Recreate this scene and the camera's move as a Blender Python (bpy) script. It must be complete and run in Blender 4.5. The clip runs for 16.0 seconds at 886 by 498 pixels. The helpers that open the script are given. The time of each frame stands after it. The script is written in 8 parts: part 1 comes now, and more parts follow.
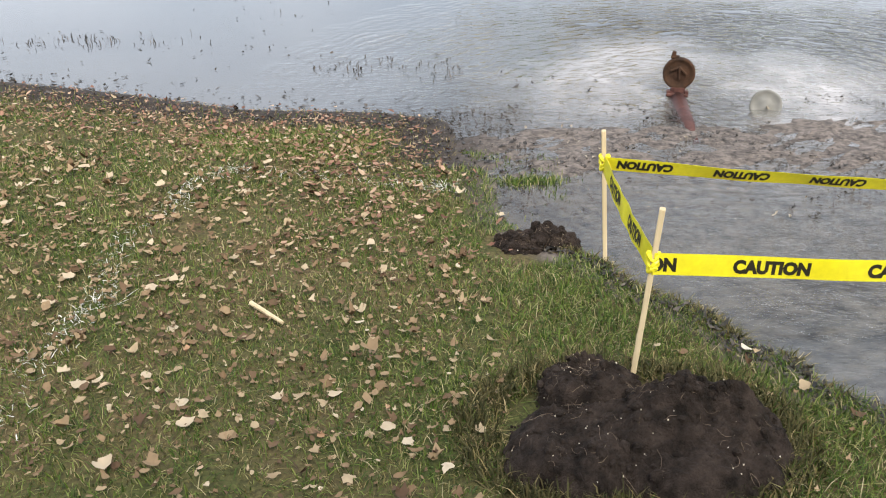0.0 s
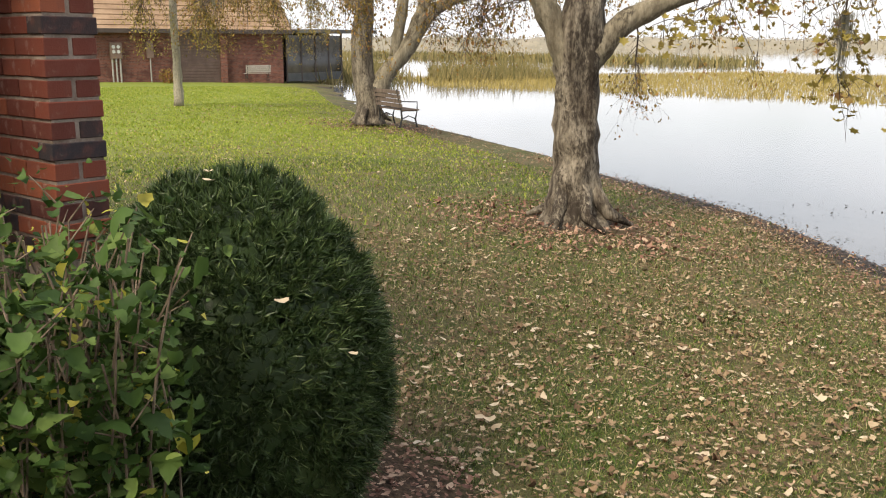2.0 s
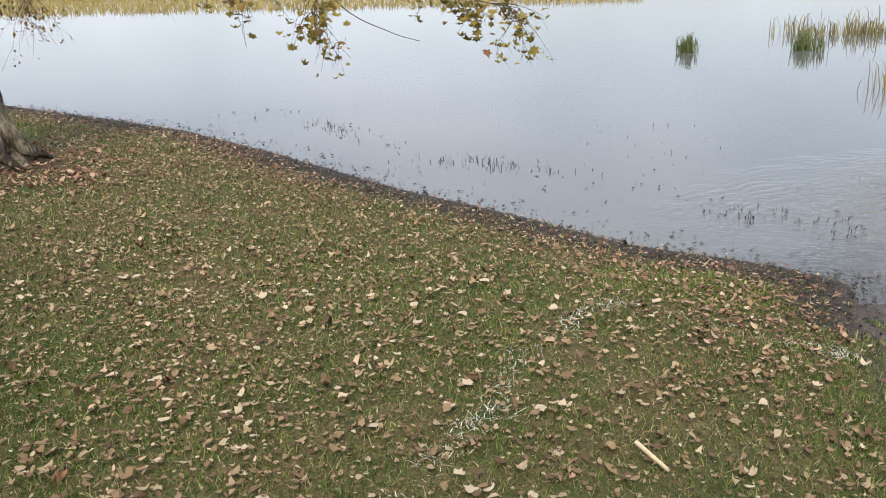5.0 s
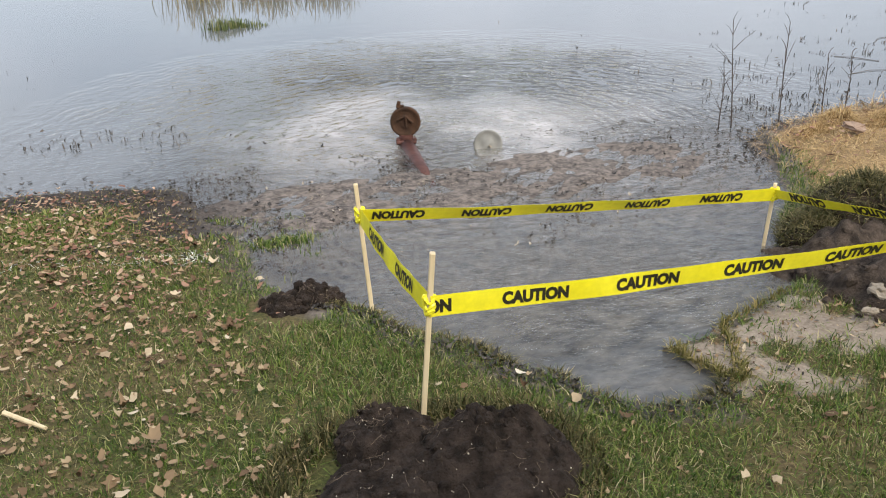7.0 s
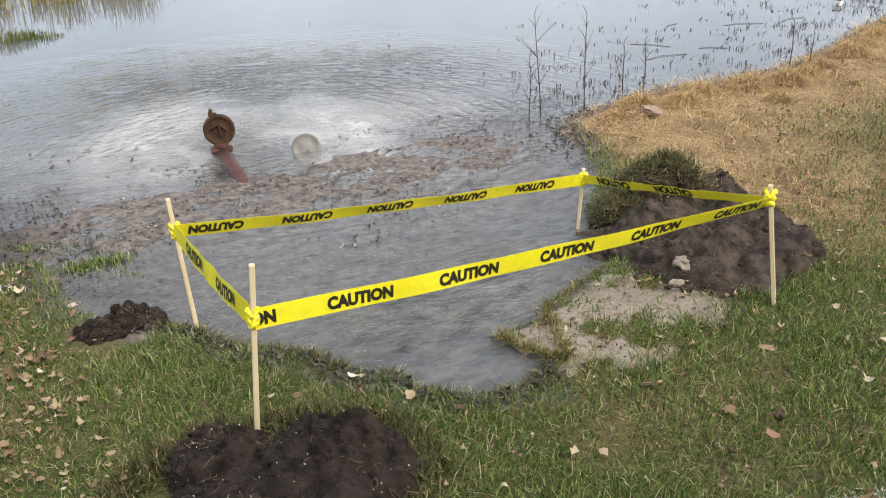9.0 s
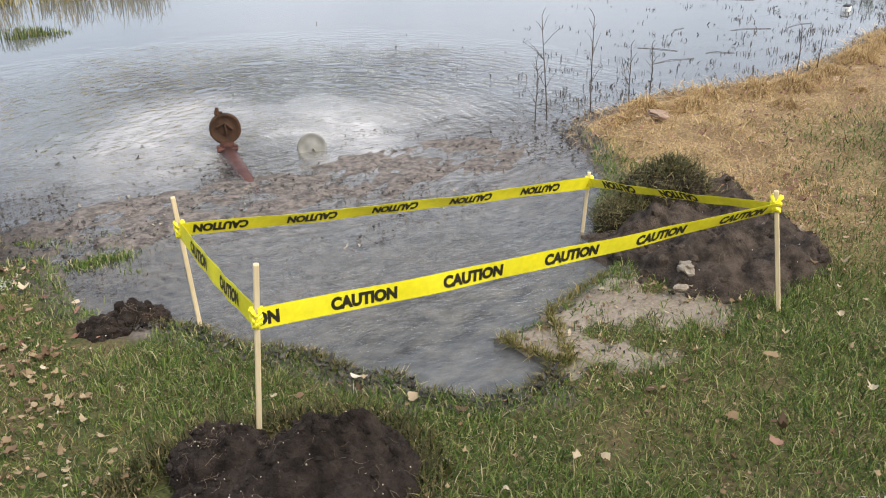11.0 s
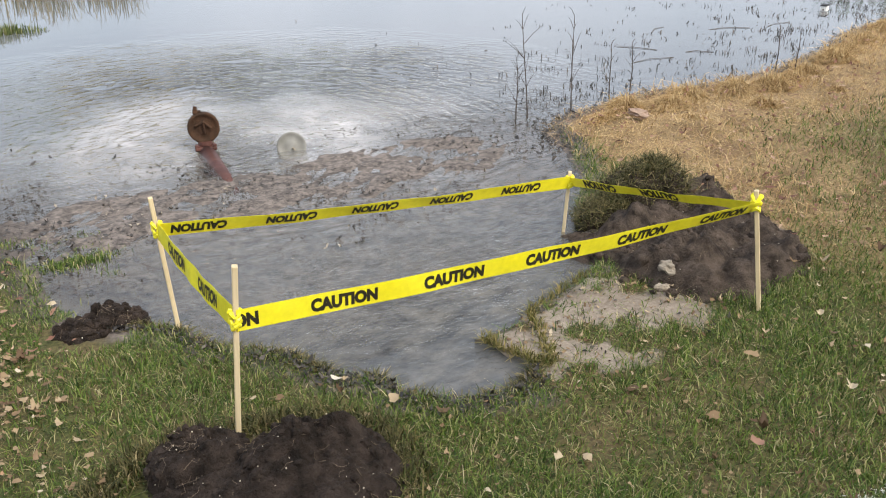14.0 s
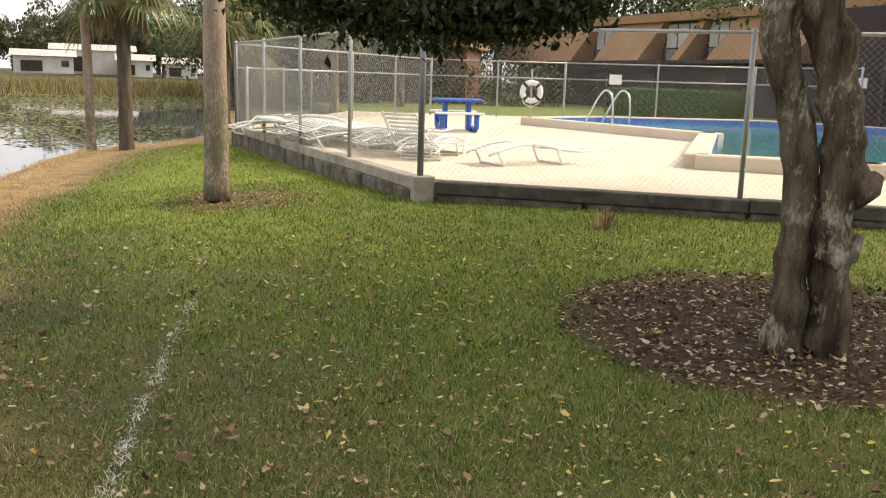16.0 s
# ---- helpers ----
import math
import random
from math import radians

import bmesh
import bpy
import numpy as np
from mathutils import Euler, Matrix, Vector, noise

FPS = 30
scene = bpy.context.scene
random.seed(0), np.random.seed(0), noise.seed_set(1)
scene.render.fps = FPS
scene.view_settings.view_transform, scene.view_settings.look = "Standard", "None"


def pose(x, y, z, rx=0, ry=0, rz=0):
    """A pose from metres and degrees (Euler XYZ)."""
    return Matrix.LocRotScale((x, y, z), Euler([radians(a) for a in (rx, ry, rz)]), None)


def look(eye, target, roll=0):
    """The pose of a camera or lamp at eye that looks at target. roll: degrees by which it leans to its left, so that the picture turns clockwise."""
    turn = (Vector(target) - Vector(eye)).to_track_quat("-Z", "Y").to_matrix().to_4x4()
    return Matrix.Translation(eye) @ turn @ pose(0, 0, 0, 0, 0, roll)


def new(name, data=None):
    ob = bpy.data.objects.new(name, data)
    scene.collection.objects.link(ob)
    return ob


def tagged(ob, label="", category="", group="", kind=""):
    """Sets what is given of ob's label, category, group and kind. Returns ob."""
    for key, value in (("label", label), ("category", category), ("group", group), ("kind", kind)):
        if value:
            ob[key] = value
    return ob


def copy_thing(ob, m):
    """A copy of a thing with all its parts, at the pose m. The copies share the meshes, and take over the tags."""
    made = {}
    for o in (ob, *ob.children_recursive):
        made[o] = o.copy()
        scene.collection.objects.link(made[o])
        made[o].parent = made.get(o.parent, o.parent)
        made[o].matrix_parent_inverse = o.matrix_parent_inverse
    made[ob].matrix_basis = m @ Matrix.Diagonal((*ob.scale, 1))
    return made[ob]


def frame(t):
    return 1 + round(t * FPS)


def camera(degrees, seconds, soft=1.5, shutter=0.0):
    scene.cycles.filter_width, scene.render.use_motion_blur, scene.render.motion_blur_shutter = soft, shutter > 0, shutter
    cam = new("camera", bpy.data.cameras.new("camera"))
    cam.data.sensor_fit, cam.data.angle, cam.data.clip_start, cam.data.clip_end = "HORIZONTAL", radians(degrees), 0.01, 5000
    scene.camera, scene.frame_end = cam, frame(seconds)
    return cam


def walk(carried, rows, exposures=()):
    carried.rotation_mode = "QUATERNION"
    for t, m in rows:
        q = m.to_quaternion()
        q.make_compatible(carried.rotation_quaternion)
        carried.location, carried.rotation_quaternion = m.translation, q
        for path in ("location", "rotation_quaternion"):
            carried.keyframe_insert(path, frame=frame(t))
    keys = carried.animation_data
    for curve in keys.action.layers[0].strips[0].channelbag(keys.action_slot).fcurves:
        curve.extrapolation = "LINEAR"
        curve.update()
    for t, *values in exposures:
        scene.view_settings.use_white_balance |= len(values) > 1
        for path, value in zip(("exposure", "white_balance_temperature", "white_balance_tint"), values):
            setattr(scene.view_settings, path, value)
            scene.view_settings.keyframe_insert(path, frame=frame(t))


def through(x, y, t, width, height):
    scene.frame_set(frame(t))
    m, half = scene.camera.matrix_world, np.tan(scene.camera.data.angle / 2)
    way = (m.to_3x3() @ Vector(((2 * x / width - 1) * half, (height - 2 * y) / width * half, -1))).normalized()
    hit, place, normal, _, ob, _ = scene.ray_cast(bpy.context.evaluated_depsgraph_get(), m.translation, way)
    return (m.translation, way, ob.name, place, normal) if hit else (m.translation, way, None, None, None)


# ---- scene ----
cam = camera(51.72, 16.0, 1.1)
PATH = [
    (0.0, 0.004, -0.021, 1.753, 0.01, -26.83, -1.81),
    (0.5, -0.066, -0.036, 1.755, 15.93, -25.96, -1.90),
    (1.0, -0.182, -0.091, 1.778, 30.38, -22.55, -1.49),
    (1.5, -0.255, -0.187, 1.815, 46.25, -17.06, -0.65),
    (2.0, -0.266, -0.248, 1.838, 56.53, -12.70, 0.14),
    (2.5, -0.276, -0.246, 1.840, 58.30, -11.34, 0.76),
    (3.0, -0.276, -0.232, 1.835, 55.31, -11.73, 0.97),
    (3.2, -0.281, -0.226, 1.832, 53.40, -12.19, 0.97),
    (5.3, -0.203, -0.068, 1.810, 15.71, -19.16, -1.57),
    (5.5, -0.198, -0.058, 1.807, 11.11, -19.83, -1.43),
    (6.0, -0.169, -0.042, 1.804, -0.34, -21.56, -1.61),
    (6.5, -0.149, -0.031, 1.796, -9.50, -22.98, -2.16),
    (7.0, -0.126, -0.015, 1.781, -18.61, -24.05, -1.63),
    (7.5, -0.121, -0.019, 1.782, -25.74, -24.58, -0.81),
    (8.0, -0.110, -0.019, 1.785, -29.00, -24.41, -1.05),
    (8.5, -0.095, -0.021, 1.790, -30.01, -24.30, -1.58),
    (9.0, -0.090, -0.025, 1.793, -30.04, -24.45, -1.65),
    (11.5, -0.089, -0.017, 1.793, -29.80, -24.33, -0.88),
    (12.0, -0.090, -0.013, 1.793, -30.15, -24.32, -0.95),
    (12.5, -0.085, -0.012, 1.792, -30.59, -24.36, -0.87),
    (13.0, -0.087, -0.010, 1.791, -30.74, -24.48, -0.74),
    (13.5, -0.083, -0.006, 1.791, -31.02, -24.57, -0.61),
    (14.0, -0.079, -0.003, 1.792, -31.09, -24.49, -0.62),
    (14.5, -0.079, 0.000, 1.792, -32.36, -24.20, -0.65),
    (14.8, -0.043, -0.014, 1.796, -37.19, -23.56, -0.74),
    (14.9, -0.031, -0.019, 1.797, -40.23, -23.14, -0.67),
    (15.0, -0.015, -0.027, 1.798, -43.95, -22.30, -0.08),
    (15.2, 0.055, -0.064, 1.801, -53.02, -20.58, 0.19),
    (15.3, 0.079, -0.083, 1.805, -58.17, -19.39, 0.36),
    (15.4, 0.103, -0.100, 1.810, -63.38, -18.17, 0.63),
    (15.5, 0.127, -0.124, 1.809, -68.41, -16.93, 0.63),
    (15.6, 0.144, -0.144, 1.814, -73.37, -15.63, 0.88),
    (15.7, 0.160, -0.166, 1.815, -77.95, -14.39, 1.05),
    (15.8, 0.174, -0.186, 1.819, -82.41, -13.13, 1.23),
    (15.9, 0.185, -0.201, 1.823, -86.59, -11.84, 1.72),
    (16.0, 0.199, -0.213, 1.822, -90.48, -10.57, 1.74),
]
# seconds, place, yaw, pitch, roll
walk(cam, [(t, pose(x, y, z, 90 + pitch, 0, yaw) @ pose(0, 0, 0, 0, 0, roll)) for t, x, y, z, yaw, pitch, roll in PATH],
     [(0.0, 0.47, 6500, 10), (0.8, 0.50, 6600, 11), (1.6, 0.47, 7000, 12), (2.5, 0.50, 7200, 12), (3.2, 0.46, 7200, 12), (5.3, 0.24, 6500, 10), (6.6, 0.24, 6500, 10), (7.5, 0.40, 6500, 10), (14.7, 0.45, 6500, 10), (15.5, 0.46, 6900, 10), (16.0, 0.43, 7500, 14)])

# ---- sky and sun ----
SUN_AZ, SUN_EL = radians(165), radians(44)
world = bpy.data.worlds.new("sky")
scene.world = world
world.use_nodes = True
wn, wl = world.node_tree.nodes, world.node_tree.links
sky = wn.new("ShaderNodeTexSky")
sky.sky_type, sky.sun_disc = "NISHITA", False
sky.sun_elevation, sky.sun_rotation = SUN_EL, SUN_AZ
sky.air_density, sky.dust_density, sky.ozone_density = 1.0, 3.0, 1.0
# thin bright cloud over the whole sky
wco = wn.new("ShaderNodeTexCoord")
wno = wn.new("ShaderNodeTexNoise")
wno.inputs["Scale"].default_value, wno.inputs["Detail"].default_value = 2.2, 6
wra = wn.new("ShaderNodeMapRange")
wra.inputs["From Min"].default_value, wra.inputs["From Max"].default_value = 0.3, 0.62
wra.inputs["To Min"].default_value, wra.inputs["To Max"].default_value = 0.35, 0.9
wmx = wn.new("ShaderNodeMix")
wmx.data_type = "RGBA"
wmx.inputs["B"].default_value = (7.5, 8.05, 9.0, 1)
wl.new(wco.outputs["Generated"], wno.inputs["Vector"])
wl.new(wno.outputs["Fac"], wra.inputs["Value"])
wl.new(wra.outputs["Result"], wmx.inputs["Factor"])
wl.new(sky.outputs["Color"], wmx.inputs["A"])
wl.new(wmx.outputs["Result"], wn["Background"].inputs["Color"])
wn["Background"].inputs["Strength"].default_value = 0.14

sun = new("sun", bpy.data.lights.new("sun", "SUN"))
sun.data.energy, sun.data.angle, sun.data.color = 3.4, radians(26), (1.0, 0.92, 0.76)
sun.matrix_world = look((0, 0, 30), (-30 * math.sin(SUN_AZ) / math.tan(SUN_EL), -30 * math.cos(SUN_AZ) / math.tan(SUN_EL), 0))


# ---- materials ----
class Nodes:
    """Short hand for a node material."""

    def __init__(self, name):
        self.m = bpy.data.materials.new(name)
        self.m.use_nodes = True
        self.t = self.m.node_tree
        self.b = self.t.nodes["Principled BSDF"]
        self.out = self.t.nodes["Material Output"]

    def n(self, kind, **ins):
        nd = self.t.nodes.new(kind)
        for k, v in ins.items():
            self.put(nd, k.replace("_", " "), v)
        return nd

    def put(self, nd, k, v):
        if hasattr(v, "is_output"):
            self.t.links.new(v, nd.inputs[k])
        else:
            nd.inputs[k].default_value = v

    def co(self):
        return self.n("ShaderNodeTexCoord").outputs["Object"]

    def noise(self, scale, detail=4, rough=0.6, vec=None, stretch=None):
        v = vec or self.co()
        if stretch:
            mp = self.n("ShaderNodeMapping", Vector=v, Scale=stretch)
            v = mp.outputs["Vector"]
        return self.n("ShaderNodeTexNoise", Vector=v, Scale=scale, Detail=detail, Roughness=rough).outputs["Fac"]

    def ramp(self, fac, lo, hi, a=0.0, b=1.0):
        return self.n("ShaderNodeMapRange", Value=fac, From_Min=lo, From_Max=hi, To_Min=a, To_Max=b).outputs["Result"]

    def mix(self, fac, a, b, how="MIX"):
        nd = self.t.nodes.new("ShaderNodeMix")
        nd.data_type, nd.blend_type = "RGBA", how
        for k, v in (("Factor", fac), ("A", a), ("B", b)):
            self.put(nd, k, v if hasattr(v, "is_output") or k == "Factor" else (*v, 1)[:4])
        return nd.outputs["Result"]

    def colours(self, fac, stops):
        nd = self.t.nodes.new("ShaderNodeValToRGB")
        self.put(nd, "Fac", fac)
        el = nd.color_ramp.elements
        while len(el) < len(stops):
            el.new(0.5)
        for e, (p, c) in zip(el, stops):
            e.position, e.color = p, (*c, 1)
        return nd.outputs["Color"]

    def bump(self, h, strength=0.5, dist=0.01):
        self.put(self.b, "Normal", self.n("ShaderNodeBump", Height=h, Strength=strength, Distance=dist).outputs["Normal"])

    def island(self):
        return self.n("ShaderNodeNewGeometry").outputs["Random Per Island"]

    def rand(self):
        return self.n("ShaderNodeObjectInfo").outputs["Random"]

    def attr(self, name):
        nd = self.t.nodes.new("ShaderNodeAttribute")
        nd.attribute_name = name
        return self.n("ShaderNodeSeparateColor", Color=nd.outputs["Color"]).outputs

    def done(self, colour, rough=0.8, metal=0.0, spec=0.5):
        self.put(self.b, "Base Color", colour if hasattr(colour, "is_output") else (*colour, 1)[:4])
        self.put(self.b, "Roughness", rough)
        self.put(self.b, "Metallic", metal)
        self.put(self.b, "Specular IOR Level", spec)
        return self.m


def surface(name, a, b, scale=8, fine=60, rough=0.8, metal=0.0, bump=0.4, dist=0.004, spec=0.4, stretch=None, dirt=None):
    """Two tones at two scales with fine relief."""
    k = Nodes(name)
    big, small = k.noise(scale, 5, stretch=stretch), k.noise(fine, 4, stretch=stretch)
    c = k.mix(k.ramp(big, 0.35, 0.65), a, b)
    c = k.mix(k.ramp(small, 0.3, 0.7, 0.0, 0.35), c, [x * 0.6 for x in a])
    if dirt:
        c = k.mix(k.ramp(k.noise(scale * 0.6, 6), 0.52, 0.68, 0, 0.8), c, dirt)
    k.bump(small, bump, dist)
    return k.done(c, rough, metal, spec)


def islands(name, stops, rough=0.7, spec=0.3, through=0.0):
    """Every loose piece of a mesh takes its own tone."""
    k = Nodes(name)
    c = k.colours(k.island(), stops)
    c = k.mix(k.ramp(k.noise(40, 3), 0.35, 0.75, 0, 0.3), c, [x * 0.7 for x in stops[0][1]])
    k.done(c, rough, 0, spec)
    if through:
        tr = k.n("ShaderNodeBsdfTranslucent", Color=c)
        mx = k.n("ShaderNodeMixShader", Fac=through)
        k.t.links.new(k.b.outputs[0], mx.inputs[1])
        k.t.links.new(tr.outputs[0], mx.inputs[2])
        k.t.links.new(mx.outputs[0], k.out.inputs[0])
    return k.m


def ground_material():
    k = Nodes("lawn_soil")
    z, y = k.attr("zone"), k.attr("cover")
    big, mid, fine = k.noise(0.7, 5), k.noise(5, 5), k.noise(70, 4)
    thatch = k.mix(k.ramp(fine, 0.3, 0.7), (0.052, 0.036, 0.019), (0.18, 0.13, 0.066))
    green = k.mix(k.ramp(fine, 0.3, 0.7), (0.02, 0.026, 0.008), (0.085, 0.10, 0.026))
    c = k.mix(k.ramp(k.mix(0.5, mid, big), 0.38, 0.6), thatch, green)
    c = k.mix(k.ramp(y["Green"], 0, 1, 0, 0.92), c, k.mix(k.ramp(mid, 0.3, 0.7), (0.11, 0.15, 0.02), (0.20, 0.235, 0.035)))
    straw = k.mix(k.ramp(fine, 0.34, 0.66), (0.15, 0.095, 0.045), (0.54, 0.37, 0.19))
    straw = k.mix(k.ramp(k.noise(3.5, 6, 0.7), 0.44, 0.58, 0, 0.85), straw, k.mix(k.ramp(fine, 0.3, 0.7), (0.10, 0.058, 0.03), (0.27, 0.165, 0.085)))
    c = k.mix(z["Green"], c, straw)
    mulch = k.mix(k.ramp(k.noise(28, 5, stretch=(1, 2.2, 1)), 0.35, 0.65), (0.026, 0.017, 0.010), (0.105, 0.066, 0.04))
    c = k.mix(y["Red"], c, mulch)
    sand = k.mix(k.ramp(k.mix(0.5, mid, fine), 0.35, 0.65), (0.165, 0.132, 0.104), (0.32, 0.27, 0.22))
    c = k.mix(k.ramp(k.mix(0.5, z["Blue"], k.mix(0.4, mid, fine)), 0.52, 0.64), c, sand)
    mud = k.mix(k.ramp(k.noise(14, 6, 0.7), 0.36, 0.60), (0.028, 0.024, 0.021), (0.18, 0.15, 0.132))
    mud = k.mix(k.ramp(k.noise(55, 5, 0.7), 0.45, 0.6, 0, 0.6), mud, k.mix(k.ramp(k.noise(30, 3), 0.4, 0.6), (0.025, 0.02, 0.018), (0.27, 0.225, 0.195)))
    mud = k.mix(y["Blue"], mud, k.mix(k.ramp(k.noise(20, 6, 0.7), 0.35, 0.65), (0.013, 0.010, 0.008), (0.05, 0.036, 0.028)))
    c = k.mix(k.ramp(k.mix(0.3, z["Red"], mid), 0.33, 0.5), c, mud)
    k.bump(k.mix(0.4, mid, fine), 0.7, 0.02)
    rough = k.ramp(z["Red"], 0.2, 0.9, 0.95, 0.72)
    return k.done(c, rough, 0, 0.3)


def water_material():
    """Clear film over the bed, silted where the spring boils, with ripples round it."""
    k = Nodes("lake_water")
    co = k.co()

    def spot(x, y, rx, ry):
        d = k.n("ShaderNodeVectorMath", Vector=co)
        d.operation = "SUBTRACT"
        d.inputs[1].default_value = (x, y, 0)
        s = k.n("ShaderNodeVectorMath", Vector=d.outputs[0])
        s.operation = "DIVIDE"
        s.inputs[1].default_value = (rx, ry, 1)
        w = k.n("ShaderNodeVectorMath", Vector=s.outputs[0])
        w.operation = "LENGTH"
        return k.ramp(w.outputs["Value"], 1.0, 0.25)

    def add(a, b):
        nd = k.n("ShaderNodeMath")
        nd.operation, nd.use_clamp = "ADD", True
        k.put(nd, 0, a), k.put(nd, 1, b)
        return nd.outputs[0]

    def mul(a, b):
        nd = k.n("ShaderNodeMath")
        nd.operation = "MULTIPLY"
        k.put(nd, 0, a), k.put(nd, 1, b)
        return nd.outputs[0]

    # silt clouds drift, so their rims wander
    plain = co
    warp = k.n("ShaderNodeTexNoise", Vector=co, Scale=2.6, Detail=5, Roughness=0.6).outputs["Color"]
    off = k.n("ShaderNodeVectorMath", Vector=warp)
    off.operation = "MULTIPLY_ADD"
    off.inputs[1].default_value, off.inputs[2].default_value = (1.1, 1.1, 0), (-0.55, -0.55, 0)
    moved = k.n("ShaderNodeVectorMath", Vector=co)
    moved.operation = "ADD"
    k.put(moved, 1, off.outputs[0])
    co = moved.outputs[0]
    boil = add(add(mul(spot(0.95, 5.55, 0.72, 1.15), 0.8), mul(spot(1.45, 6.4, 0.6, 0.8), 0.6)), add(spot(2.25, 5.35, 0.7, 1.25), mul(spot(3.0, 5.5, 0.6, 0.6), 0.45)))
    wide = spot(1.9, 6.2, 3.2, 3.0)
    back = add(add(spot(2.0, 7.3, 1.1, 0.9), spot(3.5, 6.7, 1.1, 1.0)), mul(spot(3.3, 5.4, 0.7, 0.6), 0.7))
    pit = spot(1.6, 2.9, 1.5, 1.25)
    near = spot(1.7, 4.4, 2.6, 2.2)
    co = plain
    wisp = k.noise(4, 7, 0.65, stretch=(1, 0.7, 1))
    small = k.noise(26, 3, 0.5, stretch=(0.55, 1.5, 1))
    calm = k.noise(3.0, 3, 0.5, stretch=(0.6, 1.6, 1))
    rip = k.noise(11, 3, 0.55, stretch=(0.5, 1.4, 1))
    flow = k.noise(8, 5, 0.68, stretch=(0.8, 1.2, 1))
    rings = []
    for cx, cy, sc in ((1.49, 5.5, 2.7), (2.3, 5.45, 3.1)):
        ctr = k.n("ShaderNodeVectorMath", Vector=co)
        ctr.operation = "SUBTRACT"
        ctr.inputs[1].default_value = (cx, cy, 0)
        wv = k.n("ShaderNodeTexWave", Vector=ctr.outputs[0], Scale=sc, Distortion=8.0, Detail=3.0, Detail_Scale=1.4)
        wv.wave_type, wv.rings_direction = "RINGS", "SPHERICAL"
        rings.append(wv.outputs["Fac"])
    swell = mul(add(mul(rings[0], 0.8), mul(rings[1], 0.6)), k.ramp(k.noise(1.9, 4, 0.6), 0.40, 0.62, 0.25, 1.0))
    chop = add(mul(rip, 0.55), add(mul(small, 0.2), mul(swell, k.ramp(back, 0.0, 0.5, 0.35, 0.9))))
    hgt = add(mul(calm, 0.03), add(mul(mul(wide, chop), k.ramp(pit, 0.0, 0.5, 1.0, 0.1)), mul(mul(pit, flow), 0.85)))
    bp = k.n("ShaderNodeBump", Height=hgt, Strength=1.0, Distance=0.034).outputs["Normal"]
    gl = k.n("ShaderNodeBsdfGlossy", Color=(1, 1, 1, 1), Roughness=0.03, Normal=bp)
    silt = mul(boil, k.ramp(wisp, 0.3, 0.62, 0.5, 1.0))
    dark = mul(pit, k.ramp(k.noise(9, 5, stretch=(0.6, 1.3, 1)), 0.3, 0.7, 0.5, 1.0))
    # darker body colour behind the boil paints in the ripples' dark reflections
    body = k.mix(mul(back, 0.85), (0.125, 0.13, 0.138), (0.045, 0.048, 0.055))
    body = k.mix(silt, body, (0.42, 0.40, 0.395))
    body = k.mix(dark, body, k.mix(k.ramp(k.noise(9, 8, 0.72, stretch=(0.75, 1.2, 1)), 0.40, 0.62), (0.012, 0.011, 0.010), (0.125, 0.112, 0.095)))
    df = k.n("ShaderNodeBsdfDiffuse", Color=body)
    tp = k.n("ShaderNodeBsdfTransparent", Color=(0.80, 0.82, 0.80, 1))
    murk = k.ramp(near, 0.0, 0.5, 0.88, 0.12)
    murk = add(murk, add(mul(silt, 0.8), mul(dark, 0.85)))
    m1 = k.n("ShaderNodeMixShader", Fac=murk)
    k.t.links.new(tp.outputs[0], m1.inputs[1]), k.t.links.new(df.outputs[0], m1.inputs[2])
    fr = k.n("ShaderNodeFresnel", IOR=1.37, Normal=bp)
    m2 = k.n("ShaderNodeMixShader", Fac=fr.outputs[0])
    k.t.links.new(m1.outputs[0], m2.inputs[1]), k.t.links.new(gl.outputs[0], m2.inputs[2])
    k.t.links.new(m2.outputs[0], k.out.inputs[0])
    return k.m


def brick_material():
    k = Nodes("fired_brick")
    r = k.rand()
    c = k.colours(r, [(0.0, (0.03, 0.026, 0.03)), (0.14, (0.05, 0.03, 0.028)), (0.2, (0.095, 0.026, 0.019)), (0.55, (0.16, 0.042, 0.026)), (0.8, (0.225, 0.062, 0.034)), (1.0, (0.28, 0.085, 0.043))])
    c = k.mix(k.ramp(k.noise(18, 5), 0.45, 0.7, 0, 0.55), c, (0.16, 0.06, 0.045))
    c = k.mix(k.ramp(k.noise(7, 6), 0.62, 0.72, 0, 0.5), c, (0.45, 0.40, 0.35))
    k.bump(k.noise(160, 4), 0.6, 0.003)
    return k.done(c, 0.85, 0, 0.3)


def bark_material(name, a, b, moss, lo=0.55, big=3.2, mixed=0.4, low=0.0):
    k = Nodes(name)
    ridges = k.noise(9, 6, 0.65, stretch=(1, 1, 0.14))
    fine = k.noise(45, 5, 0.6, stretch=(1, 1, 0.4))
    c = k.mix(k.ramp(ridges, 0.35, 0.62), a, b)
    c = k.mix(k.ramp(fine, 0.35, 0.7, 0, 0.5), c, [x * 0.35 for x in a])
    spots = k.ramp(k.mix(mixed, k.noise(big, 6, 0.7, stretch=(1, 1, 0.55)), fine), lo, lo + 0.09, 0, 0.85)
    if low:
        # lichen climbs only so far up the trunk
        nd = k.n("ShaderNodeMath")
        nd.operation = "MULTIPLY"
        k.put(nd, 0, spots), k.put(nd, 1, k.ramp(k.n("ShaderNodeSeparateXYZ", Vector=k.co()).outputs["Z"], low + 0.5, low - 0.5))
        spots = nd.outputs[0]
    c = k.mix(spots, c, moss)
    k.bump(k.mix(0.35, ridges, fine), 1.0, 0.05)
    return k.done(c, 0.92, 0, 0.2)


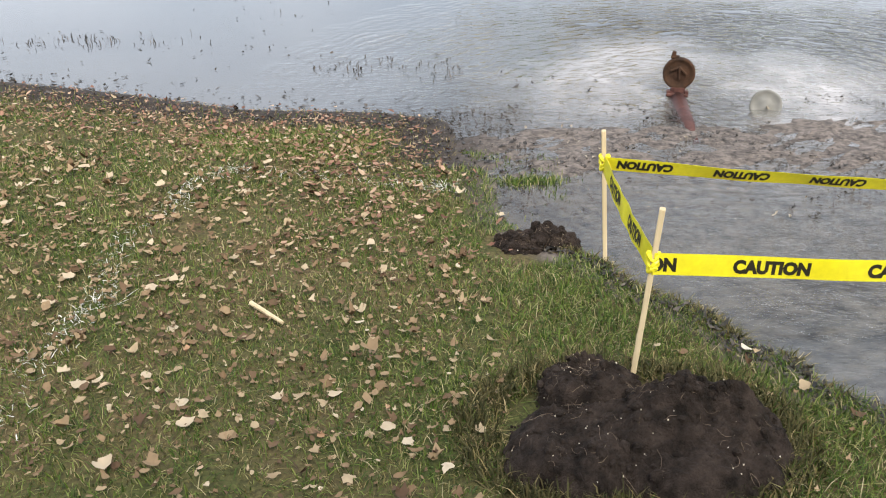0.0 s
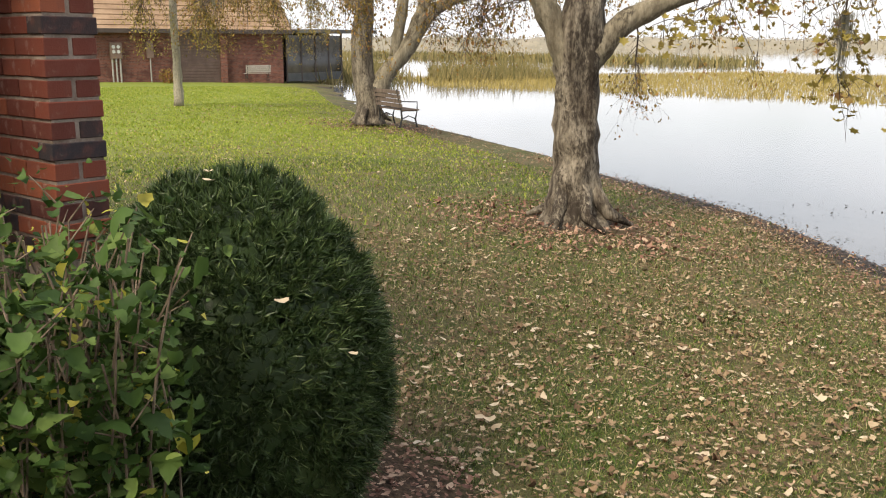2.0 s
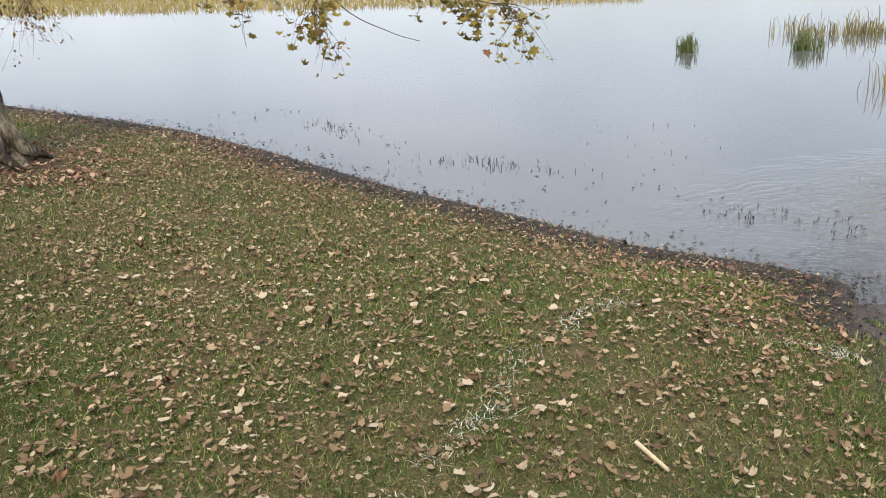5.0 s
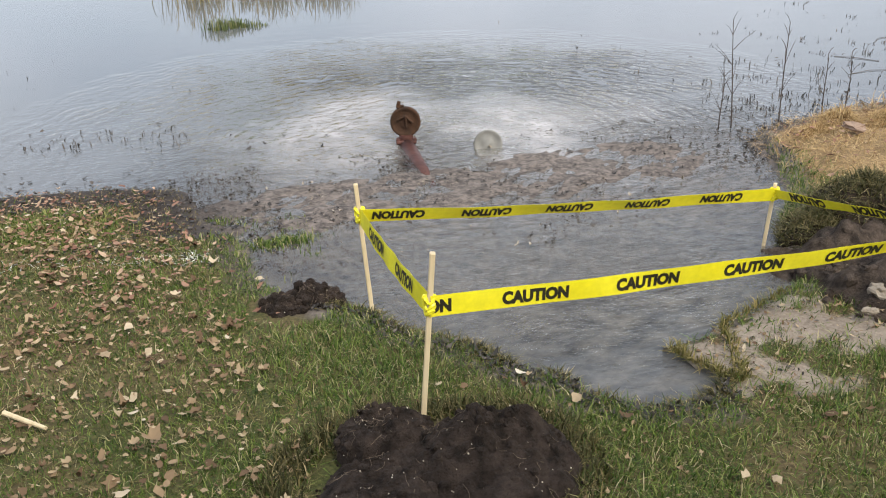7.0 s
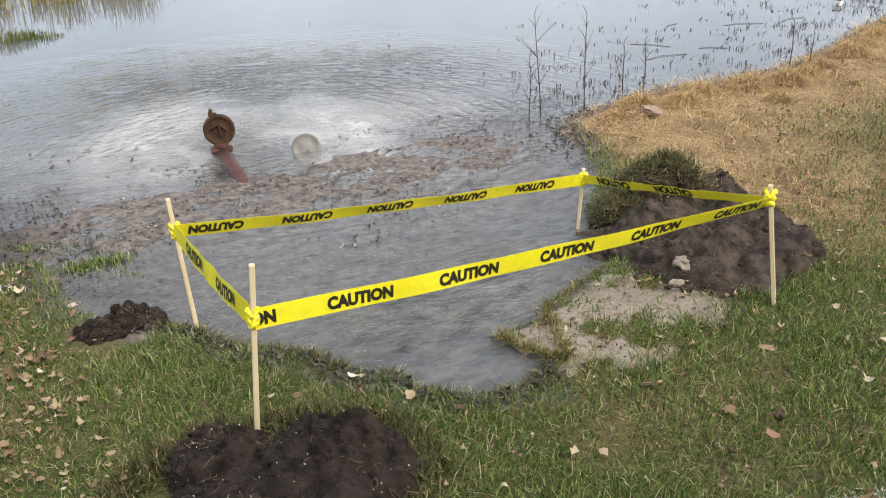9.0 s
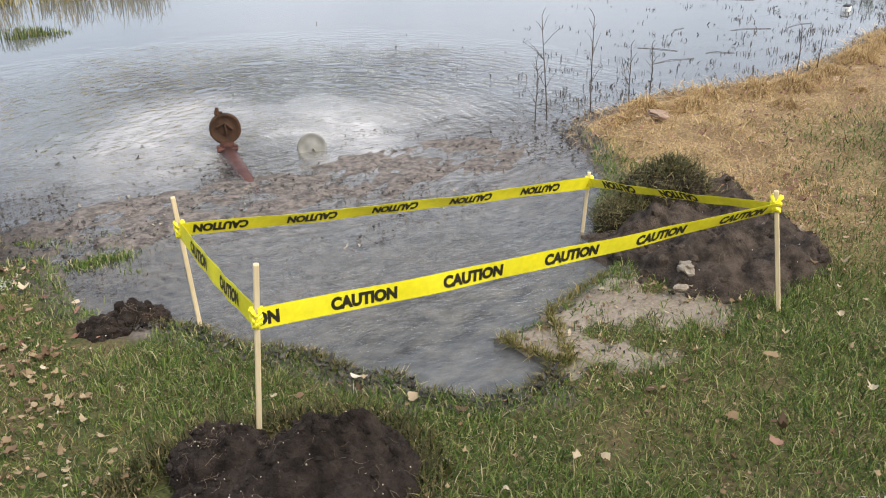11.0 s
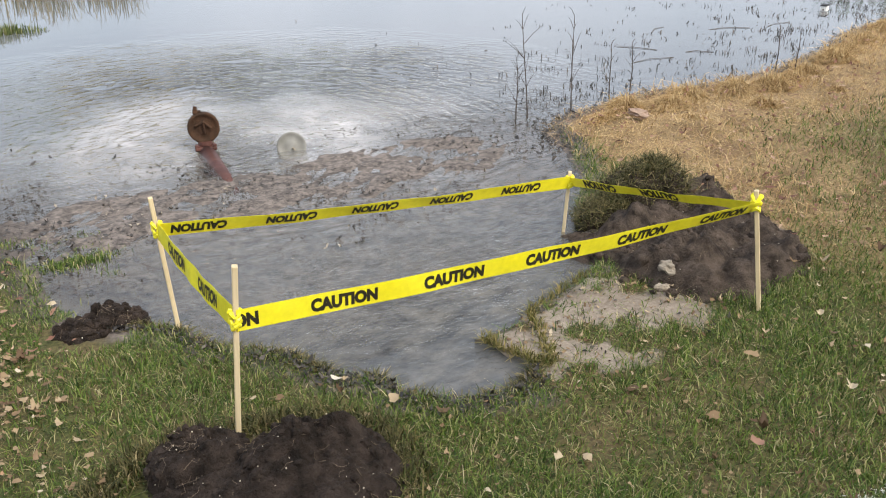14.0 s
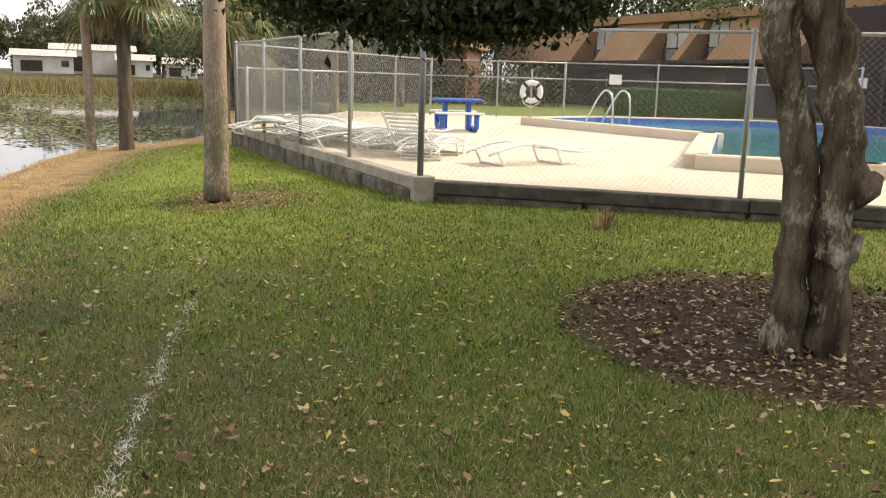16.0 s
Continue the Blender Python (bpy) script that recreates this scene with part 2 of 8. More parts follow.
def streaked(name, a, b, rough=0.6):
    k = Nodes(name)
    g = k.noise(30, 4, 0.6, stretch=(1, 1, 0.06))
    c = k.mix(k.ramp(g, 0.35, 0.65), a, b)
    k.bump(g, 0.3, 0.002)
    return k.done(c, rough, 0, 0.3)


M = {
    "ground": ground_material(),
    "water": water_material(),
    "brick": brick_material(),
    "mortar": surface("pale_mortar", (0.15, 0.105, 0.08), (0.36, 0.30, 0.25), 9, 120, 0.95, bump=0.6),
    "grass": islands("grass_blades", [(0.0, (0.03, 0.06, 0.012)), (0.4, (0.08, 0.14, 0.022)), (0.68, (0.16, 0.23, 0.04)), (0.85, (0.29, 0.32, 0.10)), (0.93, (0.44, 0.38, 0.20)), (1.0, (0.55, 0.47, 0.30))], 0.55, 0.3, 0.25),
    "lush": islands("lush_grass_blades", [(0.0, (0.08, 0.15, 0.018)), (0.55, (0.19, 0.275, 0.034)), (0.85, (0.32, 0.38, 0.065)), (1.0, (0.46, 0.42, 0.14))], 0.6, 0.3, 0.25),
    # lighter version of the lush blades, sunlight put into the colour
    "sunny": islands("sunny_grass_blades", [(0.0, (0.15, 0.21, 0.025)), (0.6, (0.28, 0.35, 0.04)), (0.88, (0.44, 0.45, 0.09)), (1.0, (0.52, 0.45, 0.18))], 0.6, 0.3, 0.3),
    "thatch": islands("faded_grass_blades", [(0.0, (0.12, 0.105, 0.04)), (0.4, (0.22, 0.185, 0.075)), (0.75, (0.34, 0.275, 0.13)), (1.0, (0.52, 0.42, 0.24))], 0.7, 0.2, 0.25),
    "straw": islands("dry_straw", [(0.0, (0.30, 0.185, 0.08)), (0.5, (0.58, 0.41, 0.20)), (1.0, (0.76, 0.59, 0.34))], 0.7, 0.25, 0.3),
    "reed": islands("marsh_reed", [(0.0, (0.10, 0.095, 0.035)), (0.5, (0.21, 0.175, 0.068)), (1.0, (0.34, 0.265, 0.11))], 0.7, 0.2, 0.2),
    "sedge": islands("green_sedge", [(0.0, (0.05, 0.075, 0.025)), (0.6, (0.11, 0.14, 0.05)), (1.0, (0.22, 0.21, 0.09))], 0.7, 0.2, 0.2),
    "marsh": islands("golden_marsh_grass", [(0.0, (0.20, 0.16, 0.05)), (0.5, (0.36, 0.28, 0.09)), (1.0, (0.48, 0.38, 0.15))], 0.8, 0.1, 0.2),
    "litter": islands("fallen_leaves", [(0.0, (0.10, 0.06, 0.036)), (0.35, (0.215, 0.14, 0.08)), (0.7, (0.34, 0.245, 0.145)), (0.92, (0.46, 0.365, 0.24)), (0.985, (0.62, 0.53, 0.40)), (1.0, (0.40, 0.19, 0.09))], 0.75, 0.25, 0.12),
    "redlitter": islands("reddish_fallen_leaves", [(0.0, (0.11, 0.055, 0.04)), (0.35, (0.24, 0.12, 0.085)), (0.7, (0.36, 0.215, 0.15)), (1.0, (0.52, 0.38, 0.27))], 0.75, 0.25, 0.12),
    "yellow": islands("yellow_leaves", [(0.0, (0.35, 0.22, 0.05)), (0.5, (0.55, 0.42, 0.10)), (1.0, (0.62, 0.55, 0.28))], 0.7, 0.25, 0.15),
    "debris": islands("wet_debris", [(0.0, (0.015, 0.013, 0.012)), (0.6, (0.05, 0.042, 0.035)), (1.0, (0.11, 0.09, 0.075))], 0.5, 0.5),
    "autumn": islands("turning_leaves", [(0.0, (0.10, 0.075, 0.02)), (0.35, (0.22, 0.16, 0.035)), (0.7, (0.34, 0.21, 0.05)), (1.0, (0.28, 0.12, 0.05))], 0.6, 0.3, 0.35),
    "goldleaf": islands("olive_gold_leaves", [(0.0, (0.16, 0.12, 0.03)), (0.4, (0.27, 0.22, 0.05)), (0.75, (0.36, 0.29, 0.07)), (1.0, (0.25, 0.11, 0.06))], 0.6, 0.3, 0.35),
    "brownsteel": surface("brown_painted_steel", (0.17, 0.11, 0.085), (0.24, 0.16, 0.125), 5, 60, 0.6),
    "brownleaf": islands("brown_hanging_leaves", [(0.0, (0.10, 0.045, 0.03)), (0.5, (0.22, 0.11, 0.07)), (1.0, (0.33, 0.19, 0.09))], 0.65, 0.3, 0.35),
    "oakleaf": islands("dark_evergreen_leaves", [(0.0, (0.012, 0.022, 0.008)), (0.6, (0.03, 0.05, 0.016)), (1.0, (0.06, 0.085, 0.025))], 0.5, 0.4, 0.2),
    "yew": islands("dark_needle_leaves", [(0.0, (0.02, 0.038, 0.011)), (0.6, (0.045, 0.078, 0.025)), (0.9, (0.085, 0.13, 0.045)), (1.0, (0.20, 0.25, 0.10))], 0.45, 0.35, 0.12),
    "hibiscus": islands("broad_green_leaves", [(0.0, (0.028, 0.062, 0.012)), (0.6, (0.07, 0.13, 0.028)), (0.93, (0.13, 0.195, 0.05)), (0.97, (0.45, 0.42, 0.06)), (1.0, (0.5, 0.45, 0.1))], 0.6, 0.25, 0.3),
    "hedgestem": surface("brown_hedge_stem", (0.10, 0.07, 0.05), (0.25, 0.19, 0.135), 20, 80),
    "twig": surface("pale_twig", (0.20, 0.15, 0.10), (0.34, 0.27, 0.19), 20, 80),
    "darktwig": surface("dark_twig", (0.045, 0.035, 0.03), (0.09, 0.07, 0.06), 20, 80),
    "sodgrass": islands("matted_sod_grass", [(0.0, (0.03, 0.032, 0.012)), (0.5, (0.075, 0.075, 0.028)), (1.0, (0.17, 0.14, 0.07))], 0.8, 0.2, 0.1),
    "sodgold": islands("yellowish_sod_grass", [(0.0, (0.07, 0.075, 0.02)), (0.5, (0.18, 0.165, 0.05)), (1.0, (0.34, 0.26, 0.11))], 0.7, 0.3, 0.15),
    "soil": surface("black_dug_soil", (0.014, 0.010, 0.008), (0.075, 0.055, 0.045), 16, 150, 0.95, bump=1.0, dist=0.02, spec=0.2),
    "greysoil": surface("grey_sandy_soil", (0.032, 0.024, 0.019), (0.15, 0.115, 0.093), 14, 130, 0.95, bump=1.0, dist=0.02, spec=0.2),
    "bark": bark_material("grey_bark", (0.05, 0.038, 0.028), (0.31, 0.27, 0.21), (0.022, 0.016, 0.012), 0.47, 3.0, 0.3),
    "limbbark": bark_material("pale_limb_bark", (0.13, 0.11, 0.078), (0.30, 0.265, 0.195), (0.04, 0.032, 0.024), 0.53, 3.0, 0.3),
    "barkpale": bark_material("pale_bark", (0.075, 0.06, 0.047), (0.27, 0.235, 0.18), (0.04, 0.032, 0.025), 0.48, 3.0, 0.25),
    "barktwist": bark_material("lichen_bark", (0.03, 0.021, 0.013), (0.17, 0.13, 0.09), (0.36, 0.33, 0.25), 0.52, 4.0, 0.3),
    "palmbark": bark_material("palm_bark", (0.30, 0.225, 0.17), (0.43, 0.345, 0.27), (0.12, 0.125, 0.075), 0.43, 6.0, 0.35, 1.3),
    "palmdark": bark_material("dark_palm_bark", (0.08, 0.06, 0.045), (0.19, 0.15, 0.115), (0.22, 0.19, 0.15)),
    "frond": islands("palm_frond", [(0.0, (0.045, 0.07, 0.02)), (0.5, (0.12, 0.15, 0.04)), (0.85, (0.24, 0.25, 0.08)), (1.0, (0.32, 0.24, 0.12))], 0.5, 0.4, 0.3),
    "deadfrond": islands("dead_palm_frond", [(0.0, (0.10, 0.07, 0.04)), (1.0, (0.24, 0.17, 0.10))], 0.8, 0.2, 0.1),
    "moss": islands("hanging_moss", [(0.0, (0.15, 0.15, 0.12)), (1.0, (0.30, 0.30, 0.25))], 0.9, 0.1, 0.2),
    "barkwhite": bark_material("whitish_bark", (0.26, 0.235, 0.18), (0.42, 0.38, 0.30), (0.14, 0.12, 0.09), 0.55, 4.0, 0.3),
    "palewood": streaked("pale_grey_board", (0.30, 0.27, 0.24), (0.44, 0.40, 0.36), 0.9),
    "stake": streaked("pale_pine", (0.55, 0.44, 0.27), (0.70, 0.58, 0.38)),
    "tape": surface("yellow_plastic", (0.90, 0.80, 0.02), (0.95, 0.87, 0.04), 5, 40, 0.4, bump=0.15, spec=0.5),
    "ink": surface("black_print", (0.02, 0.018, 0.012), (0.035, 0.03, 0.02), 10, 90, 0.5),
    "rust": surface("rusty_iron", (0.03, 0.016, 0.009), (0.08, 0.036, 0.017), 14, 90, 0.85, 0.15, 0.9, 0.006, dirt=(0.045, 0.025, 0.018)),
    "redpipe": surface("red_oxide_iron", (0.06, 0.022, 0.017), (0.125, 0.05, 0.04), 9, 70, 0.55, 0.0, 0.5),
    "palelid": surface("silted_grey_metal", (0.15, 0.15, 0.14), (0.25, 0.245, 0.235), 9, 70, 0.5, 0.0, 0.4),
    "paleleaf": islands("pale_tan_leaf", [(0.0, (0.42, 0.32, 0.21)), (1.0, (0.60, 0.51, 0.38))], 0.8, 0.2, 0.1),
    "whiteleaf": islands("bleached_leaf", [(0.0, (0.55, 0.48, 0.38)), (1.0, (0.70, 0.64, 0.54))], 0.8, 0.2, 0.1),
    "rock": surface("pale_stone", (0.24, 0.20, 0.155), (0.42, 0.37, 0.30), 9, 60, 0.9, bump=0.8, dist=0.01),
    "pinkrock": surface("pinkish_stone", (0.27, 0.18, 0.13), (0.40, 0.29, 0.22), 9, 60, 0.9, bump=0.8, dist=0.01),
    "paint": islands("white_line_paint", [(0.0, (0.55, 0.55, 0.5)), (1.0, (0.80, 0.80, 0.76))], 0.8, 0.2),
    "concrete": surface("weathered_concrete", (0.28, 0.245, 0.20), (0.46, 0.415, 0.355), 2.2, 45, 0.9, bump=0.5, dirt=(0.045, 0.037, 0.03)),
    "footing": surface("stained_footing", (0.07, 0.056, 0.044), (0.24, 0.205, 0.165), 3.5, 45, 0.9, bump=0.6, dirt=(0.03, 0.025, 0.02)),
    "darkcurb": surface("mouldy_concrete", (0.04, 0.033, 0.028), (0.11, 0.095, 0.08), 3, 45, 0.9, bump=0.6, dirt=(0.20, 0.18, 0.15)),
    "deck": surface("cream_pool_deck", (0.60, 0.515, 0.40), (0.70, 0.615, 0.49), 1.1, 90, 0.85, bump=0.4),
    "galv": surface("galvanised_steel", (0.36, 0.37, 0.38), (0.46, 0.47, 0.48), 6, 90, 0.45, 0.6, 0.1),
    "wire": surface("galvanised_wire", (0.30, 0.305, 0.31), (0.40, 0.405, 0.41), 6, 90, 0.5, 0.2, 0.1),
    "white": surface("white_vinyl", (0.74, 0.74, 0.71), (0.82, 0.82, 0.80), 4, 60, 0.4, bump=0.1),
    "blue": surface("blue_moulded_plastic", (0.02, 0.09, 0.42), (0.03, 0.13, 0.52), 4, 60, 0.4, bump=0.15),
    "tile": surface("blue_pool_tile", (0.07, 0.16, 0.46), (0.12, 0.24, 0.58), 6, 40, 0.2, bump=0.1),
    "poolwater": None,
    "dimpane": surface("dim_curtained_pane", (0.22, 0.23, 0.22), (0.34, 0.35, 0.33), 1.5, 30, 0.15),
    "mown": surface("mown_green_lawn", (0.10, 0.145, 0.025), (0.19, 0.235, 0.05), 1.5, 40, 0.9, bump=0.5, dist=0.02),
    "chrome": surface("polished_steel", (0.6, 0.6, 0.6), (0.7, 0.7, 0.7), 6, 60, 0.2, 0.9, 0.05),
    "shingle": surface("tan_roof_shingle", (0.22, 0.14, 0.085), (0.33, 0.225, 0.145), 1.4, 25, 0.9, bump=0.5, dist=0.01),
    "farbrick": surface("dark_red_brickwork", (0.13, 0.05, 0.035), (0.22, 0.09, 0.06), 3, 30, 0.9, bump=0.5),
    "stucco": surface("tan_stucco", (0.33, 0.19, 0.10), (0.41, 0.25, 0.14), 0.8, 50, 0.9, bump=0.4),
    "darkpanel": surface("dark_brown_boarding", (0.035, 0.022, 0.022), (0.06, 0.038, 0.036), 1.5, 40, 0.8),
    "frame": surface("brown_window_frame", (0.05, 0.035, 0.03), (0.08, 0.06, 0.05), 4, 50, 0.5),
    "blind": surface("pale_window_blind", (0.55, 0.56, 0.54), (0.66, 0.66, 0.64), 3, 30, 0.35),
    "steelgrey": surface("grey_steel_box", (0.32, 0.31, 0.28), (0.42, 0.40, 0.37), 5, 60, 0.5),
    "shutter": surface("grey_shutter", (0.10, 0.065, 0.055), (0.145, 0.095, 0.08), 4, 60, 0.6),
    "screen": surface("dark_porch_screen", (0.06, 0.065, 0.065), (0.10, 0.105, 0.105), 2, 60, 0.6),
    "oldwood": streaked("grey_weathered_board", (0.065, 0.047, 0.037), (0.15, 0.115, 0.09), 0.9),
    "iron": surface("black_cast_iron", (0.02, 0.02, 0.02), (0.045, 0.043, 0.04), 9, 70, 0.6, 0.3, 0.5),
    "housewhite": surface("white_siding", (0.50, 0.48, 0.44), (0.60, 0.58, 0.54), 1, 20, 0.7),
    "houseroof": surface("pale_metal_roof", (0.42, 0.40, 0.38), (0.55, 0.53, 0.50), 1, 20, 0.6),
    "hedgegreen": islands("clipped_hedge_leaves", [(0.0, (0.03, 0.06, 0.012)), (0.6, (0.065, 0.12, 0.022)), (1.0, (0.11, 0.18, 0.04))], 0.5, 0.35, 0.15),
    # distance haze is put into the pale tones of both far-shore materials
    "farwood": islands("haze_tinted_far_trees", [(0.0, (0.22, 0.205, 0.155)), (0.5, (0.28, 0.25, 0.19)), (1.0, (0.35, 0.305, 0.225))], 0.9, 0.1),
    "farmass": surface("haze_tinted_far_woods", (0.20, 0.185, 0.14), (0.30, 0.265, 0.20), 0.12, 0.6, 0.95, bump=0.3),
    "weedmat": islands("floating_weed_mat", [(0.0, (0.09, 0.11, 0.035)), (0.5, (0.16, 0.17, 0.06)), (1.0, (0.27, 0.23, 0.10))], 0.8, 0.2),
    "hazeoak": islands("grey_green_leaves", [(0.0, (0.06, 0.07, 0.04)), (0.6, (0.12, 0.13, 0.075)), (1.0, (0.21, 0.20, 0.12))], 0.7, 0.2, 0.25),
    "darkoak": islands("dark_oak_leaves", [(0.0, (0.04, 0.05, 0.022)), (0.6, (0.085, 0.095, 0.042)), (1.0, (0.16, 0.15, 0.075))], 0.6, 0.3, 0.2),
    "chip": islands("wood_chips", [(0.0, (0.025, 0.016, 0.010)), (0.5, (0.095, 0.058, 0.036)), (0.75, (0.24, 0.155, 0.10)), (0.88, (0.46, 0.35, 0.24)), (1.0, (0.66, 0.55, 0.42))], 0.9, 0.2),
}
k = Nodes("dark_red_brickwork")
sep = k.n("ShaderNodeSeparateXYZ", Vector=k.co()).outputs
cmb = k.n("ShaderNodeCombineXYZ", X=sep["X"], Y=sep["Z"])
bt = k.n("ShaderNodeTexBrick", Vector=cmb.outputs[0], Color1=(0.12, 0.04, 0.03, 1), Color2=(0.23, 0.085, 0.058, 1), Mortar=(0.17, 0.12, 0.10, 1), Scale=4.6)
bt.inputs["Mortar Size"].default_value = 0.03
M["farbrick"] = k.done(k.mix(k.ramp(k.noise(1.6, 6, 0.7), 0.5, 0.62, 0, 0.75), bt.outputs["Color"], (0.075, 0.032, 0.026)), 0.9, 0, 0.3)
k = Nodes("pool_water")
k.put(k.b, "Normal", k.n("ShaderNodeBump", Height=k.noise(4, 3), Strength=0.15, Distance=0.05).outputs["Normal"])
M["poolwater"] = k.done(k.mix(k.ramp(k.noise(0.6), 0.3, 0.7), (0.025, 0.20, 0.25), (0.04, 0.27, 0.32)), 0.05, 0, 0.5)
k = Nodes("window_glass")
k.put(k.b, "Base Color", (0.03, 0.035, 0.04, 1))
M["glass"] = k.done(k.mix(k.ramp(k.noise(0.8), 0.4, 0.6), (0.02, 0.024, 0.03), (0.06, 0.065, 0.07)), 0.06, 0, 0.8)


# ---- mesh helpers ----
class Geo:
    """Collects vertices and faces, then becomes one mesh object."""

    def __init__(self):
        self.v, self.f = [], []

    def add(self, verts, faces):
        o = len(self.v)
        self.v.extend(tuple(p) for p in verts)
        self.f.extend(tuple(i + o for i in f) for f in faces)
        return self

    def box(self, c, s, m=None, bevel=0.0):
        bm = bmesh.new()
        bmesh.ops.create_cube(bm, size=1)
        bmesh.ops.scale(bm, vec=s, verts=bm.verts)
        if bevel:
            bmesh.ops.bevel(bm, geom=bm.edges[:], offset=bevel, segments=1, affect="EDGES")
        mm = Matrix.Translation(c) @ (m.to_4x4() if m else Matrix())
        bm.verts.ensure_lookup_table()
        self.add([mm @ v.co for v in bm.verts], [[v.index for v in f.verts] for f in bm.faces])
        bm.free()
        return self

    def tube(self, pts, radii, n=8, rough=0.0, lobes=0.0, seed=0, caps=True):
        """A tapering tube along points, with uneven girth."""
        pts = [Vector(p) for p in pts]
        rings, a = [], Vector((1, 0.13, 0.07))
        for i, p in enumerate(pts):
            d = (pts[min(i + 1, len(pts) - 1)] - pts[max(i - 1, 0)]).normalized()
            if i == 0 and abs(d.dot(a.normalized())) > 0.9:
                a = Vector((0.1, 0.2, 1))
            a = (a - d * a.dot(d)).normalized()
            b = d.cross(a)
            ring = []
            for j in range(n):
                w = math.tau * j / n
                r = radii[i] * (1 + lobes * math.sin(w * 5 + seed + i * 0.13) * (1.0 if i < 3 else 0.35))
                q = p + (a * math.cos(w) + b * math.sin(w)) * r
                if rough:
                    q += (q - p).normalized() * noise.noise(q * 6 + Vector((seed, 0, 0))) * rough * radii[i]
                ring.append(q)
            rings.append(ring)
        o = len(self.v)
        for ring in rings:
            self.v.extend(tuple(q) for q in ring)
        for i in range(len(pts) - 1):
            for j in range(n):
                k2 = (j + 1) % n
                self.f.append((o + i * n + j, o + i * n + k2, o + (i + 1) * n + k2, o + (i + 1) * n + j))
        if caps:
            self.f.append(tuple(o + j for j in range(n))[::-1])
            self.f.append(tuple(o + (len(pts) - 1) * n + j for j in range(n)))
        return self

    def ob(self, name, mat, parent=None, label="", smooth=False):
        me = bpy.data.meshes.new(name)
        me.from_pydata(self.v, [], self.f)
        me.update()
        me.materials.append(mat)
        if smooth:
            me.polygons.foreach_set("use_smooth", [True] * len(me.polygons))
        o = new(name, me)
        o.parent = parent
        return tagged(o, label)


def np_mesh(name, verts, faces, mat, parent=None, smooth=False):
    """A mesh object from arrays of places and equal-sided faces."""
    me = bpy.data.meshes.new(name)
    kk = faces.shape[1]
    me.vertices.add(len(verts))
    me.vertices.foreach_set("co", np.ascontiguousarray(verts, dtype=np.float32).ravel())
    me.loops.add(faces.size)
    me.loops.foreach_set("vertex_index", np.ascontiguousarray(faces, dtype=np.int32).ravel())
    me.polygons.add(len(faces))
    me.polygons.foreach_set("loop_start", np.arange(0, faces.size, kk, dtype=np.int32))
    if smooth:
        me.polygons.foreach_set("use_smooth", np.ones(len(faces), dtype=bool))
    me.update(calc_edges=True)
    me.materials.append(mat)
    o = new(name, me)
    o.parent = parent
    return o


def thing(name, label, category, at=(0, 0, 0), group="", rz=0):
    o = new(name)
    o.empty_display_size = 0.1
    o.matrix_basis = pose(*at, 0, 0, rz)
    return tagged(o, label, category, group)


def spline(pts, n):
    """Points on a smooth curve through the given ones."""
    p = np.array(pts, float)
    p = np.vstack([2 * p[0] - p[1], p, 2 * p[-1] - p[-2]])
    out = []
    for i in range(1, len(p) - 2):
        for t in np.linspace(0, 1, n, endpoint=False):
            a, b, c, d = p[i - 1], p[i], p[i + 1], p[i + 2]
            out.append(0.5 * (2 * b + (c - a) * t + (2 * a - 5 * b + 4 * c - d) * t * t + (3 * b - a - 3 * c + d) * t ** 3))
    out.append(p[-2])
    return np.array(out)


rng = np.random.default_rng(7)

# ---- lie of the land: the lake's level is 0 ----
SHORE_WEST = [(-400, 160), (-100, 44), (-60, 29), (-42, 20.5), (-30, 15.2), (-24, 12.8), (-18.6, 11.1), (-14.8, 10.2), (-11.9, 9.57), (-9.8, 8.78),
              (-8.3, 8.45), (-6.5, 7.95), (-5.1, 7.3), (-4.2, 6.83), (-3.2, 6.3), (-2.1, 5.85), (-1.2, 5.42), (-0.35, 5.28), (0.05, 5.1)]
SHORE_SPRING = [(0.12, 4.6), (0.27, 4.14), (0.27, 3.7), (0.45, 3.42), (0.66, 3.25), (0.76, 3.02), (0.95, 2.84), (1.04, 2.64), (1.18, 2.5), (1.2, 2.37), (1.36, 2.23),
                (1.58, 2.19), (1.68, 2.28), (1.6, 2.55), (1.82, 2.6), (2.06, 2.68), (2.31, 2.77), (2.49, 2.88), (2.6, 3.1), (2.78, 3.42), (3.1, 3.75), (3.35, 4.2), (3.48, 4.6)]
SHORE_EAST = [(3.75, 4.78), (4.6, 4.93), (5.3, 4.85), (5.9, 4.86), (6.85, 5.12), (7.85, 5.53), (9.2, 5.88), (11.1, 6.28), (13.4, 6.6), (16.6, 7.2), (18.5, 7.5),
              (20.6, 7.6), (23, 6.9), (26, 6.5), (31, 7.5), (40, 10), (55, 13), (75, 18), (92, 22.5), (82, 27), (74, 31), (67, 37), (64, 46), (70, 58), (90, 75), (400, 250)]
SHORE = np.array(SHORE_WEST + SHORE_SPRING + SHORE_EAST)
LAND = np.vstack([SHORE, [(400, -900), (-400, -900)]])


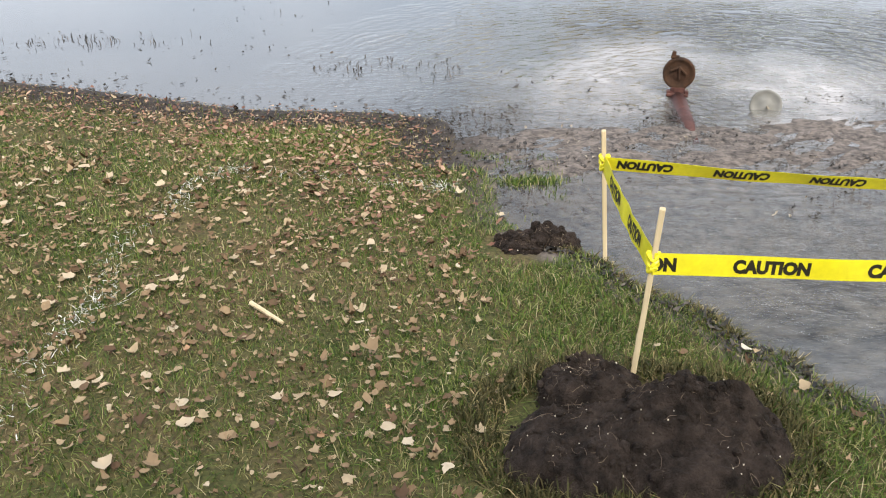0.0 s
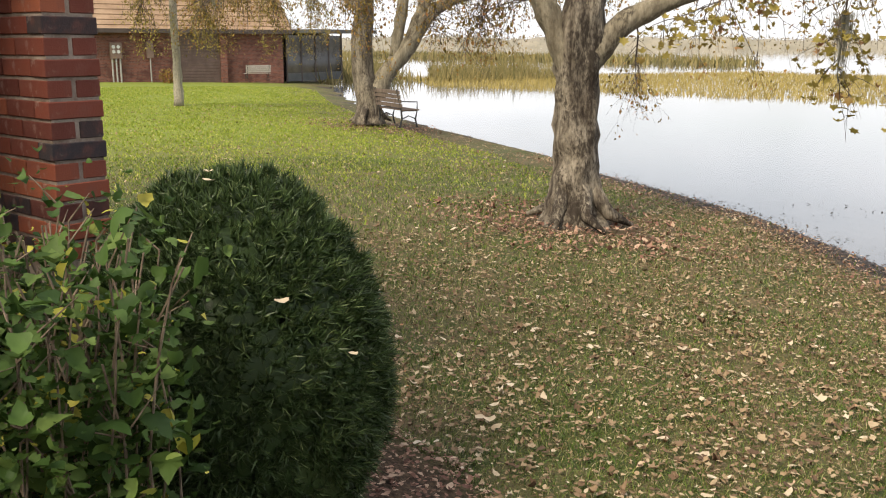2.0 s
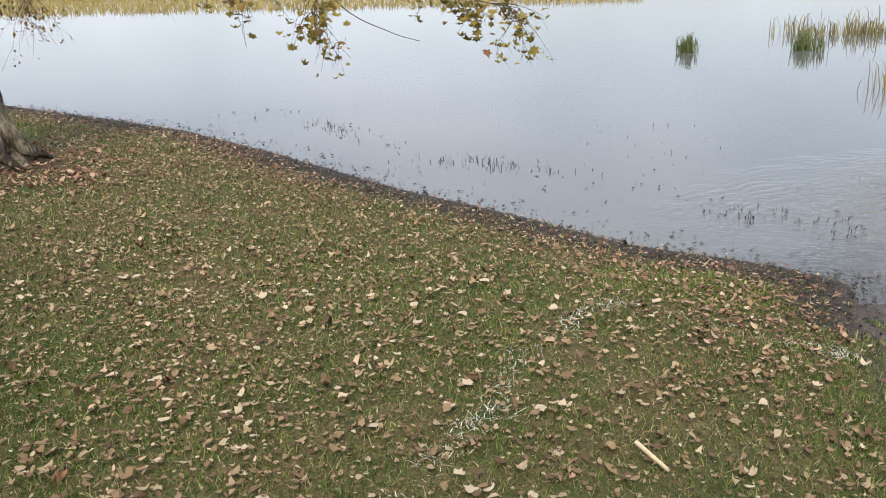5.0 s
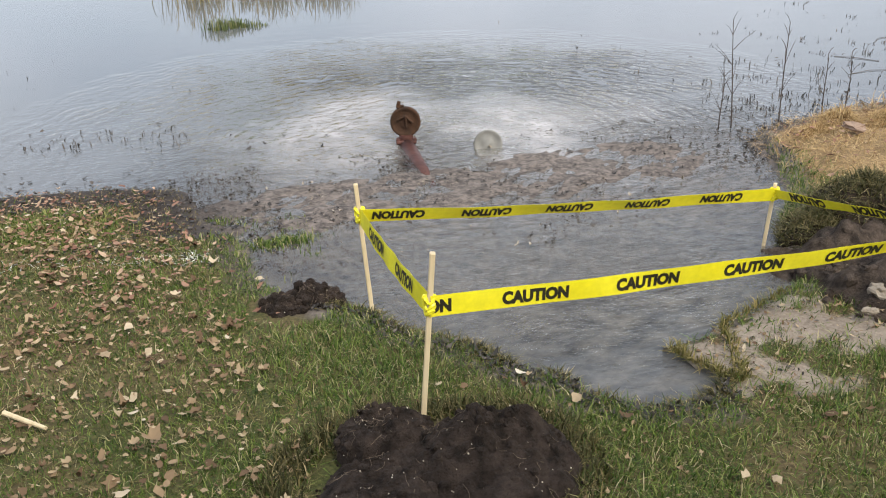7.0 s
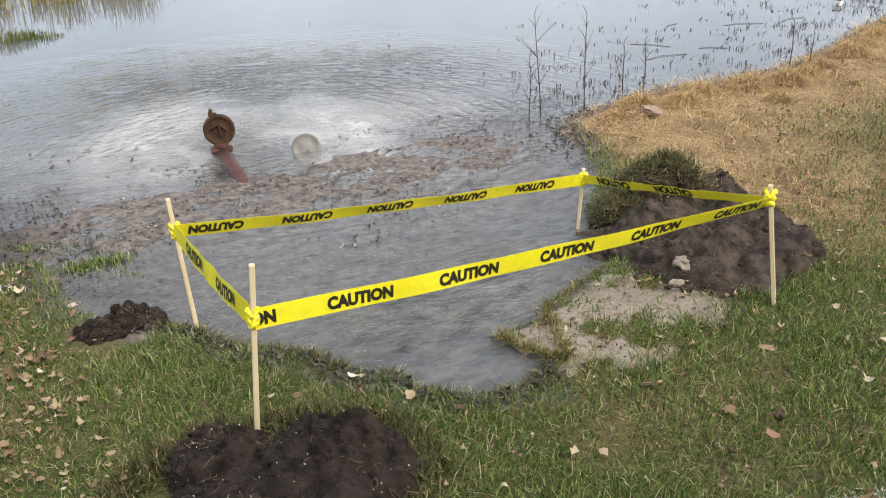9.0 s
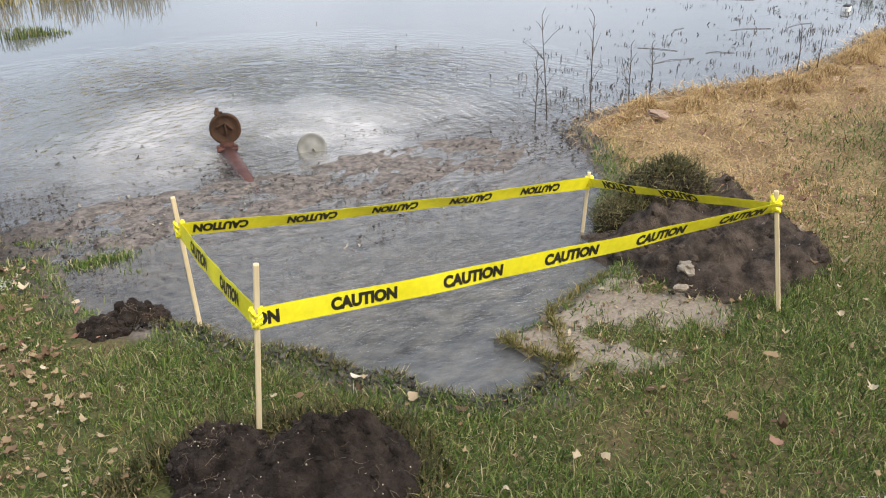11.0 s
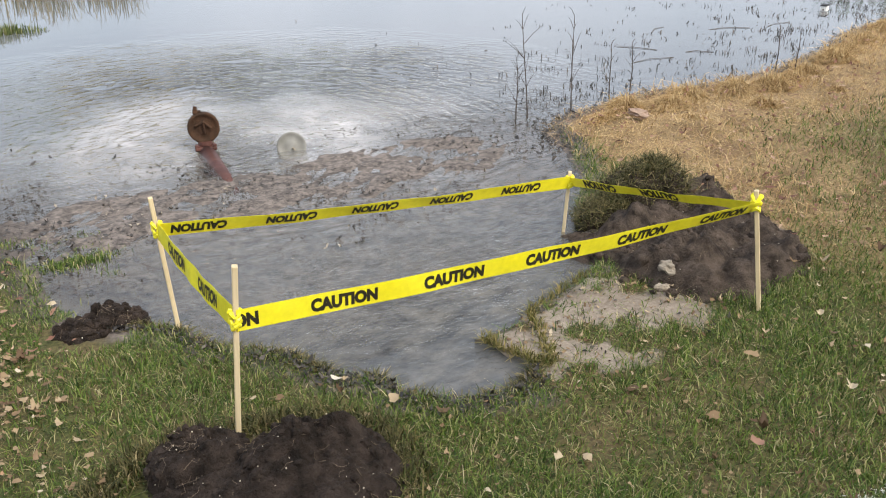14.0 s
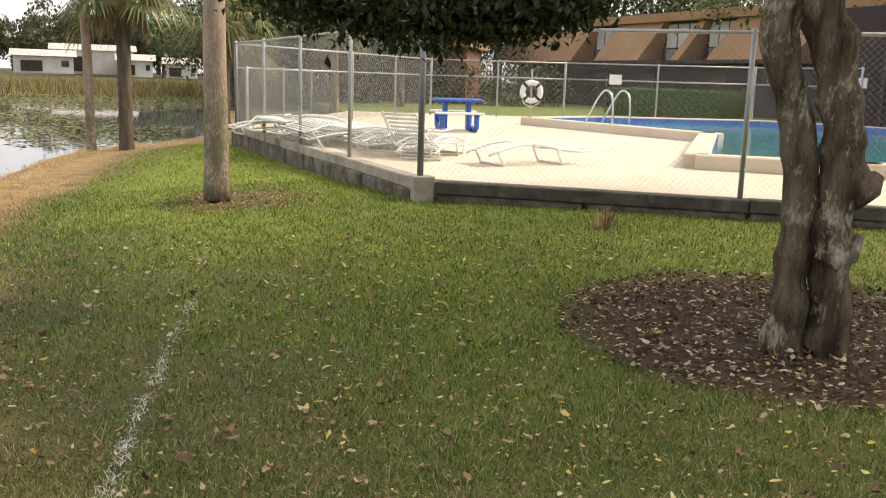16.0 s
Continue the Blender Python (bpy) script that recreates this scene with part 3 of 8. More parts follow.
def inland(x, y):
    """Metres from the waterline, negative in the lake."""
    x, y = np.asarray(x, float), np.asarray(y, float)
    best, inside = np.full(x.shape, 1e9), np.zeros(x.shape, bool)
    for i in range(len(LAND)):
        (ax, ay), (bx, by) = LAND[i], LAND[(i + 1) % len(LAND)]
        if i < len(SHORE) - 1:
            t = np.clip(((x - ax) * (bx - ax) + (y - ay) * (by - ay)) / ((bx - ax) ** 2 + (by - ay) ** 2), 0, 1)
            best = np.minimum(best, np.hypot(x - ax - t * (bx - ax), y - ay - t * (by - ay)))
        cross = (ay > y) != (by > y)
        with np.errstate(divide="ignore", invalid="ignore"):
            inside ^= cross & (x < (bx - ax) * (y - ay) / (by - ay) + ax)
    return np.where(inside, best, -best)


def wave(x, y, f, s=0.0):
    """Cheap smooth unevenness, about -1 to 1."""
    return (np.sin(x * f + 1.3 * s + 1.7 * np.sin(y * f * 0.7 + s)) + np.sin(y * f * 1.13 + 2.1 * s + 1.3 * np.sin(x * f * 0.83 - s))
            + 0.5 * np.sin((x + y) * f * 2.3 + s) + 0.5 * np.sin((x - y) * f * 2.9 + 2 * s)) / 3


def bell(x, y, cx, cy, rx, ry):
    return np.clip(1 - np.hypot((x - cx) / rx, (y - cy) / ry), 0, 1)


def soft(v):
    v = np.clip(v, 0, 1)
    return v * v * (3 - 2 * v)


def height(x, y):
    x, y = np.asarray(x, float), np.asarray(y, float)
    d = inland(x, y)
    land = 0.012 + 0.34 * (1 - np.exp(-np.maximum(d, 0) / 4.6)) + 0.012 * wave(x, y, 4.0) * soft(d * 2) + 0.02 * wave(x, y, 0.9, 2) * soft(d / 2)
    land += 0.25 * soft((d - 12) / 40) + 0.07 * soft((x - 6.5) / 4) * soft((15 - x) / 3) * soft((d - 2) / 4)
    land = land - (land - 0.03) * 0.6 * soft(bell(x, y, 2.1, 2.3, 0.75, 0.5) * 1.6)
    land = np.maximum(land, 0.012 + 0.02 * soft(d * 12))
    w = -d
    bed = -0.015 - 0.16 * np.maximum(w, 0) - 0.3 * soft((w - 1.2) / 3)
    flat = soft(bell(x, y, 1.6, 4.55, 2.35, 1.25) * 2.2)
    bed = bed * (1 - flat) + flat * (-0.026 + 0.030 * soft((y - 3.9) / 0.5) - 0.075 * soft((y - 4.80 - 0.06 * wave(x, y, 5, 2)) / 0.45) + 0.012 * wave(x, y, 9, 1) + 0.008 * wave(x, y, 23, 3) + 0.006 * wave(x, y, 57, 4))
    bed -= 0.35 * soft(bell(x, y, 1.55, 2.95, 0.95, 0.8) * 1.8)
    return np.where(d > 0, land, np.maximum(bed, -1.5))


def spread(lo, hi, fine, edge_lo, edge_hi):
    """Grid lines, close together from lo to hi and wider and wider outside."""
    mid = list(np.arange(lo, hi, fine))
    step, v, out = fine, hi, []
    while v < edge_hi:
        out.append(v)
        step *= 1.12
        v += step
    step, v, left = fine, lo, []
    while v > edge_lo:
        step *= 1.12
        v -= step
        left.append(v)
    return np.array(left[::-1] + mid + out + [edge_hi + 200])


def build_ground():
    gx, gy = spread(-9.6, 6.5, 0.05, -2500, 2500), spread(0.4, 9.6, 0.05, -2500, 2500)
    X, Y = np.meshgrid(gx, gy)
    Z = height(X, Y)
    n, m = X.shape
    idx = np.arange(n * m).reshape(n, m)
    F = np.stack([idx[:-1, :-1], idx[:-1, 1:], idx[1:, 1:], idx[1:, :-1]], -1).reshape(-1, 4)
    ob = np_mesh("ground", np.stack([X, Y, Z], -1).reshape(-1, 3), F, M["ground"], smooth=True)
    tagged(ob, "leaf-strewn lawn sloping down to a muddy lake shore", "ground", kind="structure")
    d = inland(X, Y)
    mud = np.where(d < 0, 1.0, np.exp(-np.maximum(d - 0.05, 0) / np.where(X < -11, 0.05, np.where((X < 0.5) & (Y > 4.3), 0.36, 0.10))) * 0.95)
    mud = np.maximum(mud, soft(bell(X, Y, 2.9, 2.75, 0.6, 0.62) * 2.2) * 0.9)
    straw = soft((np.where(X > 8, 2.0, 2.4) - d) / 1.2) * soft((X - 2.7) / 0.8) * (d > 0) * (0.75 + 0.25 * wave(X, Y, 3, 5))
    sand = np.clip(soft(bell(X, Y, 2.05, 2.40, 0.72, 0.46) * 2.4) * soft(0.72 + 0.8 * wave(X, Y, 9, 4) + 0.35 * wave(X, Y, 27, 1)) * 1.2, 0, 1) * (d > 0)
    mud = mud * (1 - 0.9 * soft(sand * 2))
    sand = np.maximum(sand, bell(X, Y, 1.12, 2.3, 0.22, 0.1) * 1.4 * (d > 0))
    mulch = np.maximum.reduce([soft(bell(X, Y, 6.05, -2.5, 1.72, 1.62) * 4), 0.6 * soft(bell(X, Y, 11.6, 2.3, 1.1, 1.0) * 2), soft(bell(X, Y, -3.0, 0.75, 1.05, 0.95) * 4),
                               soft(bell(X, Y, -6.7, 5.6, 1.5, 1.3) * 1.6) * 0.7, soft(bell(X, Y, -17.3, 9.4, 2, 1.6) * 2) * 0.8])
    brown = np.clip(0.7 * bell(X, Y, 5.6, 1.6, 3.4, 1.7) + 0.5 * wave(X, Y, 2.3, 3) * (X > 1.5), 0, 0.85)
    lush = (1 - brown) * np.maximum.reduce([soft((-X - 9) / 9) * soft((d - 1.0) / 2), soft((X - 2.5) / 4) * soft((45 - X) / 10) * soft((d - np.where(X > 10, 1.3, 2.2)) / 1.5), 0.35 * soft(bell(X, Y, -0.65, 4.72, 0.85, 0.42) * 2.5)])
    me = ob.data
    for name, (r, g, b) in (("zone", (mud, straw, sand)), ("cover", (mulch, lush, soft((0.5 - X) / 0.6)))):
        a = me.color_attributes.new(name, "FLOAT_COLOR", "POINT")
        a.data.foreach_set("color", np.stack([np.clip(r, 0, 1), np.clip(g, 0, 1), np.clip(b, 0, 1), np.ones_like(X)], -1).astype(np.float32).ravel())
    return ob


build_ground()


def build_water():
    g = Geo()
    ring = [(3000 * math.cos(a), 3000 * math.sin(a), 0) for a in np.linspace(0, math.tau, 48, endpoint=False)]
    g.add([(1.5, 4, 0)] + ring, [(0, i + 1, (i + 1) % 48 + 1) for i in range(48)])
    o = g.ob("water", M["water"])
    tagged(o, "still grey-blue lake water, rippled and silty over the spring", "water", kind="structure")
    o.visible_shadow = False


build_water()


# ---- grass, straw, reeds and leaves ----
def scatter(n, x0, x1, y0, y1, keep=None):
    x, y = rng.uniform(x0, x1, n), rng.uniform(y0, y1, n)
    if keep is not None:
        ok = keep(x, y)
        x, y = x[ok], y[ok]
    return x, y


def ring_scatter(n, r0, r1, a0, a1, keep=None):
    """Round the place where one stands; angles in degrees to the left of +y."""
    r, a = np.sqrt(rng.uniform(r0 * r0, r1 * r1, n)), np.radians(rng.uniform(a0, a1, n))
    x, y = -r * np.sin(a), r * np.cos(a)
    if keep is not None:
        ok = keep(x, y)
        x, y = x[ok], y[ok]
    return x, y


def blades(name, x, y, z, h, w, lean, mat, bend=0.5, simple=False, lay=1.0):
    """Upright tapering blades, each its own loose piece."""
    n = len(x)
    hh, ww = h * rng.uniform(0.5, 1.25, n), w * rng.uniform(0.7, 1.3, n)
    a, la = rng.uniform(0, math.tau, n), rng.uniform(0, math.tau, n)
    ll = lean * rng.uniform(0.1, 1.0, n) * hh
    base = np.stack([x, y, z], -1)
    side = np.stack([np.cos(a), np.sin(a), np.zeros(n)], -1) * ww[:, None] / 2
    fall = np.stack([np.cos(la), np.sin(la), np.zeros(n)], -1) * ll[:, None]
    up = np.array([0, 0, 1.0])
    rise = np.sqrt(np.maximum(hh ** 2 - ll ** 2 * 0.7, 0.04 * hh ** 2)) * lay
    midp = base + up * (rise * 0.72)[:, None] + fall * (1 - bend) * 0.7
    tip = base + up * (rise * rng.uniform(0.75, 1.05, n))[:, None] + fall
    if simple:
        V = np.stack([base - side, base + side, tip], 1).reshape(-1, 3)
        return np_mesh(name, V, np.arange(3 * n).reshape(-1, 3), mat)
    V = np.stack([base - side, base + side, midp + side * 0.8, midp - side * 0.8, tip], 1).reshape(-1, 3)
    o = np.arange(n)[:, None] * 5
    F = np.concatenate([o + [[0, 1, 2]], o + [[0, 2, 3]], o + [[3, 2, 4]]])
    return np_mesh(name, V, F, mat)


LEAF = np.array([(0, -0.5), (0.16, -0.32), (0.46, -0.36), (0.34, -0.08), (0.52, 0.16), (0.22, 0.16), (0.0, 0.55), (-0.22, 0.16), (-0.52, 0.16), (-0.34, -0.08), (-0.46, -0.36), (-0.16, -0.32)])
RHOMB = np.array([(0, -0.5), (0.27, 0.0), (0, 0.52), (-0.27, 0.0)])
OVAL = np.array([(0, -0.5), (0.22, -0.25), (0.26, 0.05), (0.14, 0.35), (0, 0.52), (-0.14, 0.35), (-0.26, 0.05), (-0.22, -0.25)])


def leaves(name, x, y, z, size, mat, shape=LEAF, tilt=0.5, curl=0.35, ragged=0.0):
    """Loose curled leaves with a lobed or oval outline."""
    n, m = len(x), len(shape)
    s = size * (0.45 + rng.exponential(0.42, n).clip(0, 1.2) if ragged else rng.uniform(0.55, 1.4, n))
    P = np.concatenate([np.zeros((1, 2)), shape])[None] * s[:, None, None] * np.stack([np.ones(n), rng.uniform(0.55, 1.1, n)], -1)[:, None, :]
    if ragged:
        P = P * rng.uniform(1 - 1.3 * ragged, 1 + ragged, (n, m + 1, 1))
    r2 = (P ** 2).sum(-1) / s[:, None]
    c1 = rng.uniform(-curl, curl * 2.2, n)
    fold = rng.uniform(-0.15, 0.75, n) * curl / 0.5
    Z = r2 * c1[:, None] * 2 + np.abs(P[..., 0]) * fold[:, None]
    P = P * np.stack([1 / np.sqrt(1 + fold ** 2), np.ones(n)], -1)[:, None, :]
    Q = np.concatenate([P, Z[..., None]], -1)
    a = rng.uniform(0, math.tau, n)
    tx = rng.normal(0, tilt, n)
    ca, sa, ct, st = np.cos(a), np.sin(a), np.cos(tx), np.sin(tx)
    y1, z1 = Q[..., 1] * ct[:, None] - Q[..., 2] * st[:, None], Q[..., 1] * st[:, None] + Q[..., 2] * ct[:, None]
    x2, y2 = Q[..., 0] * ca[:, None] - y1 * sa[:, None], Q[..., 0] * sa[:, None] + y1 * ca[:, None]
    V = np.stack([x2 + x[:, None], y2 + y[:, None], z1 + np.asarray(z)[:, None]], -1).reshape(-1, 3)
    o = np.arange(n)[:, None] * (m + 1)
    if m == 4:
        F = np.concatenate([o + [[1, 2, 3]], o + [[1, 3, 4]]])
    else:
        F = np.concatenate([o + [[0, i + 1, (i + 1) % m + 1]] for i in range(m)])
    return np_mesh(name, V, F, mat)


def bare(x, y):
    """Where no grass grows: mounds, mulch, sand, buildings, pool."""
    return ((bell(x, y, 0.54, 2.09, 0.38, 0.30) > 0) | (bell(x, y, 0.36, 3.37, 0.2, 0.17) > 0) | (bell(x, y, 2.93, 2.76, 0.60, 0.64) > 0.22)
            | (bell(x, y, 6.05, -2.5, 1.5, 1.4) > 0) | (bell(x, y, -3.0, 0.75, 0.95, 0.85) > 0) | (bell(x, y, -6.7, 5.6, 0.6, 0.55) > 0) | (bell(x, y, 11.6, 2.3, 0.6, 0.55) > 0))


def patchy(x, y, lo, f=3.0, s=0.0):
    return wave(x, y, f, s) + 0.6 * wave(x, y, f * 3.1, s + 2) + rng.uniform(-0.5, 0.5, len(x)) > lo


def sandy(x, y):
    """Washed sand at the spring's edge, broken by turf."""
    return soft(bell(x, y, 2.05, 2.40, 0.72, 0.46) * 2.4) * soft(0.72 + 0.8 * wave(x, y, 9, 4) + 0.35 * wave(x, y, 27, 1))


def strawy(x, y):
    return soft((2.0 - inland(x, y)) / 1.2) * soft((x - 2.9) / 0.8)


BROAD = np.array([(r * math.sin(w), -r * math.cos(w) * 0.9) for w, r in ((0, 0.40), (0.5, 0.46), (0.9, 0.40), (1.4, 0.5), (1.9, 0.42), (2.5, 0.52), (3.14, 0.5), (3.8, 0.52), (4.4, 0.42), (4.9, 0.5), (5.4, 0.40), (5.8, 0.46))])


def lawn(x, y):
    d = inland(x, y)
    edge = np.where((x < 0.3) & (y > 4.3), 0.5, 0.03)
    return (d > edge * rng.uniform(0.2, 1.4, len(x))) & ~bare(x, y) & (rng.uniform(0, 1, len(x)) < np.where(x < 0.2, 0.92, 1.0 - 0.4 * soft(1.6 * bell(x, y, 5.6, 1.6, 3.4, 1.7) + 0.3 * wave(x, y, 2.3, 3)))) & (rng.uniform(0, 1, len(x)) > strawy(x, y)) & (patchy(x, y, -0.75) | (x > 3)) & (rng.uniform(0, 1, len(x)) > 0.86 * sandy(x, y))


def stuff(ob, label, category):
    return tagged(ob, label, category, kind="stuff")


def thin_out(x, y):
    """Fewer fine blades with distance, so that no edge shows."""
    return rng.uniform(0, 1, len(x)) < np.clip((7.5 - np.hypot(x, y)) / 3.5, 0, 1)


x, y = scatter(6000, -1.6, 0.3, 4.2, 5.1, lambda x, y: (rng.uniform(0, 1, len(x)) < 2 * bell(x, y, -0.65, 4.7, 0.85, 0.40)) & (inland(x, y) > 0.4))
stuff(blades("bright_shore_grass", x, y, height(x, y) - 0.005, 0.045, 0.005, 1.1, M["grass"], 0.4, False, 0.8), "bright yellow-green grass patch by the shore", "grass")
x, y = scatter(1500, -0.1, 0.62, 3.6, 4.5, lambda x, y: (inland(x, y) < 0.1) & patchy(x, y, 0.25, 6.0, 2))
p2 = rng.normal(0, 1, (1500, 2)) * np.array([0.085, 0.03])
x, y = np.concatenate([x, 0.45 + p2[:900, 0], 0.12 + p2[900:, 0]]), np.concatenate([y, 4.15 + p2[:900, 1], 4.52 + p2[900:, 1]])
stuff(blades("flooded_grass", x, y, np.full(len(x), -0.01), 0.038, 0.004, 1.2, M["grass"]), "green grass tufts standing in the flood water", "grass")
x, y = ring_scatter(60000, 0.2, 9, 70, 235, lambda x, y: ~bare(x, y))
stuff(blades("rear_lawn_grass", x, y, height(x, y) - 0.005, 0.05, 0.012, 1.1, M["grass"], 0.5, True), "lawn grass between the houses", "grass")
x, y = ring_scatter(22000, 0.0, 1.4, 0, 360)
stuff(blades("trodden_grass", x, y, height(x, y) - 0.005, 0.045, 0.006, 1.2, M["grass"], 0.4, True, 0.8), "trodden lawn grass underfoot", "grass")
x, y = ring_scatter(640000, 1.3, 7.5, -130, 75, lambda x, y: thin_out(x, y) & lawn(x, y))
stuff(blades("grass", x, y, height(x, y) - 0.005, np.where(x > 0.2, 0.064, 0.046) * (1 + 0.3 * wave(x, y, 5, 1)), np.where(x > 0.2, 0.0038, 0.0034), 1.5, M["grass"], 0.3, False, 0.75), "short green lawn grass thinning among dead leaves", "grass")
x, y = scatter(340000, -3.2, 3.9, 0.7, 4.4, lambda x, y: lawn(x, y) & (rng.uniform(0, 1, len(x)) < np.clip(0.22 + 0.78 * (x + 0.5) / 1.2, 0.22, 1)) & (rng.uniform(0, 1, len(x)) > 0.86 * sandy(x, y)) & (patchy(x, y, -0.35, 7.0, 4) | (rng.uniform(0, 1, len(x)) < 0.4)))
stuff(blades("tufted_grass", x, y, height(x, y) - 0.005, 0.052 * (1 + 0.4 * wave(x, y, 9, 2)), 0.0030, 1.6, M["grass"], 0.3, False, 0.8), "tufted green lawn grass beside the spring", "grass")
x, y = ring_scatter(240000, 1.3, 7.5, -130, 75, lambda x, y: thin_out(x, y) & (inland(x, y) > 0.03) & ~bare(x, y) & (~patchy(x, y, 0.25) | (x < 0) | (bell(x, y, 5.6, 1.6, 3.4, 1.7) > 0.15)) & (rng.uniform(0, 1, len(x)) > 0.9 * sandy(x, y)))
stuff(blades("faded_grass", x, y, height(x, y) - 0.005, 0.046, 0.0032, 1.5, M["thatch"], 0.4, False, 0.6), "faded straw-coloured blades matted in the lawn", "grass")
x, y = ring_scatter(380000, 4.0, 13.5, -130, 98, lambda x, y: lawn(x, y) & (rng.uniform(0, 1, len(x)) < np.clip((np.hypot(x, y) - 4) / 2.5, 0, 1)))
stuff(blades("far_lawn_grass", x, y, height(x, y) - 0.005, 0.05, 0.010, 1.1, M["grass"], 0.5, True), "lawn grass farther off", "grass")
x, y = ring_scatter(100000, 5.5, 24, -125, -62, lambda x, y: (inland(x, y) > 1.6) & ~bare(x, y) & (rng.uniform(0, 1, len(x)) > 0.5 * bell(x, y, 6.2, 1.7, 3.6, 1.8) + 0.3 * wave(x, y, 2.3, 3)) & (x < 11.2 + 0.3 * (y + 0.2) * (y < 0) + np.maximum(y, 0) * 2.2))
stuff(blades("lush_lawn_grass", x, y, height(x, y) - 0.005, 0.055, 0.018, 0.9, M["lush"], 0.5, True), "lush green lawn grass beside the pool", "grass")
x, y = scatter(180000, -34, -5, -2, 15, lambda x, y: (inland(x, y) > 1.0) & (rng.uniform(0, 1, len(x)) < soft((-x - 6 + wave(x, y, 1.5)) / 9)))
stuff(blades("sunny_lawn_grass", x, y, height(x, y) - 0.005, 0.045, 0.03, 0.9, M["sunny"], 0.5, True), "bright green lawn grass below the brick building", "grass")
x, y = scatter(80000, 2.7, 12, 1.5, 6.5, lambda x, y: (inland(x, y) > -0.02) & (rng.uniform(0, 1, len(x)) < strawy(x, y)) & ~bare(x, y))
x3, y3 = scatter(50000, 12, 25, 3.5, 7.6, lambda x, y: (inland(x, y) > 0) & (rng.uniform(0, 1, len(x)) < soft((2.1 - inland(x, y)) / 1.0)))
x, y = np.concatenate([x, x3]), np.concatenate([y, y3])
stuff(blades("dry_bank_grass", x, y, height(x, y) - 0.005, 0.10, 0.005, 1.5, M["straw"], 0.5, True, 0.3), "dry straw-coloured grass on the lake bank", "grass")
x, y = scatter(110000, 3.3, 24, 4.0, 8.2, lambda x, y: (np.abs(inland(x, y) - 0.28) < 0.3) & patchy(x, y, 0.15, 2.4, 3))
stuff(blades("straw_fringe", x, y, height(x, y), 0.17, 0.006, 1.8, M["straw"], 0.4, False, 0.6), "long dry tufts fringing the lake bank", "grass")
x, y = scatter(84000, -7, 3.4, 0.9, 8.4, lambda x, y: (inland(x, y) > 0.15 + 0.5 * rng.uniform(0, 1, len(x)) * (x > -5)) & (x < 0.4 + (y - 4) * 0.2) & ~bare(x, y) & (rng.uniform(0, 1, len(x)) < (0.35 + 0.3 * soft((-x - 1) / 2) + 0.5 * np.exp(-inland(x, y) / 1.6) + 0.3 * wave(x, y, 1.7, 1)) * (0.5 + 0.5 * soft((-x + 0.2 + 1.2 * soft((y - 3.4) / 1.2)) / 1.6))))
stuff(leaves("fallen_leaves", x, y, height(x, y) + 0.018 + rng.uniform(0, 0.016, len(x)), 0.031, M["litter"], OVAL, 0.28, 0.35, ragged=0.3), "tan and brown fallen leaves thick on the lawn", "leaves")
x, y = scatter(26000, -24, -3.5, -1, 12, lambda x, y: (inland(x, y) > 0.1) & ~bare(x, y) & patchy(x, y, -0.3, 1.0, 2) & (rng.uniform(0, 1, len(x)) < 0.35 + np.exp(-inland(x, y) / 2.5)))
stuff(leaves("fallen_leaves_west", x, y, height(x, y) + 0.02, 0.048, M["litter"], OVAL, 0.3, 0.35, ragged=0.35), "dead leaves under the lakeside trees", "leaves")
x, y = scatter(3600, -4.5, 0.2, 0.9, 4.6, lambda x, y: ~bare(x, y) & (inland(x, y) > 0.2))
stuff(leaves("fallen_leaves_near", x, y, height(x, y) + 0.014 + rng.uniform(0, 0.016, len(x)), 0.033, M["litter"], BROAD, 0.3, 0.5, ragged=0.3), "curled pale leaves on short grass", "leaves")
x, y = scatter(900, 0.3, 5.0, -0.6, 2.6, lambda x, y: (inland(x, y) > 0.1) & ~bare(x, y))
stuff(leaves("scattered_leaves", x, y, height(x, y) + 0.03, 0.030, M["litter"], BROAD, 0.4, 0.6, ragged=0.3), "a few dead leaves on green grass", "leaves")
x, y = scatter(2600, 2.0, 9.0, -4.5, 2.2, lambda x, y: (inland(x, y) > 2.0) & patchy(x, y, -0.1, 0.8, 1))
stuff(leaves("scattered_yellow_leaves", x, y, height(x, y) + 0.035, 0.042, M["yellow"], OVAL, 0.3, 0.25, ragged=0.35), "small yellow leaves under the twisted tree", "leaves")
x, y = scatter(2600, 2.0, 9.0, -4.5, 3.2, lambda x, y: (inland(x, y) > 1.6))
stuff(leaves("scattered_brown_leaves", x, y, height(x, y) + 0.035, 0.042, M["litter"], BROAD, 0.3, 0.4, ragged=0.25), "small brown leaves under the twisted tree", "leaves")
x, y = scatter(6500, 3.0, 11, 2.3, 6.3, lambda x, y: (inland(x, y) > 0.1) & (inland(x, y) < 2.6) & (rng.uniform(0, 1, len(x)) < strawy(x, y)))
stuff(leaves("bank_litter", x, y, height(x, y) + 0.038, 0.034, M["redlitter"], OVAL, 0.3, 0.4, ragged=0.35), "small brown leaf scraps on the dry bank", "leaves")
x, y = scatter(110000, 2.9, 14, 2.2, 7, lambda x, y: (inland(x, y) > 0.0) & (rng.uniform(0, 1, len(x)) < strawy(x, y)) & ~bare(x, y) & patchy(x, y, 0.05, 3.0, 7))
stuff(blades("dry_bank_tufts", x, y, height(x, y) - 0.005, 0.11, 0.004, 1.8, M["straw"], 0.3, False, 0.55), "matted dry grass tufts on the bank", "grass")
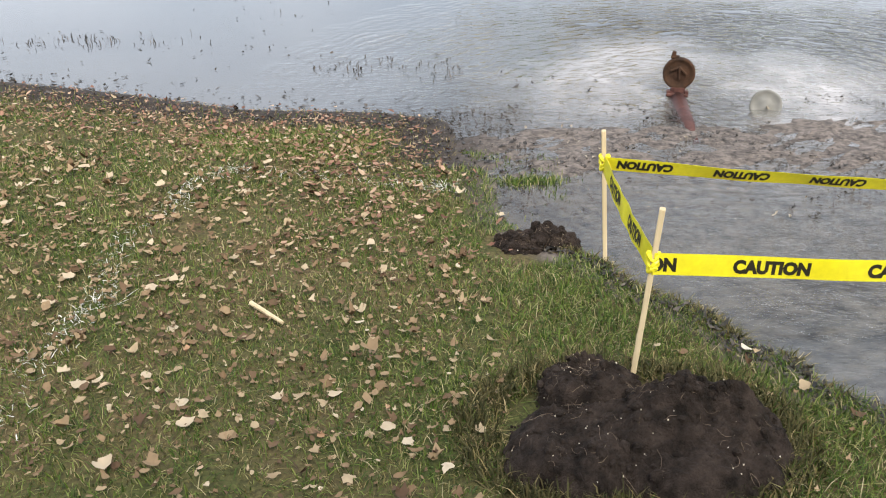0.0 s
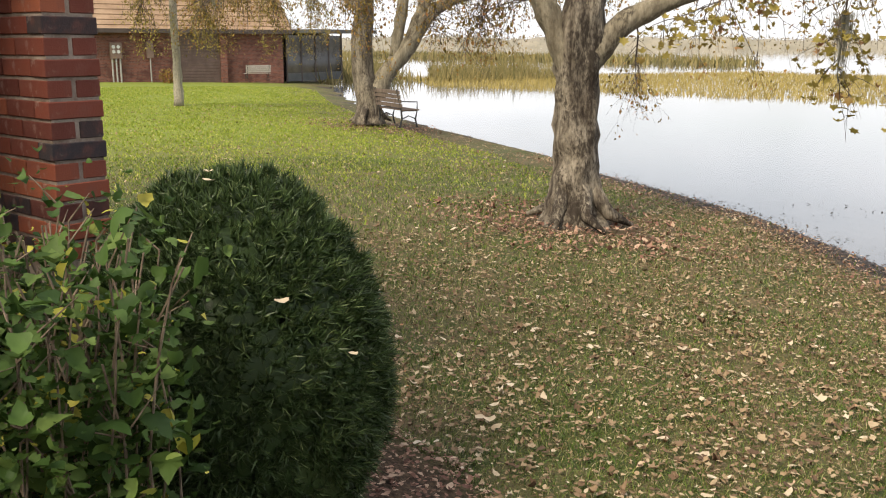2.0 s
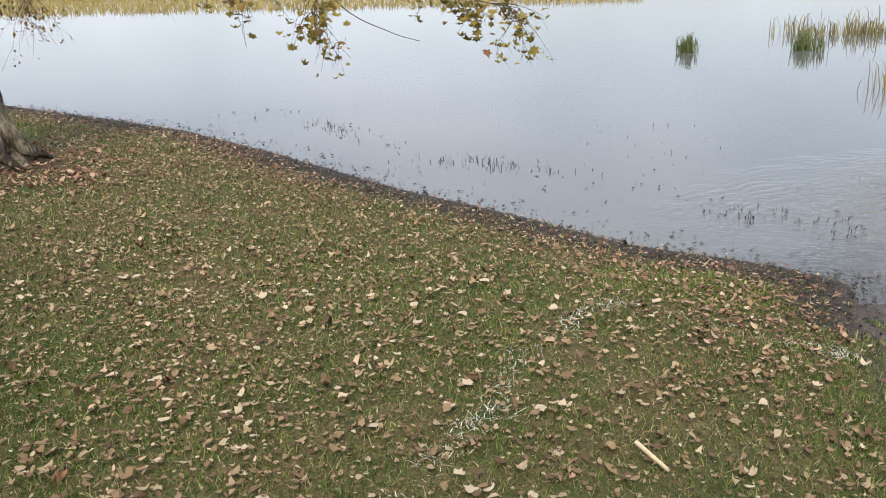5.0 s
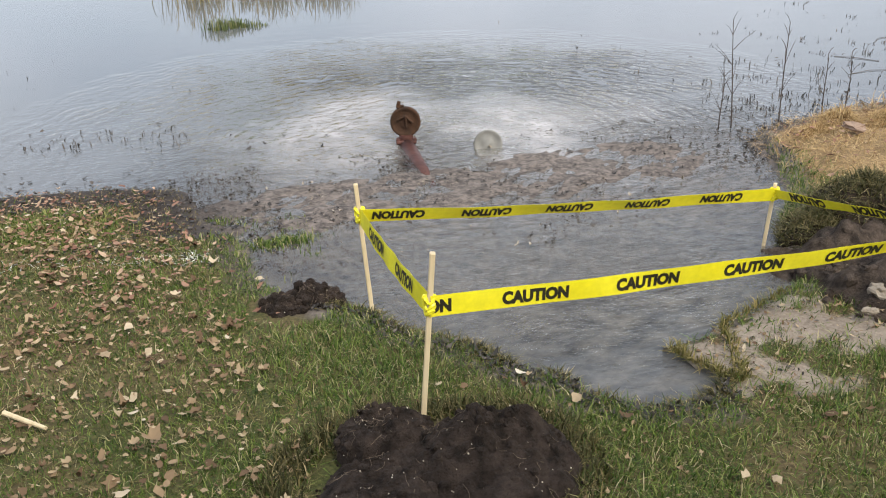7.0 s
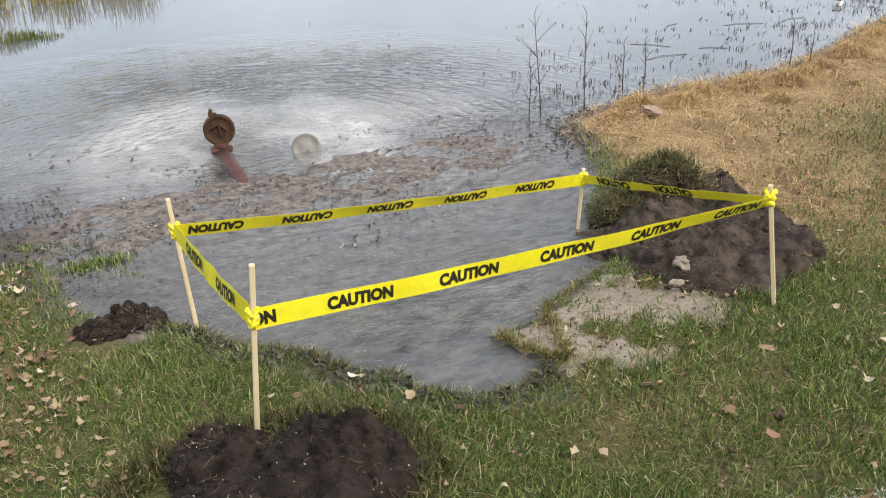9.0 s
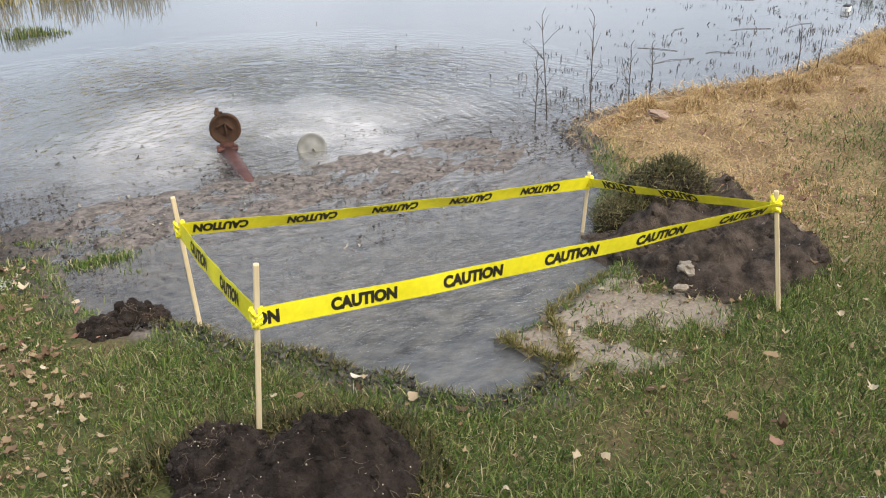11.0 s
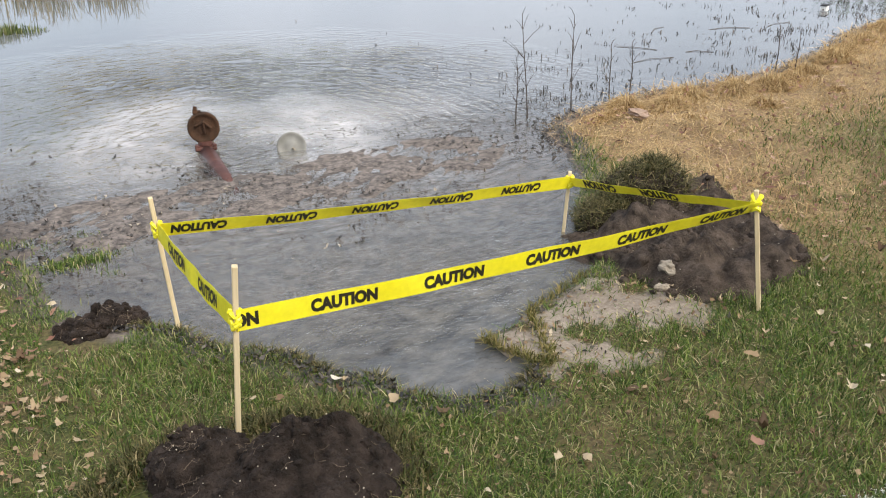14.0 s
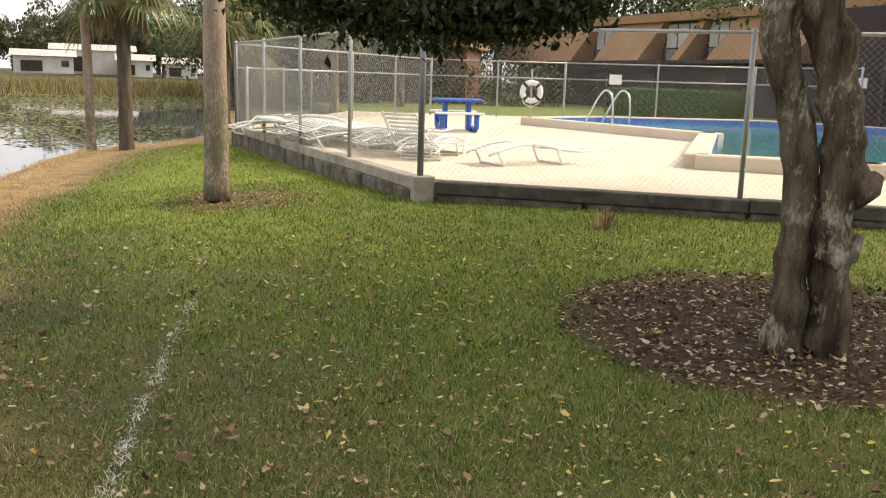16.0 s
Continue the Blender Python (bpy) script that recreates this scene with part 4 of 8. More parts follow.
for cx, cy, rr, n in ((-6.75, 5.45, 1.9, 5200), (-17.3, 9.2, 2.2, 2600)):
    x, y = scatter(n, cx - rr, cx + rr, cy - rr, cy + rr, lambda x, y: (bell(x, y, cx, cy, rr, rr * 0.75) > rng.uniform(0, 0.5, len(x))) & (inland(x, y) > 0.1))
    stuff(leaves("root_litter", x, y, height(x, y) + 0.02 + rng.uniform(0, 0.02, len(x)), 0.055, M["redlitter"], OVAL, 0.35, 0.4, ragged=0.3), "reddish-brown dead leaves heaped round the tree's foot", "leaves")
x, y = scatter(70000, -12, 0.3, 3.2, 10.2, lambda x, y: (inland(x, y) > 0.07) & (rng.uniform(0, 1, len(x)) < 0.9 * np.exp(-((inland(x, y) - 0.5) / 0.5) ** 2) * (0.7 + 0.5 * wave(x, y, 2.2, 4))))
stuff(leaves("shore_leaf_carpet", x, y, height(x, y) + 0.022 + rng.uniform(0, 0.016, len(x)), 0.031, M["redlitter"], OVAL, 0.3, 0.35, ragged=0.3), "brown leaf carpet drifted along the muddy shore", "leaves")


def straw_tussock(at, r, h):
    """A dry clump flopping over outwards from its crown."""
    n = int(2200 * r / 0.2)
    r, h = r * rng.uniform(0.75, 1.2), h * rng.uniform(0.55, 1.05)
    a, q = rng.uniform(0, math.tau, n), np.sqrt(rng.uniform(0, 1, n))
    px, py = r * q * np.cos(a), r * 0.75 * q * np.sin(a)
    ln = h * rng.uniform(0.5, 1.2, n) * (1 - 0.35 * q)
    sway = rng.normal(0, 0.5, n)
    ox, oy = np.cos(a + sway) * ln * (0.3 + 0.9 * q), np.sin(a + sway) * ln * (0.3 + 0.9 * q)
    base = np.stack([px * 0.7, py * 0.7, np.full(n, -0.02)], -1)
    up = ln * (1 - 0.55 * q)
    mid = base + np.stack([ox * 0.4, oy * 0.4, up * 0.85], -1)
    tip = base + np.stack([ox, oy, up * rng.uniform(0.3, 1.0, n)], -1)
    w = rng.uniform(0, math.tau, n)
    side = np.stack([np.cos(w), np.sin(w), np.zeros(n)], -1) * 0.002
    V = np.stack([base - side, base + side, mid + side, mid - side, tip], 1).reshape(-1, 3)
    i5 = np.arange(n)[:, None] * 5
    o = np_mesh("straw_tussock", V, np.concatenate([i5 + [[0, 1, 2]], i5 + [[0, 2, 3]], i5 + [[3, 2, 4]]]), M["straw"])
    o.matrix_basis = pose(at[0], at[1], float(height(at[0], at[1])), 0, 0, at[0] * 50)
    return tagged(o, "dry straw-coloured grass tussock flopping over the bank", "grass tussock", "tussocks along the bank")


for tx, ty, tr, th in ((3.9, 4.5, 0.13, 0.13), (4.2, 4.62, 0.16, 0.17), (4.5, 4.5, 0.2, 0.2), (4.8, 4.62, 0.16, 0.16), (5.15, 4.5, 0.2, 0.22), (5.45, 4.42, 0.17, 0.18), (5.8, 4.55, 0.14, 0.14), (6.1, 4.62, 0.15, 0.15), (6.6, 4.75, 0.2, 0.2), (7.0, 4.95, 0.16, 0.18), (7.5, 5.12, 0.2, 0.2), (8.1, 5.36, 0.2, 0.2), (8.9, 5.6, 0.2, 0.2), (9.8, 5.8, 0.22, 0.2), (11.0, 6.05, 0.24, 0.2), (12.6, 6.3, 0.24, 0.2), (4.35, 4.15, 0.12, 0.1), (5.0, 4.1, 0.12, 0.1), (5.7, 4.05, 0.12, 0.1)):
    straw_tussock((tx, ty), tr, th)
# dark scraps along the waterline and on the mud
x, y = scatter(44000, -10, 4, 3.4, 9.6, lambda x, y: (inland(x, y) > -0.5 * rng.uniform(0, 1, len(x)) ** 3) & (inland(x, y) < np.where(x < 0.2, 0.75, 0.3) * rng.uniform(0, 1, len(x))) & (y > 4.2))
x3, y3 = scatter(16000, 2.9, 9.5, 4.0, 6.2, lambda x, y: np.abs(inland(x, y) - 0.02) < 0.16 * rng.uniform(0, 1, len(x)))
x, y = np.concatenate([x, x3]), np.concatenate([y, y3])
stuff(leaves("waterline_debris", x, y, np.maximum(height(x, y), 0) + 0.006, 0.034, M["debris"], OVAL, 0.25, ragged=0.35), "black rotted leaves and mud along the waterline", "debris")
x, y = scatter(8000, -0.6, 3.6, 3.6, 5.4, lambda x, y: (bell(x, y, 1.5, 4.6, 2.4, 1.05) > 0.08) & (patchy(x, y, 0.15, 4, 6) | (x < 0.5)))
stuff(leaves("mud_clods", x, y, np.maximum(height(x, y), 0) + 0.003, 0.017, M["debris"], LEAF, 0.25, 0.4, ragged=0.35), "dark mud crumbs on the flooded shallows", "debris")
x, y = scatter(420, 0.3, 3.2, 3.6, 5.2, lambda x, y: patchy(x, y, 0.3, 3, 9))
stuff(leaves("pale_scraps", x, y, np.maximum(height(x, y), 0) + 0.008, 0.024, M["rock"], OVAL, 0.5, 0.8, ragged=0.35), "pale leaf scraps and shell on the mud", "debris")
x, y = scatter(3200, 3.7, 11.5, 4.9, 10.5, lambda x, y: (inland(x, y) < -0.1) & (inland(x, y) > -3.2) & (rng.uniform(0, 1, len(x)) < 0.12 + 0.6 * np.exp(inland(x, y) / 0.9)) & patchy(x, y, 0.15, 1.6, 3))
stuff(leaves("floating_weed", x, y, np.full(len(x), 0.008), 0.032, M["debris"], OVAL, 0.5, 0.4, ragged=0.35), "dark floating weed scraps off the bank", "water plants")
x, y = scatter(5200, -7, 1.2, 5.4, 10, lambda x, y: (inland(x, y) < -0.3) & (inland(x, y) > -2.6) & (rng.uniform(0, 1, len(x)) < 0.08 + np.exp(-((inland(x, y) + 1.1 + 0.3 * wave(x, y, 1.2)) / 0.22) ** 2)) & patchy(x, y, 0.1, 1.3, 8))
stuff(leaves("floating_weed_west", x, y, np.full(len(x), 0.008), 0.032, M["debris"], OVAL, 0.5, 0.4, ragged=0.35), "dark floating weed scraps near the shore", "water plants")


# ---- stakes and caution tape round the spring ----
def stake(base, top):
    b, t = Vector(base), Vector(top)
    o = thing("wooden_stake", "pale square pine stake driven into the wet ground", "stake", b, "stakes round the spring")
    axis = (t - b)
    q = axis.to_track_quat("Z", "Y").to_matrix()
    g = Geo()
    g.box(q @ Vector((0, 0, axis.length / 2 - 0.06)), (0.021, 0.017, axis.length + 0.12), q, 0.0025)
    g.ob("shaft", M["stake"], o)
    return o


STAKES = [((0.655, 3.244, 0.045), (0.624, 3.251, 0.579)), ((0.58, 2.312, 0.156), (0.621, 2.300, 0.685)),
          ((2.564, 3.228, 0.015), (2.577, 3.217, 0.311)), ((2.648, 2.096, 0.067), (2.605, 2.150, 0.551))]
for b, t in STAKES:
    stake(b, t)


def glyphs(word, tall):
    """A word as a flat mesh: places and faces, its own width."""
    cu = bpy.data.curves.new("word", "FONT")
    cu.body, cu.size, cu.offset, cu.resolution_u = word, tall / 0.72, 0.0034, 3
    o = bpy.data.objects.new("word", cu)
    scene.collection.objects.link(o)
    bpy.context.view_layer.update()
    me = o.to_mesh()
    v = np.array([tuple(p.co) for p in me.vertices])
    f = [tuple(p.vertices) for p in me.polygons]
    o.to_mesh_clear()
    bpy.data.objects.remove(o)
    return v, f


WORD_V, WORD_F = glyphs("CAUTION", 0.040)
WORD_V[:, 0] *= 0.86
WORD_W = WORD_V[:, 0].max()


def tape(a, b, sag, roll, label, flip=False, width=0.070, start=0.12, facing=(0, -1, 0)):
    """A ribbon from stake to stake; roll gives its twist from upright, in degrees, along it."""
    a, b, facing = Vector(a), Vector(b), Vector(facing)
    o = thing("caution_tape", label, "barrier tape", a, "tapes round the spring")
    length, n = (b - a).length, 72
    along = (b - a).normalized()
    out = (facing - along * facing.dot(along)).normalized()
    upv = along.cross(out) if along.cross(out).z > 0 else out.cross(along)

    def at(s, c):
        t = min(max(s / length, 0), 1)
        r = radians(float(np.interp(t, [p for p, _ in roll], [q for _, q in roll])))
        w = upv * math.cos(r) + out * math.sin(r)
        nrm = out * math.cos(r) - upv * math.sin(r)
        bow = -sag * 4 * t * (1 - t) + 0.0015 * math.sin(t * 17)
        crease = 0.0022 * math.sin(t * 31 + c * 30) * math.sin(t * math.pi)
        return along * (t * length) + Vector((0, 0, bow)) + w * c + nrm * crease, nrm

    g = Geo()
    rows = [[at(length * i / n, width * (j / 3 - 0.5))[0] for j in range(4)] for i in range(n + 1)]
    g.add([q for r in rows for q in r], [(i * 4 + j, i * 4 + j + 1, i * 4 + j + 5, i * 4 + j + 4) for i in range(n) for j in range(3)])
    rib = g.ob("ribbon", M["tape"], o)
    sol = rib.modifiers.new("thick", "SOLIDIFY")
    sol.thickness, sol.offset = 0.0006, 0
    s = start
    left = along.dot(Vector((1, 0, 0))) >= 0 or abs(along.x) < 0.3 and along.y < 0
    while s + WORD_W < length - 0.05:
        for face in (1, -1):
            w = Geo()
            vs = []
            for vx, vy, _ in WORD_V:
                u, c = (vx, vy - 0.020)
                if flip:
                    u, c = WORD_W - u, -c
                if not left:
                    u = WORD_W - u
                p, nrm = at(s + u, c)
                vs.append(p + nrm * 0.0014 * face)
            w.add(vs, WORD_F)
            w.ob("lettering", M["ink"], o)
        s += 0.377
    return o


T1, T2, T3, T4 = (0.630, 3.240, 0.449), (0.606, 2.290, 0.515), (2.576, 3.208, 0.262), (2.605, 2.140, 0.487)
tape(T2, T4, 0.012, [(0, 0), (0.35, 5), (0.6, 14), (0.8, 28), (1, 38)], "yellow caution tape stretched between two front stakes", start=-0.152)
tape(T1, T3, 0.014, [(0, 26), (0.3, 34), (0.6, 34), (0.85, 24), (1, 14)], "yellow caution tape with its words upside down", flip=True, start=0.05)
tape(T1, T2, 0.02, [(0, -6), (0.5, -12), (1, -8)], "short yellow caution tape sagging between two stakes", facing=(-1, -0.6, 0), start=0.16)
tape(T3, T4, 0.006, [(0, 10), (0.3, 24), (0.7, 26), (1, 20)], "folded yellow caution tape on the far side", facing=(-1, -1, 0), flip=True, start=0.1, width=0.05)


def knot(at):
    o = thing("tape_knot", "yellow tape wound and knotted round a stake", "barrier tape", at, "tape knots")
    g = Geo()
    for i in range(3):
        a = i * 1.1
        pts = [(0.017 * math.cos(w + a), 0.015 * math.sin(w + a), -0.03 + i * 0.022 + 0.010 * math.sin(w * 2 + i)) for w in np.linspace(0, math.tau, 14)]
        g.tube(pts, [0.008 + 0.003 * math.sin(j + i) for j in range(14)], 6, 0.5)
    g.ob("wrap", M["tape"], o)
    return o


knot((2.609, 2.145, 0.505))
for p in ((0.632, 3.249, 0.455), (0.607, 2.303, 0.52), (2.577, 3.217, 0.265)):
    copy_thing(bpy.data.objects["tape_knot"], pose(*p, 0, 0, p[0] * 90) @ Matrix.Diagonal((0.9, 0.9, 0.9, 1)))


# ---- valve and pipe standing in the spring ----
def disc_thing(name, label, category, at, r, mat, thick=0.03, rz=0.0, tilt=0.0):
    o = thing(name, label, category, at, rz=rz)
    g = Geo()
    prof = [(0.0, thick), (r * 0.35, thick), (r * 0.42, thick * 0.7), (r * 0.8, thick * 0.65), (r * 0.86, thick), (r * 0.97, thick), (r, thick * 0.8), (r, -thick * 0.6), (r * 0.9, -thick), (0, -thick)]
    n = 28
    m = Matrix.Rotation(radians(90 + tilt), 4, "X")
    V = [m @ Vector((pr * math.cos(math.tau * j / n), pr * math.sin(math.tau * j / n), pz)) for pr, pz in prof for j in range(n)]
    F = [(i * n + j, i * n + (j + 1) % n, (i + 1) * n + (j + 1) % n, (i + 1) * n + j) for i in range(len(prof) - 1) for j in range(n)]
    g.add(V, F)
    g.ob("disc", mat, o, smooth=True)
    return o


valve = disc_thing("rusty_valve", "rusted iron valve with a round disc, standing in water", "valve", (1.49, 5.47, 0.138), 0.098, M["rust"], 0.022, rz=-15)
g = Geo()
g.tube([(-0.03, 0, 0.085), (-0.04, 0, 0.115), (-0.035, 0.0, 0.135)], [0.016, 0.014, 0.011], 8, 0.2)
g.box((-0.03, 0, 0.10), (0.05, 0.03, 0.02), None, 0.004)
g.ob("lug", M["rust"], valve)
g = Geo()
g.tube([(-0.05, -0.03, 0.02), (0.0, -0.036, 0.045), (0.045, -0.03, 0.0)], [0.008, 0.009, 0.008], 7, 0.2)
g.tube([(0.0, -0.04, 0.045), (0.004, -0.03, -0.03)], [0.008, 0.006], 7, 0.2)
g.ob("hinge_bar", M["rust"], valve)
g = Geo()
g.tube([(0, 0, -0.085), (0, 0, -0.15)], [0.045, 0.05], 12, 0.1)
g.box((0, -0.02, -0.122), (0.13, 0.10, 0.022), None, 0.005)
for sx in (-1, 1):
    g.box((0.055 * sx, -0.055, -0.105), (0.022, 0.022, 0.02), None, 0.004)
g.ob("flange", M["redpipe"], valve)
g = Geo()
g.tube([(0, -0.03, -0.16), (0.05, -0.35, -0.172), (0.13, -0.85, -0.19)], [0.055, 0.052, 0.050], 14, 0.05)
g.ob("outlet_pipe", M["redpipe"], valve, "red oxide pipe lying just under water", smooth=True)
lid = disc_thing("pale_pipe_lid", "pale silt-coated pipe lid leaning in the boiling water", "pipe lid", (1.93, 5.14, 0.025), 0.092, M["palelid"], 0.012, rz=-18, tilt=-14)
g = Geo()
g.box((0.0, 0.01, -0.10), (0.06, 0.03, 0.07), None, 0.006)
g.ob("hinge", M["palelid"], lid)


# ---- dug earth ----
def mound(name, label, at, rx, ry, h, mat, seed, lumps=0.35, rz=0.0, skirt=0.05, rough=1.0, clods=170, big=0.02):
    o = thing(name, label, "soil heap", at, rz=rz)
    n, m = 140, 54
    V, F = [], []

    def rise(px, py, rr):
        q = Vector((px * 7, py * 7, seed * 3.1))
        f1 = noise.voronoi(q * 0.75 + 0.4 * noise.noise_vector(q * 0.9))[0][0]
        f2 = noise.voronoi(q * 2.6 + 0.4 * noise.noise_vector(q * 3))[0][0]
        z = h * (max(0, 1 - rr ** 3.0) ** 0.7) * (1 + lumps * 0.9 * noise.noise(q * 0.6))
        z += rough * (0.10 * (0.45 - f1) + 0.012 * (0.45 - f2) * (1 + noise.noise(q)) + 0.010 * noise.noise(q * 5) + 0.007 * noise.noise(q * 13) + 0.004 * noise.noise(q * 30)) * (1 - rr ** 6)
        return z - skirt * rr ** 4

    for i in range(m + 1):
        rr = i / m
        for j in range(n):
            a = math.tau * j / n
            out = 1 + 0.22 * noise.noise(Vector((math.cos(a) * 1.4, math.sin(a) * 1.4, seed))) + 0.08 * noise.noise(Vector((math.cos(a) * 5, math.sin(a) * 5, seed)))
            px, py = rx * rr * out * math.cos(a), ry * rr * out * math.sin(a)
            V.append((px, py, rise(px, py, rr)))
    for i in range(m):
        for j in range(n):
            F.append((i * n + j, i * n + (j + 1) % n, (i + 1) * n + (j + 1) % n, (i + 1) * n + j))
    g = Geo()
    g.add(V, F)
    g.ob("earth", mat, o, smooth=True)
    # crumbs and root hairs
    g = Geo()
    r2 = random.Random(seed)
    for _ in range(clods):
        a, rr = r2.uniform(0, math.tau), math.sqrt(r2.uniform(0.0, 1.15))
        px, py = rx * rr * math.cos(a), ry * rr * math.sin(a)
        z = rise(px, py, min(rr, 1))
        s = 0.004 + big * r2.uniform(0, 1) ** 4
        bm = bmesh.new()
        bmesh.ops.create_icosphere(bm, subdivisions=2 if s > 0.015 else 1, radius=s)
        bm.verts.ensure_lookup_table()
        g.add([Vector((px, py, z)) + v.co * (1 + 0.7 * noise.noise(v.co / s * 0.9 + Vector((px, py, z)) * 30)) for v in bm.verts], [[v.index for v in f.verts] for f in bm.faces])
        bm.free()
    tagged(g.ob("crumb_scatter", mat, o), kind="stuff")
    g = Geo()
    for _ in range(clods // 7):
        a, rr = r2.uniform(0, math.tau), math.sqrt(r2.uniform(0.0, 0.95))
        px, py = rx * rr * math.cos(a), ry * rr * math.sin(a)
        g.box((px, py, rise(px, py, rr) + 0.002), (r2.uniform(0.0015, 0.004),) * 3, Matrix.Rotation(a * 3, 3, "X"))
    tagged(g.ob("pale_specks", M["whiteleaf"], o), kind="stuff")
    g = Geo()
    for _ in range(60):
        a, rr = r2.uniform(0, math.tau), math.sqrt(r2.uniform(0.0, 1.0))
        px, py = rx * rr * math.cos(a), ry * rr * math.sin(a)
        z = rise(px, py, rr) + 0.006
        w, l = r2.uniform(0, math.tau), r2.uniform(0.02, 0.07)
        pts = []
        for t in np.linspace(0, 1, 6):
            w2 = w + 1.2 * t * math.sin(seed + a)
            hx, hy = px + math.cos(w2) * l * t, py + math.sin(w2) * l * t
            pts.append((hx, hy, rise(hx, hy, min(1, math.hypot(hx / rx, hy / ry))) + 0.003))
        g.tube(pts, [0.0007] * 5 + [0.0004], 3, caps=False)
    tagged(g.ob("root_hairs", M["hedgestem"], o), kind="stuff")
    return o


mound("soil_mound", "black lumpy soil dug out at the foot of a stake", (0.44, 2.24, 0.14), 0.17, 0.15, 0.06, M["soil"], 3, 0.5, rough=0.9, clods=200, big=0.014)
mound("soil_mound", "black lumpy soil beside the water", (0.64, 2.01, 0.14), 0.31, 0.25, 0.075, M["soil"], 12, 0.6, rough=1.2, clods=320, big=0.014)
mound("soil_mound", "low skirt of black soil on the lawn", (0.38, 1.98, 0.15), 0.22, 0.2, 0.04, M["soil"], 17, 0.5, rough=0.8, clods=200, big=0.014)
mound("soil_clod", "wet black soil clod at the water's edge", (0.46, 3.43, 0.035), 0.12, 0.10, 0.035, M["soil"], 5, 0.5, rough=0.7)
mound("soil_clod", "wet black soil spread at the water's edge", (0.33, 3.40, 0.045), 0.14, 0.12, 0.02, M["soil"], 6, 0.5, rough=0.6)
mound("grey_soil_heap", "grey sandy soil heap dug from the bank", (2.90, 2.62, 0.02), 0.55, 0.52, 0.14, M["greysoil"], 8, 0.5, rough=1.4, clods=300, big=0.022)
mound("grey_soil_heap", "grey sandy soil spilling down to the water", (2.68, 2.88, -0.01), 0.36, 0.36, 0.08, M["greysoil"], 9, 0.5, rough=1.4, clods=220, big=0.022)
mound("grey_soil_heap", "grey sandy soil behind the turned sod", (3.25, 3.15, 0.04), 0.40, 0.38, 0.07, M["greysoil"], 13, 0.5, rough=1.3, clods=160, big=0.02)


# ragged, half-dead turf lip over the water, with bare soil showing
c = spline(SHORE_SPRING[3:13], 10)
q = c[rng.integers(0, len(c), 5200)]
x, y = q[:, 0] - np.abs(rng.normal(0, 0.035, 5200)) + 0.012, q[:, 1] - np.abs(rng.normal(0, 0.035, 5200)) + 0.012
ok = patchy(x, y, -0.1, 8.0, 1)
x, y = x[ok], y[ok]
z = np.maximum(height(x, y), 0.0)
stuff(blades("turf_lip", x[::2], y[::2], z[::2], 0.07, 0.004, 1.7, M["sodgrass"], 0.2, False, 0.6), "ragged brown turf lip hanging over the water", "grass")
stuff(blades("turf_lip_straw", x[1::2], y[1::2], z[1::2], 0.06, 0.0035, 1.8, M["thatch"], 0.2, False, 0.5), "dead straw along the turf lip", "grass")
q = c[rng.integers(0, len(c), 1500)]
x, y = q[:, 0] - np.abs(rng.normal(0, 0.05, 1500)), q[:, 1] - np.abs(rng.normal(0, 0.05, 1500))
stuff(leaves("lip_soil", x, y, np.maximum(height(x, y), 0) + 0.012, 0.024, M["debris"], OVAL, 0.5, 0.6, ragged=0.35), "dark soil crumbs along the turf lip", "soil")
# yellowish grass hanging over the sand's edge
c = spline([(1.62, 2.52), (1.66, 2.36), (1.74, 2.26), (1.9, 2.6), (2.06, 2.68), (2.3, 2.76)], 8)
q = c[rng.integers(0, len(c), 1400)]
x, y = q[:, 0] + rng.normal(0, 0.014, 1400), q[:, 1] + rng.normal(0, 0.014, 1400)
ok = inland(x, y) > 0.0
x, y = x[ok], y[ok]
xs, ys = scatter(420, 1.6, 2.6, 2.05, 2.65, lambda x, y: (inland(x, y) > 0.02) & (sandy(x, y) > 0.1))
stuff(leaves("sand_litter", xs, ys, height(xs, ys) + 0.008, 0.022, M["litter"], OVAL, 0.4, 0.5, ragged=0.35), "small leaf scraps on the washed sand", "leaves")
stuff(leaves("sand_soil", xs[::2] + 0.03, ys[::2], height(xs[::2], ys[::2]) + 0.006, 0.02, M["debris"], OVAL, 0.4, 0.6, ragged=0.35), "dark crumbs on the washed sand", "debris")
stuff(blades("sand_edge_grass", x, y, height(x, y), 0.06, 0.0045, 1.4, M["sodgold"], 0.35, False, 0.8), "yellowish grass fringing the sand by the water", "grass")
# shaggy grass lifted round the dug soil
w = rng.uniform(0, math.tau, 5200)
q = rng.uniform(0.93, 1.25, 5200)
x, y = 0.54 + 0.42 * q * np.cos(w), 2.08 + 0.33 * q * np.sin(w)
ok = (inland(x, y) > 0.03) & (patchy(x, y, -0.25, 5.0, 3))
x, y = x[ok], y[ok]
stuff(blades("mound_fringe", x, y, height(x, y), 0.085, 0.005, 1.4, M["sodgrass"], 0.35, False, 0.85), "shaggy dull grass fringing the dug soil", "grass")
stuff(blades("mound_fringe_straw", x[::3] + 0.01, y[::3], height(x[::3], y[::3]), 0.08, 0.004, 1.6, M["thatch"], 0.35, False, 0.7), "dry roots and straw fringing the dug soil", "grass")


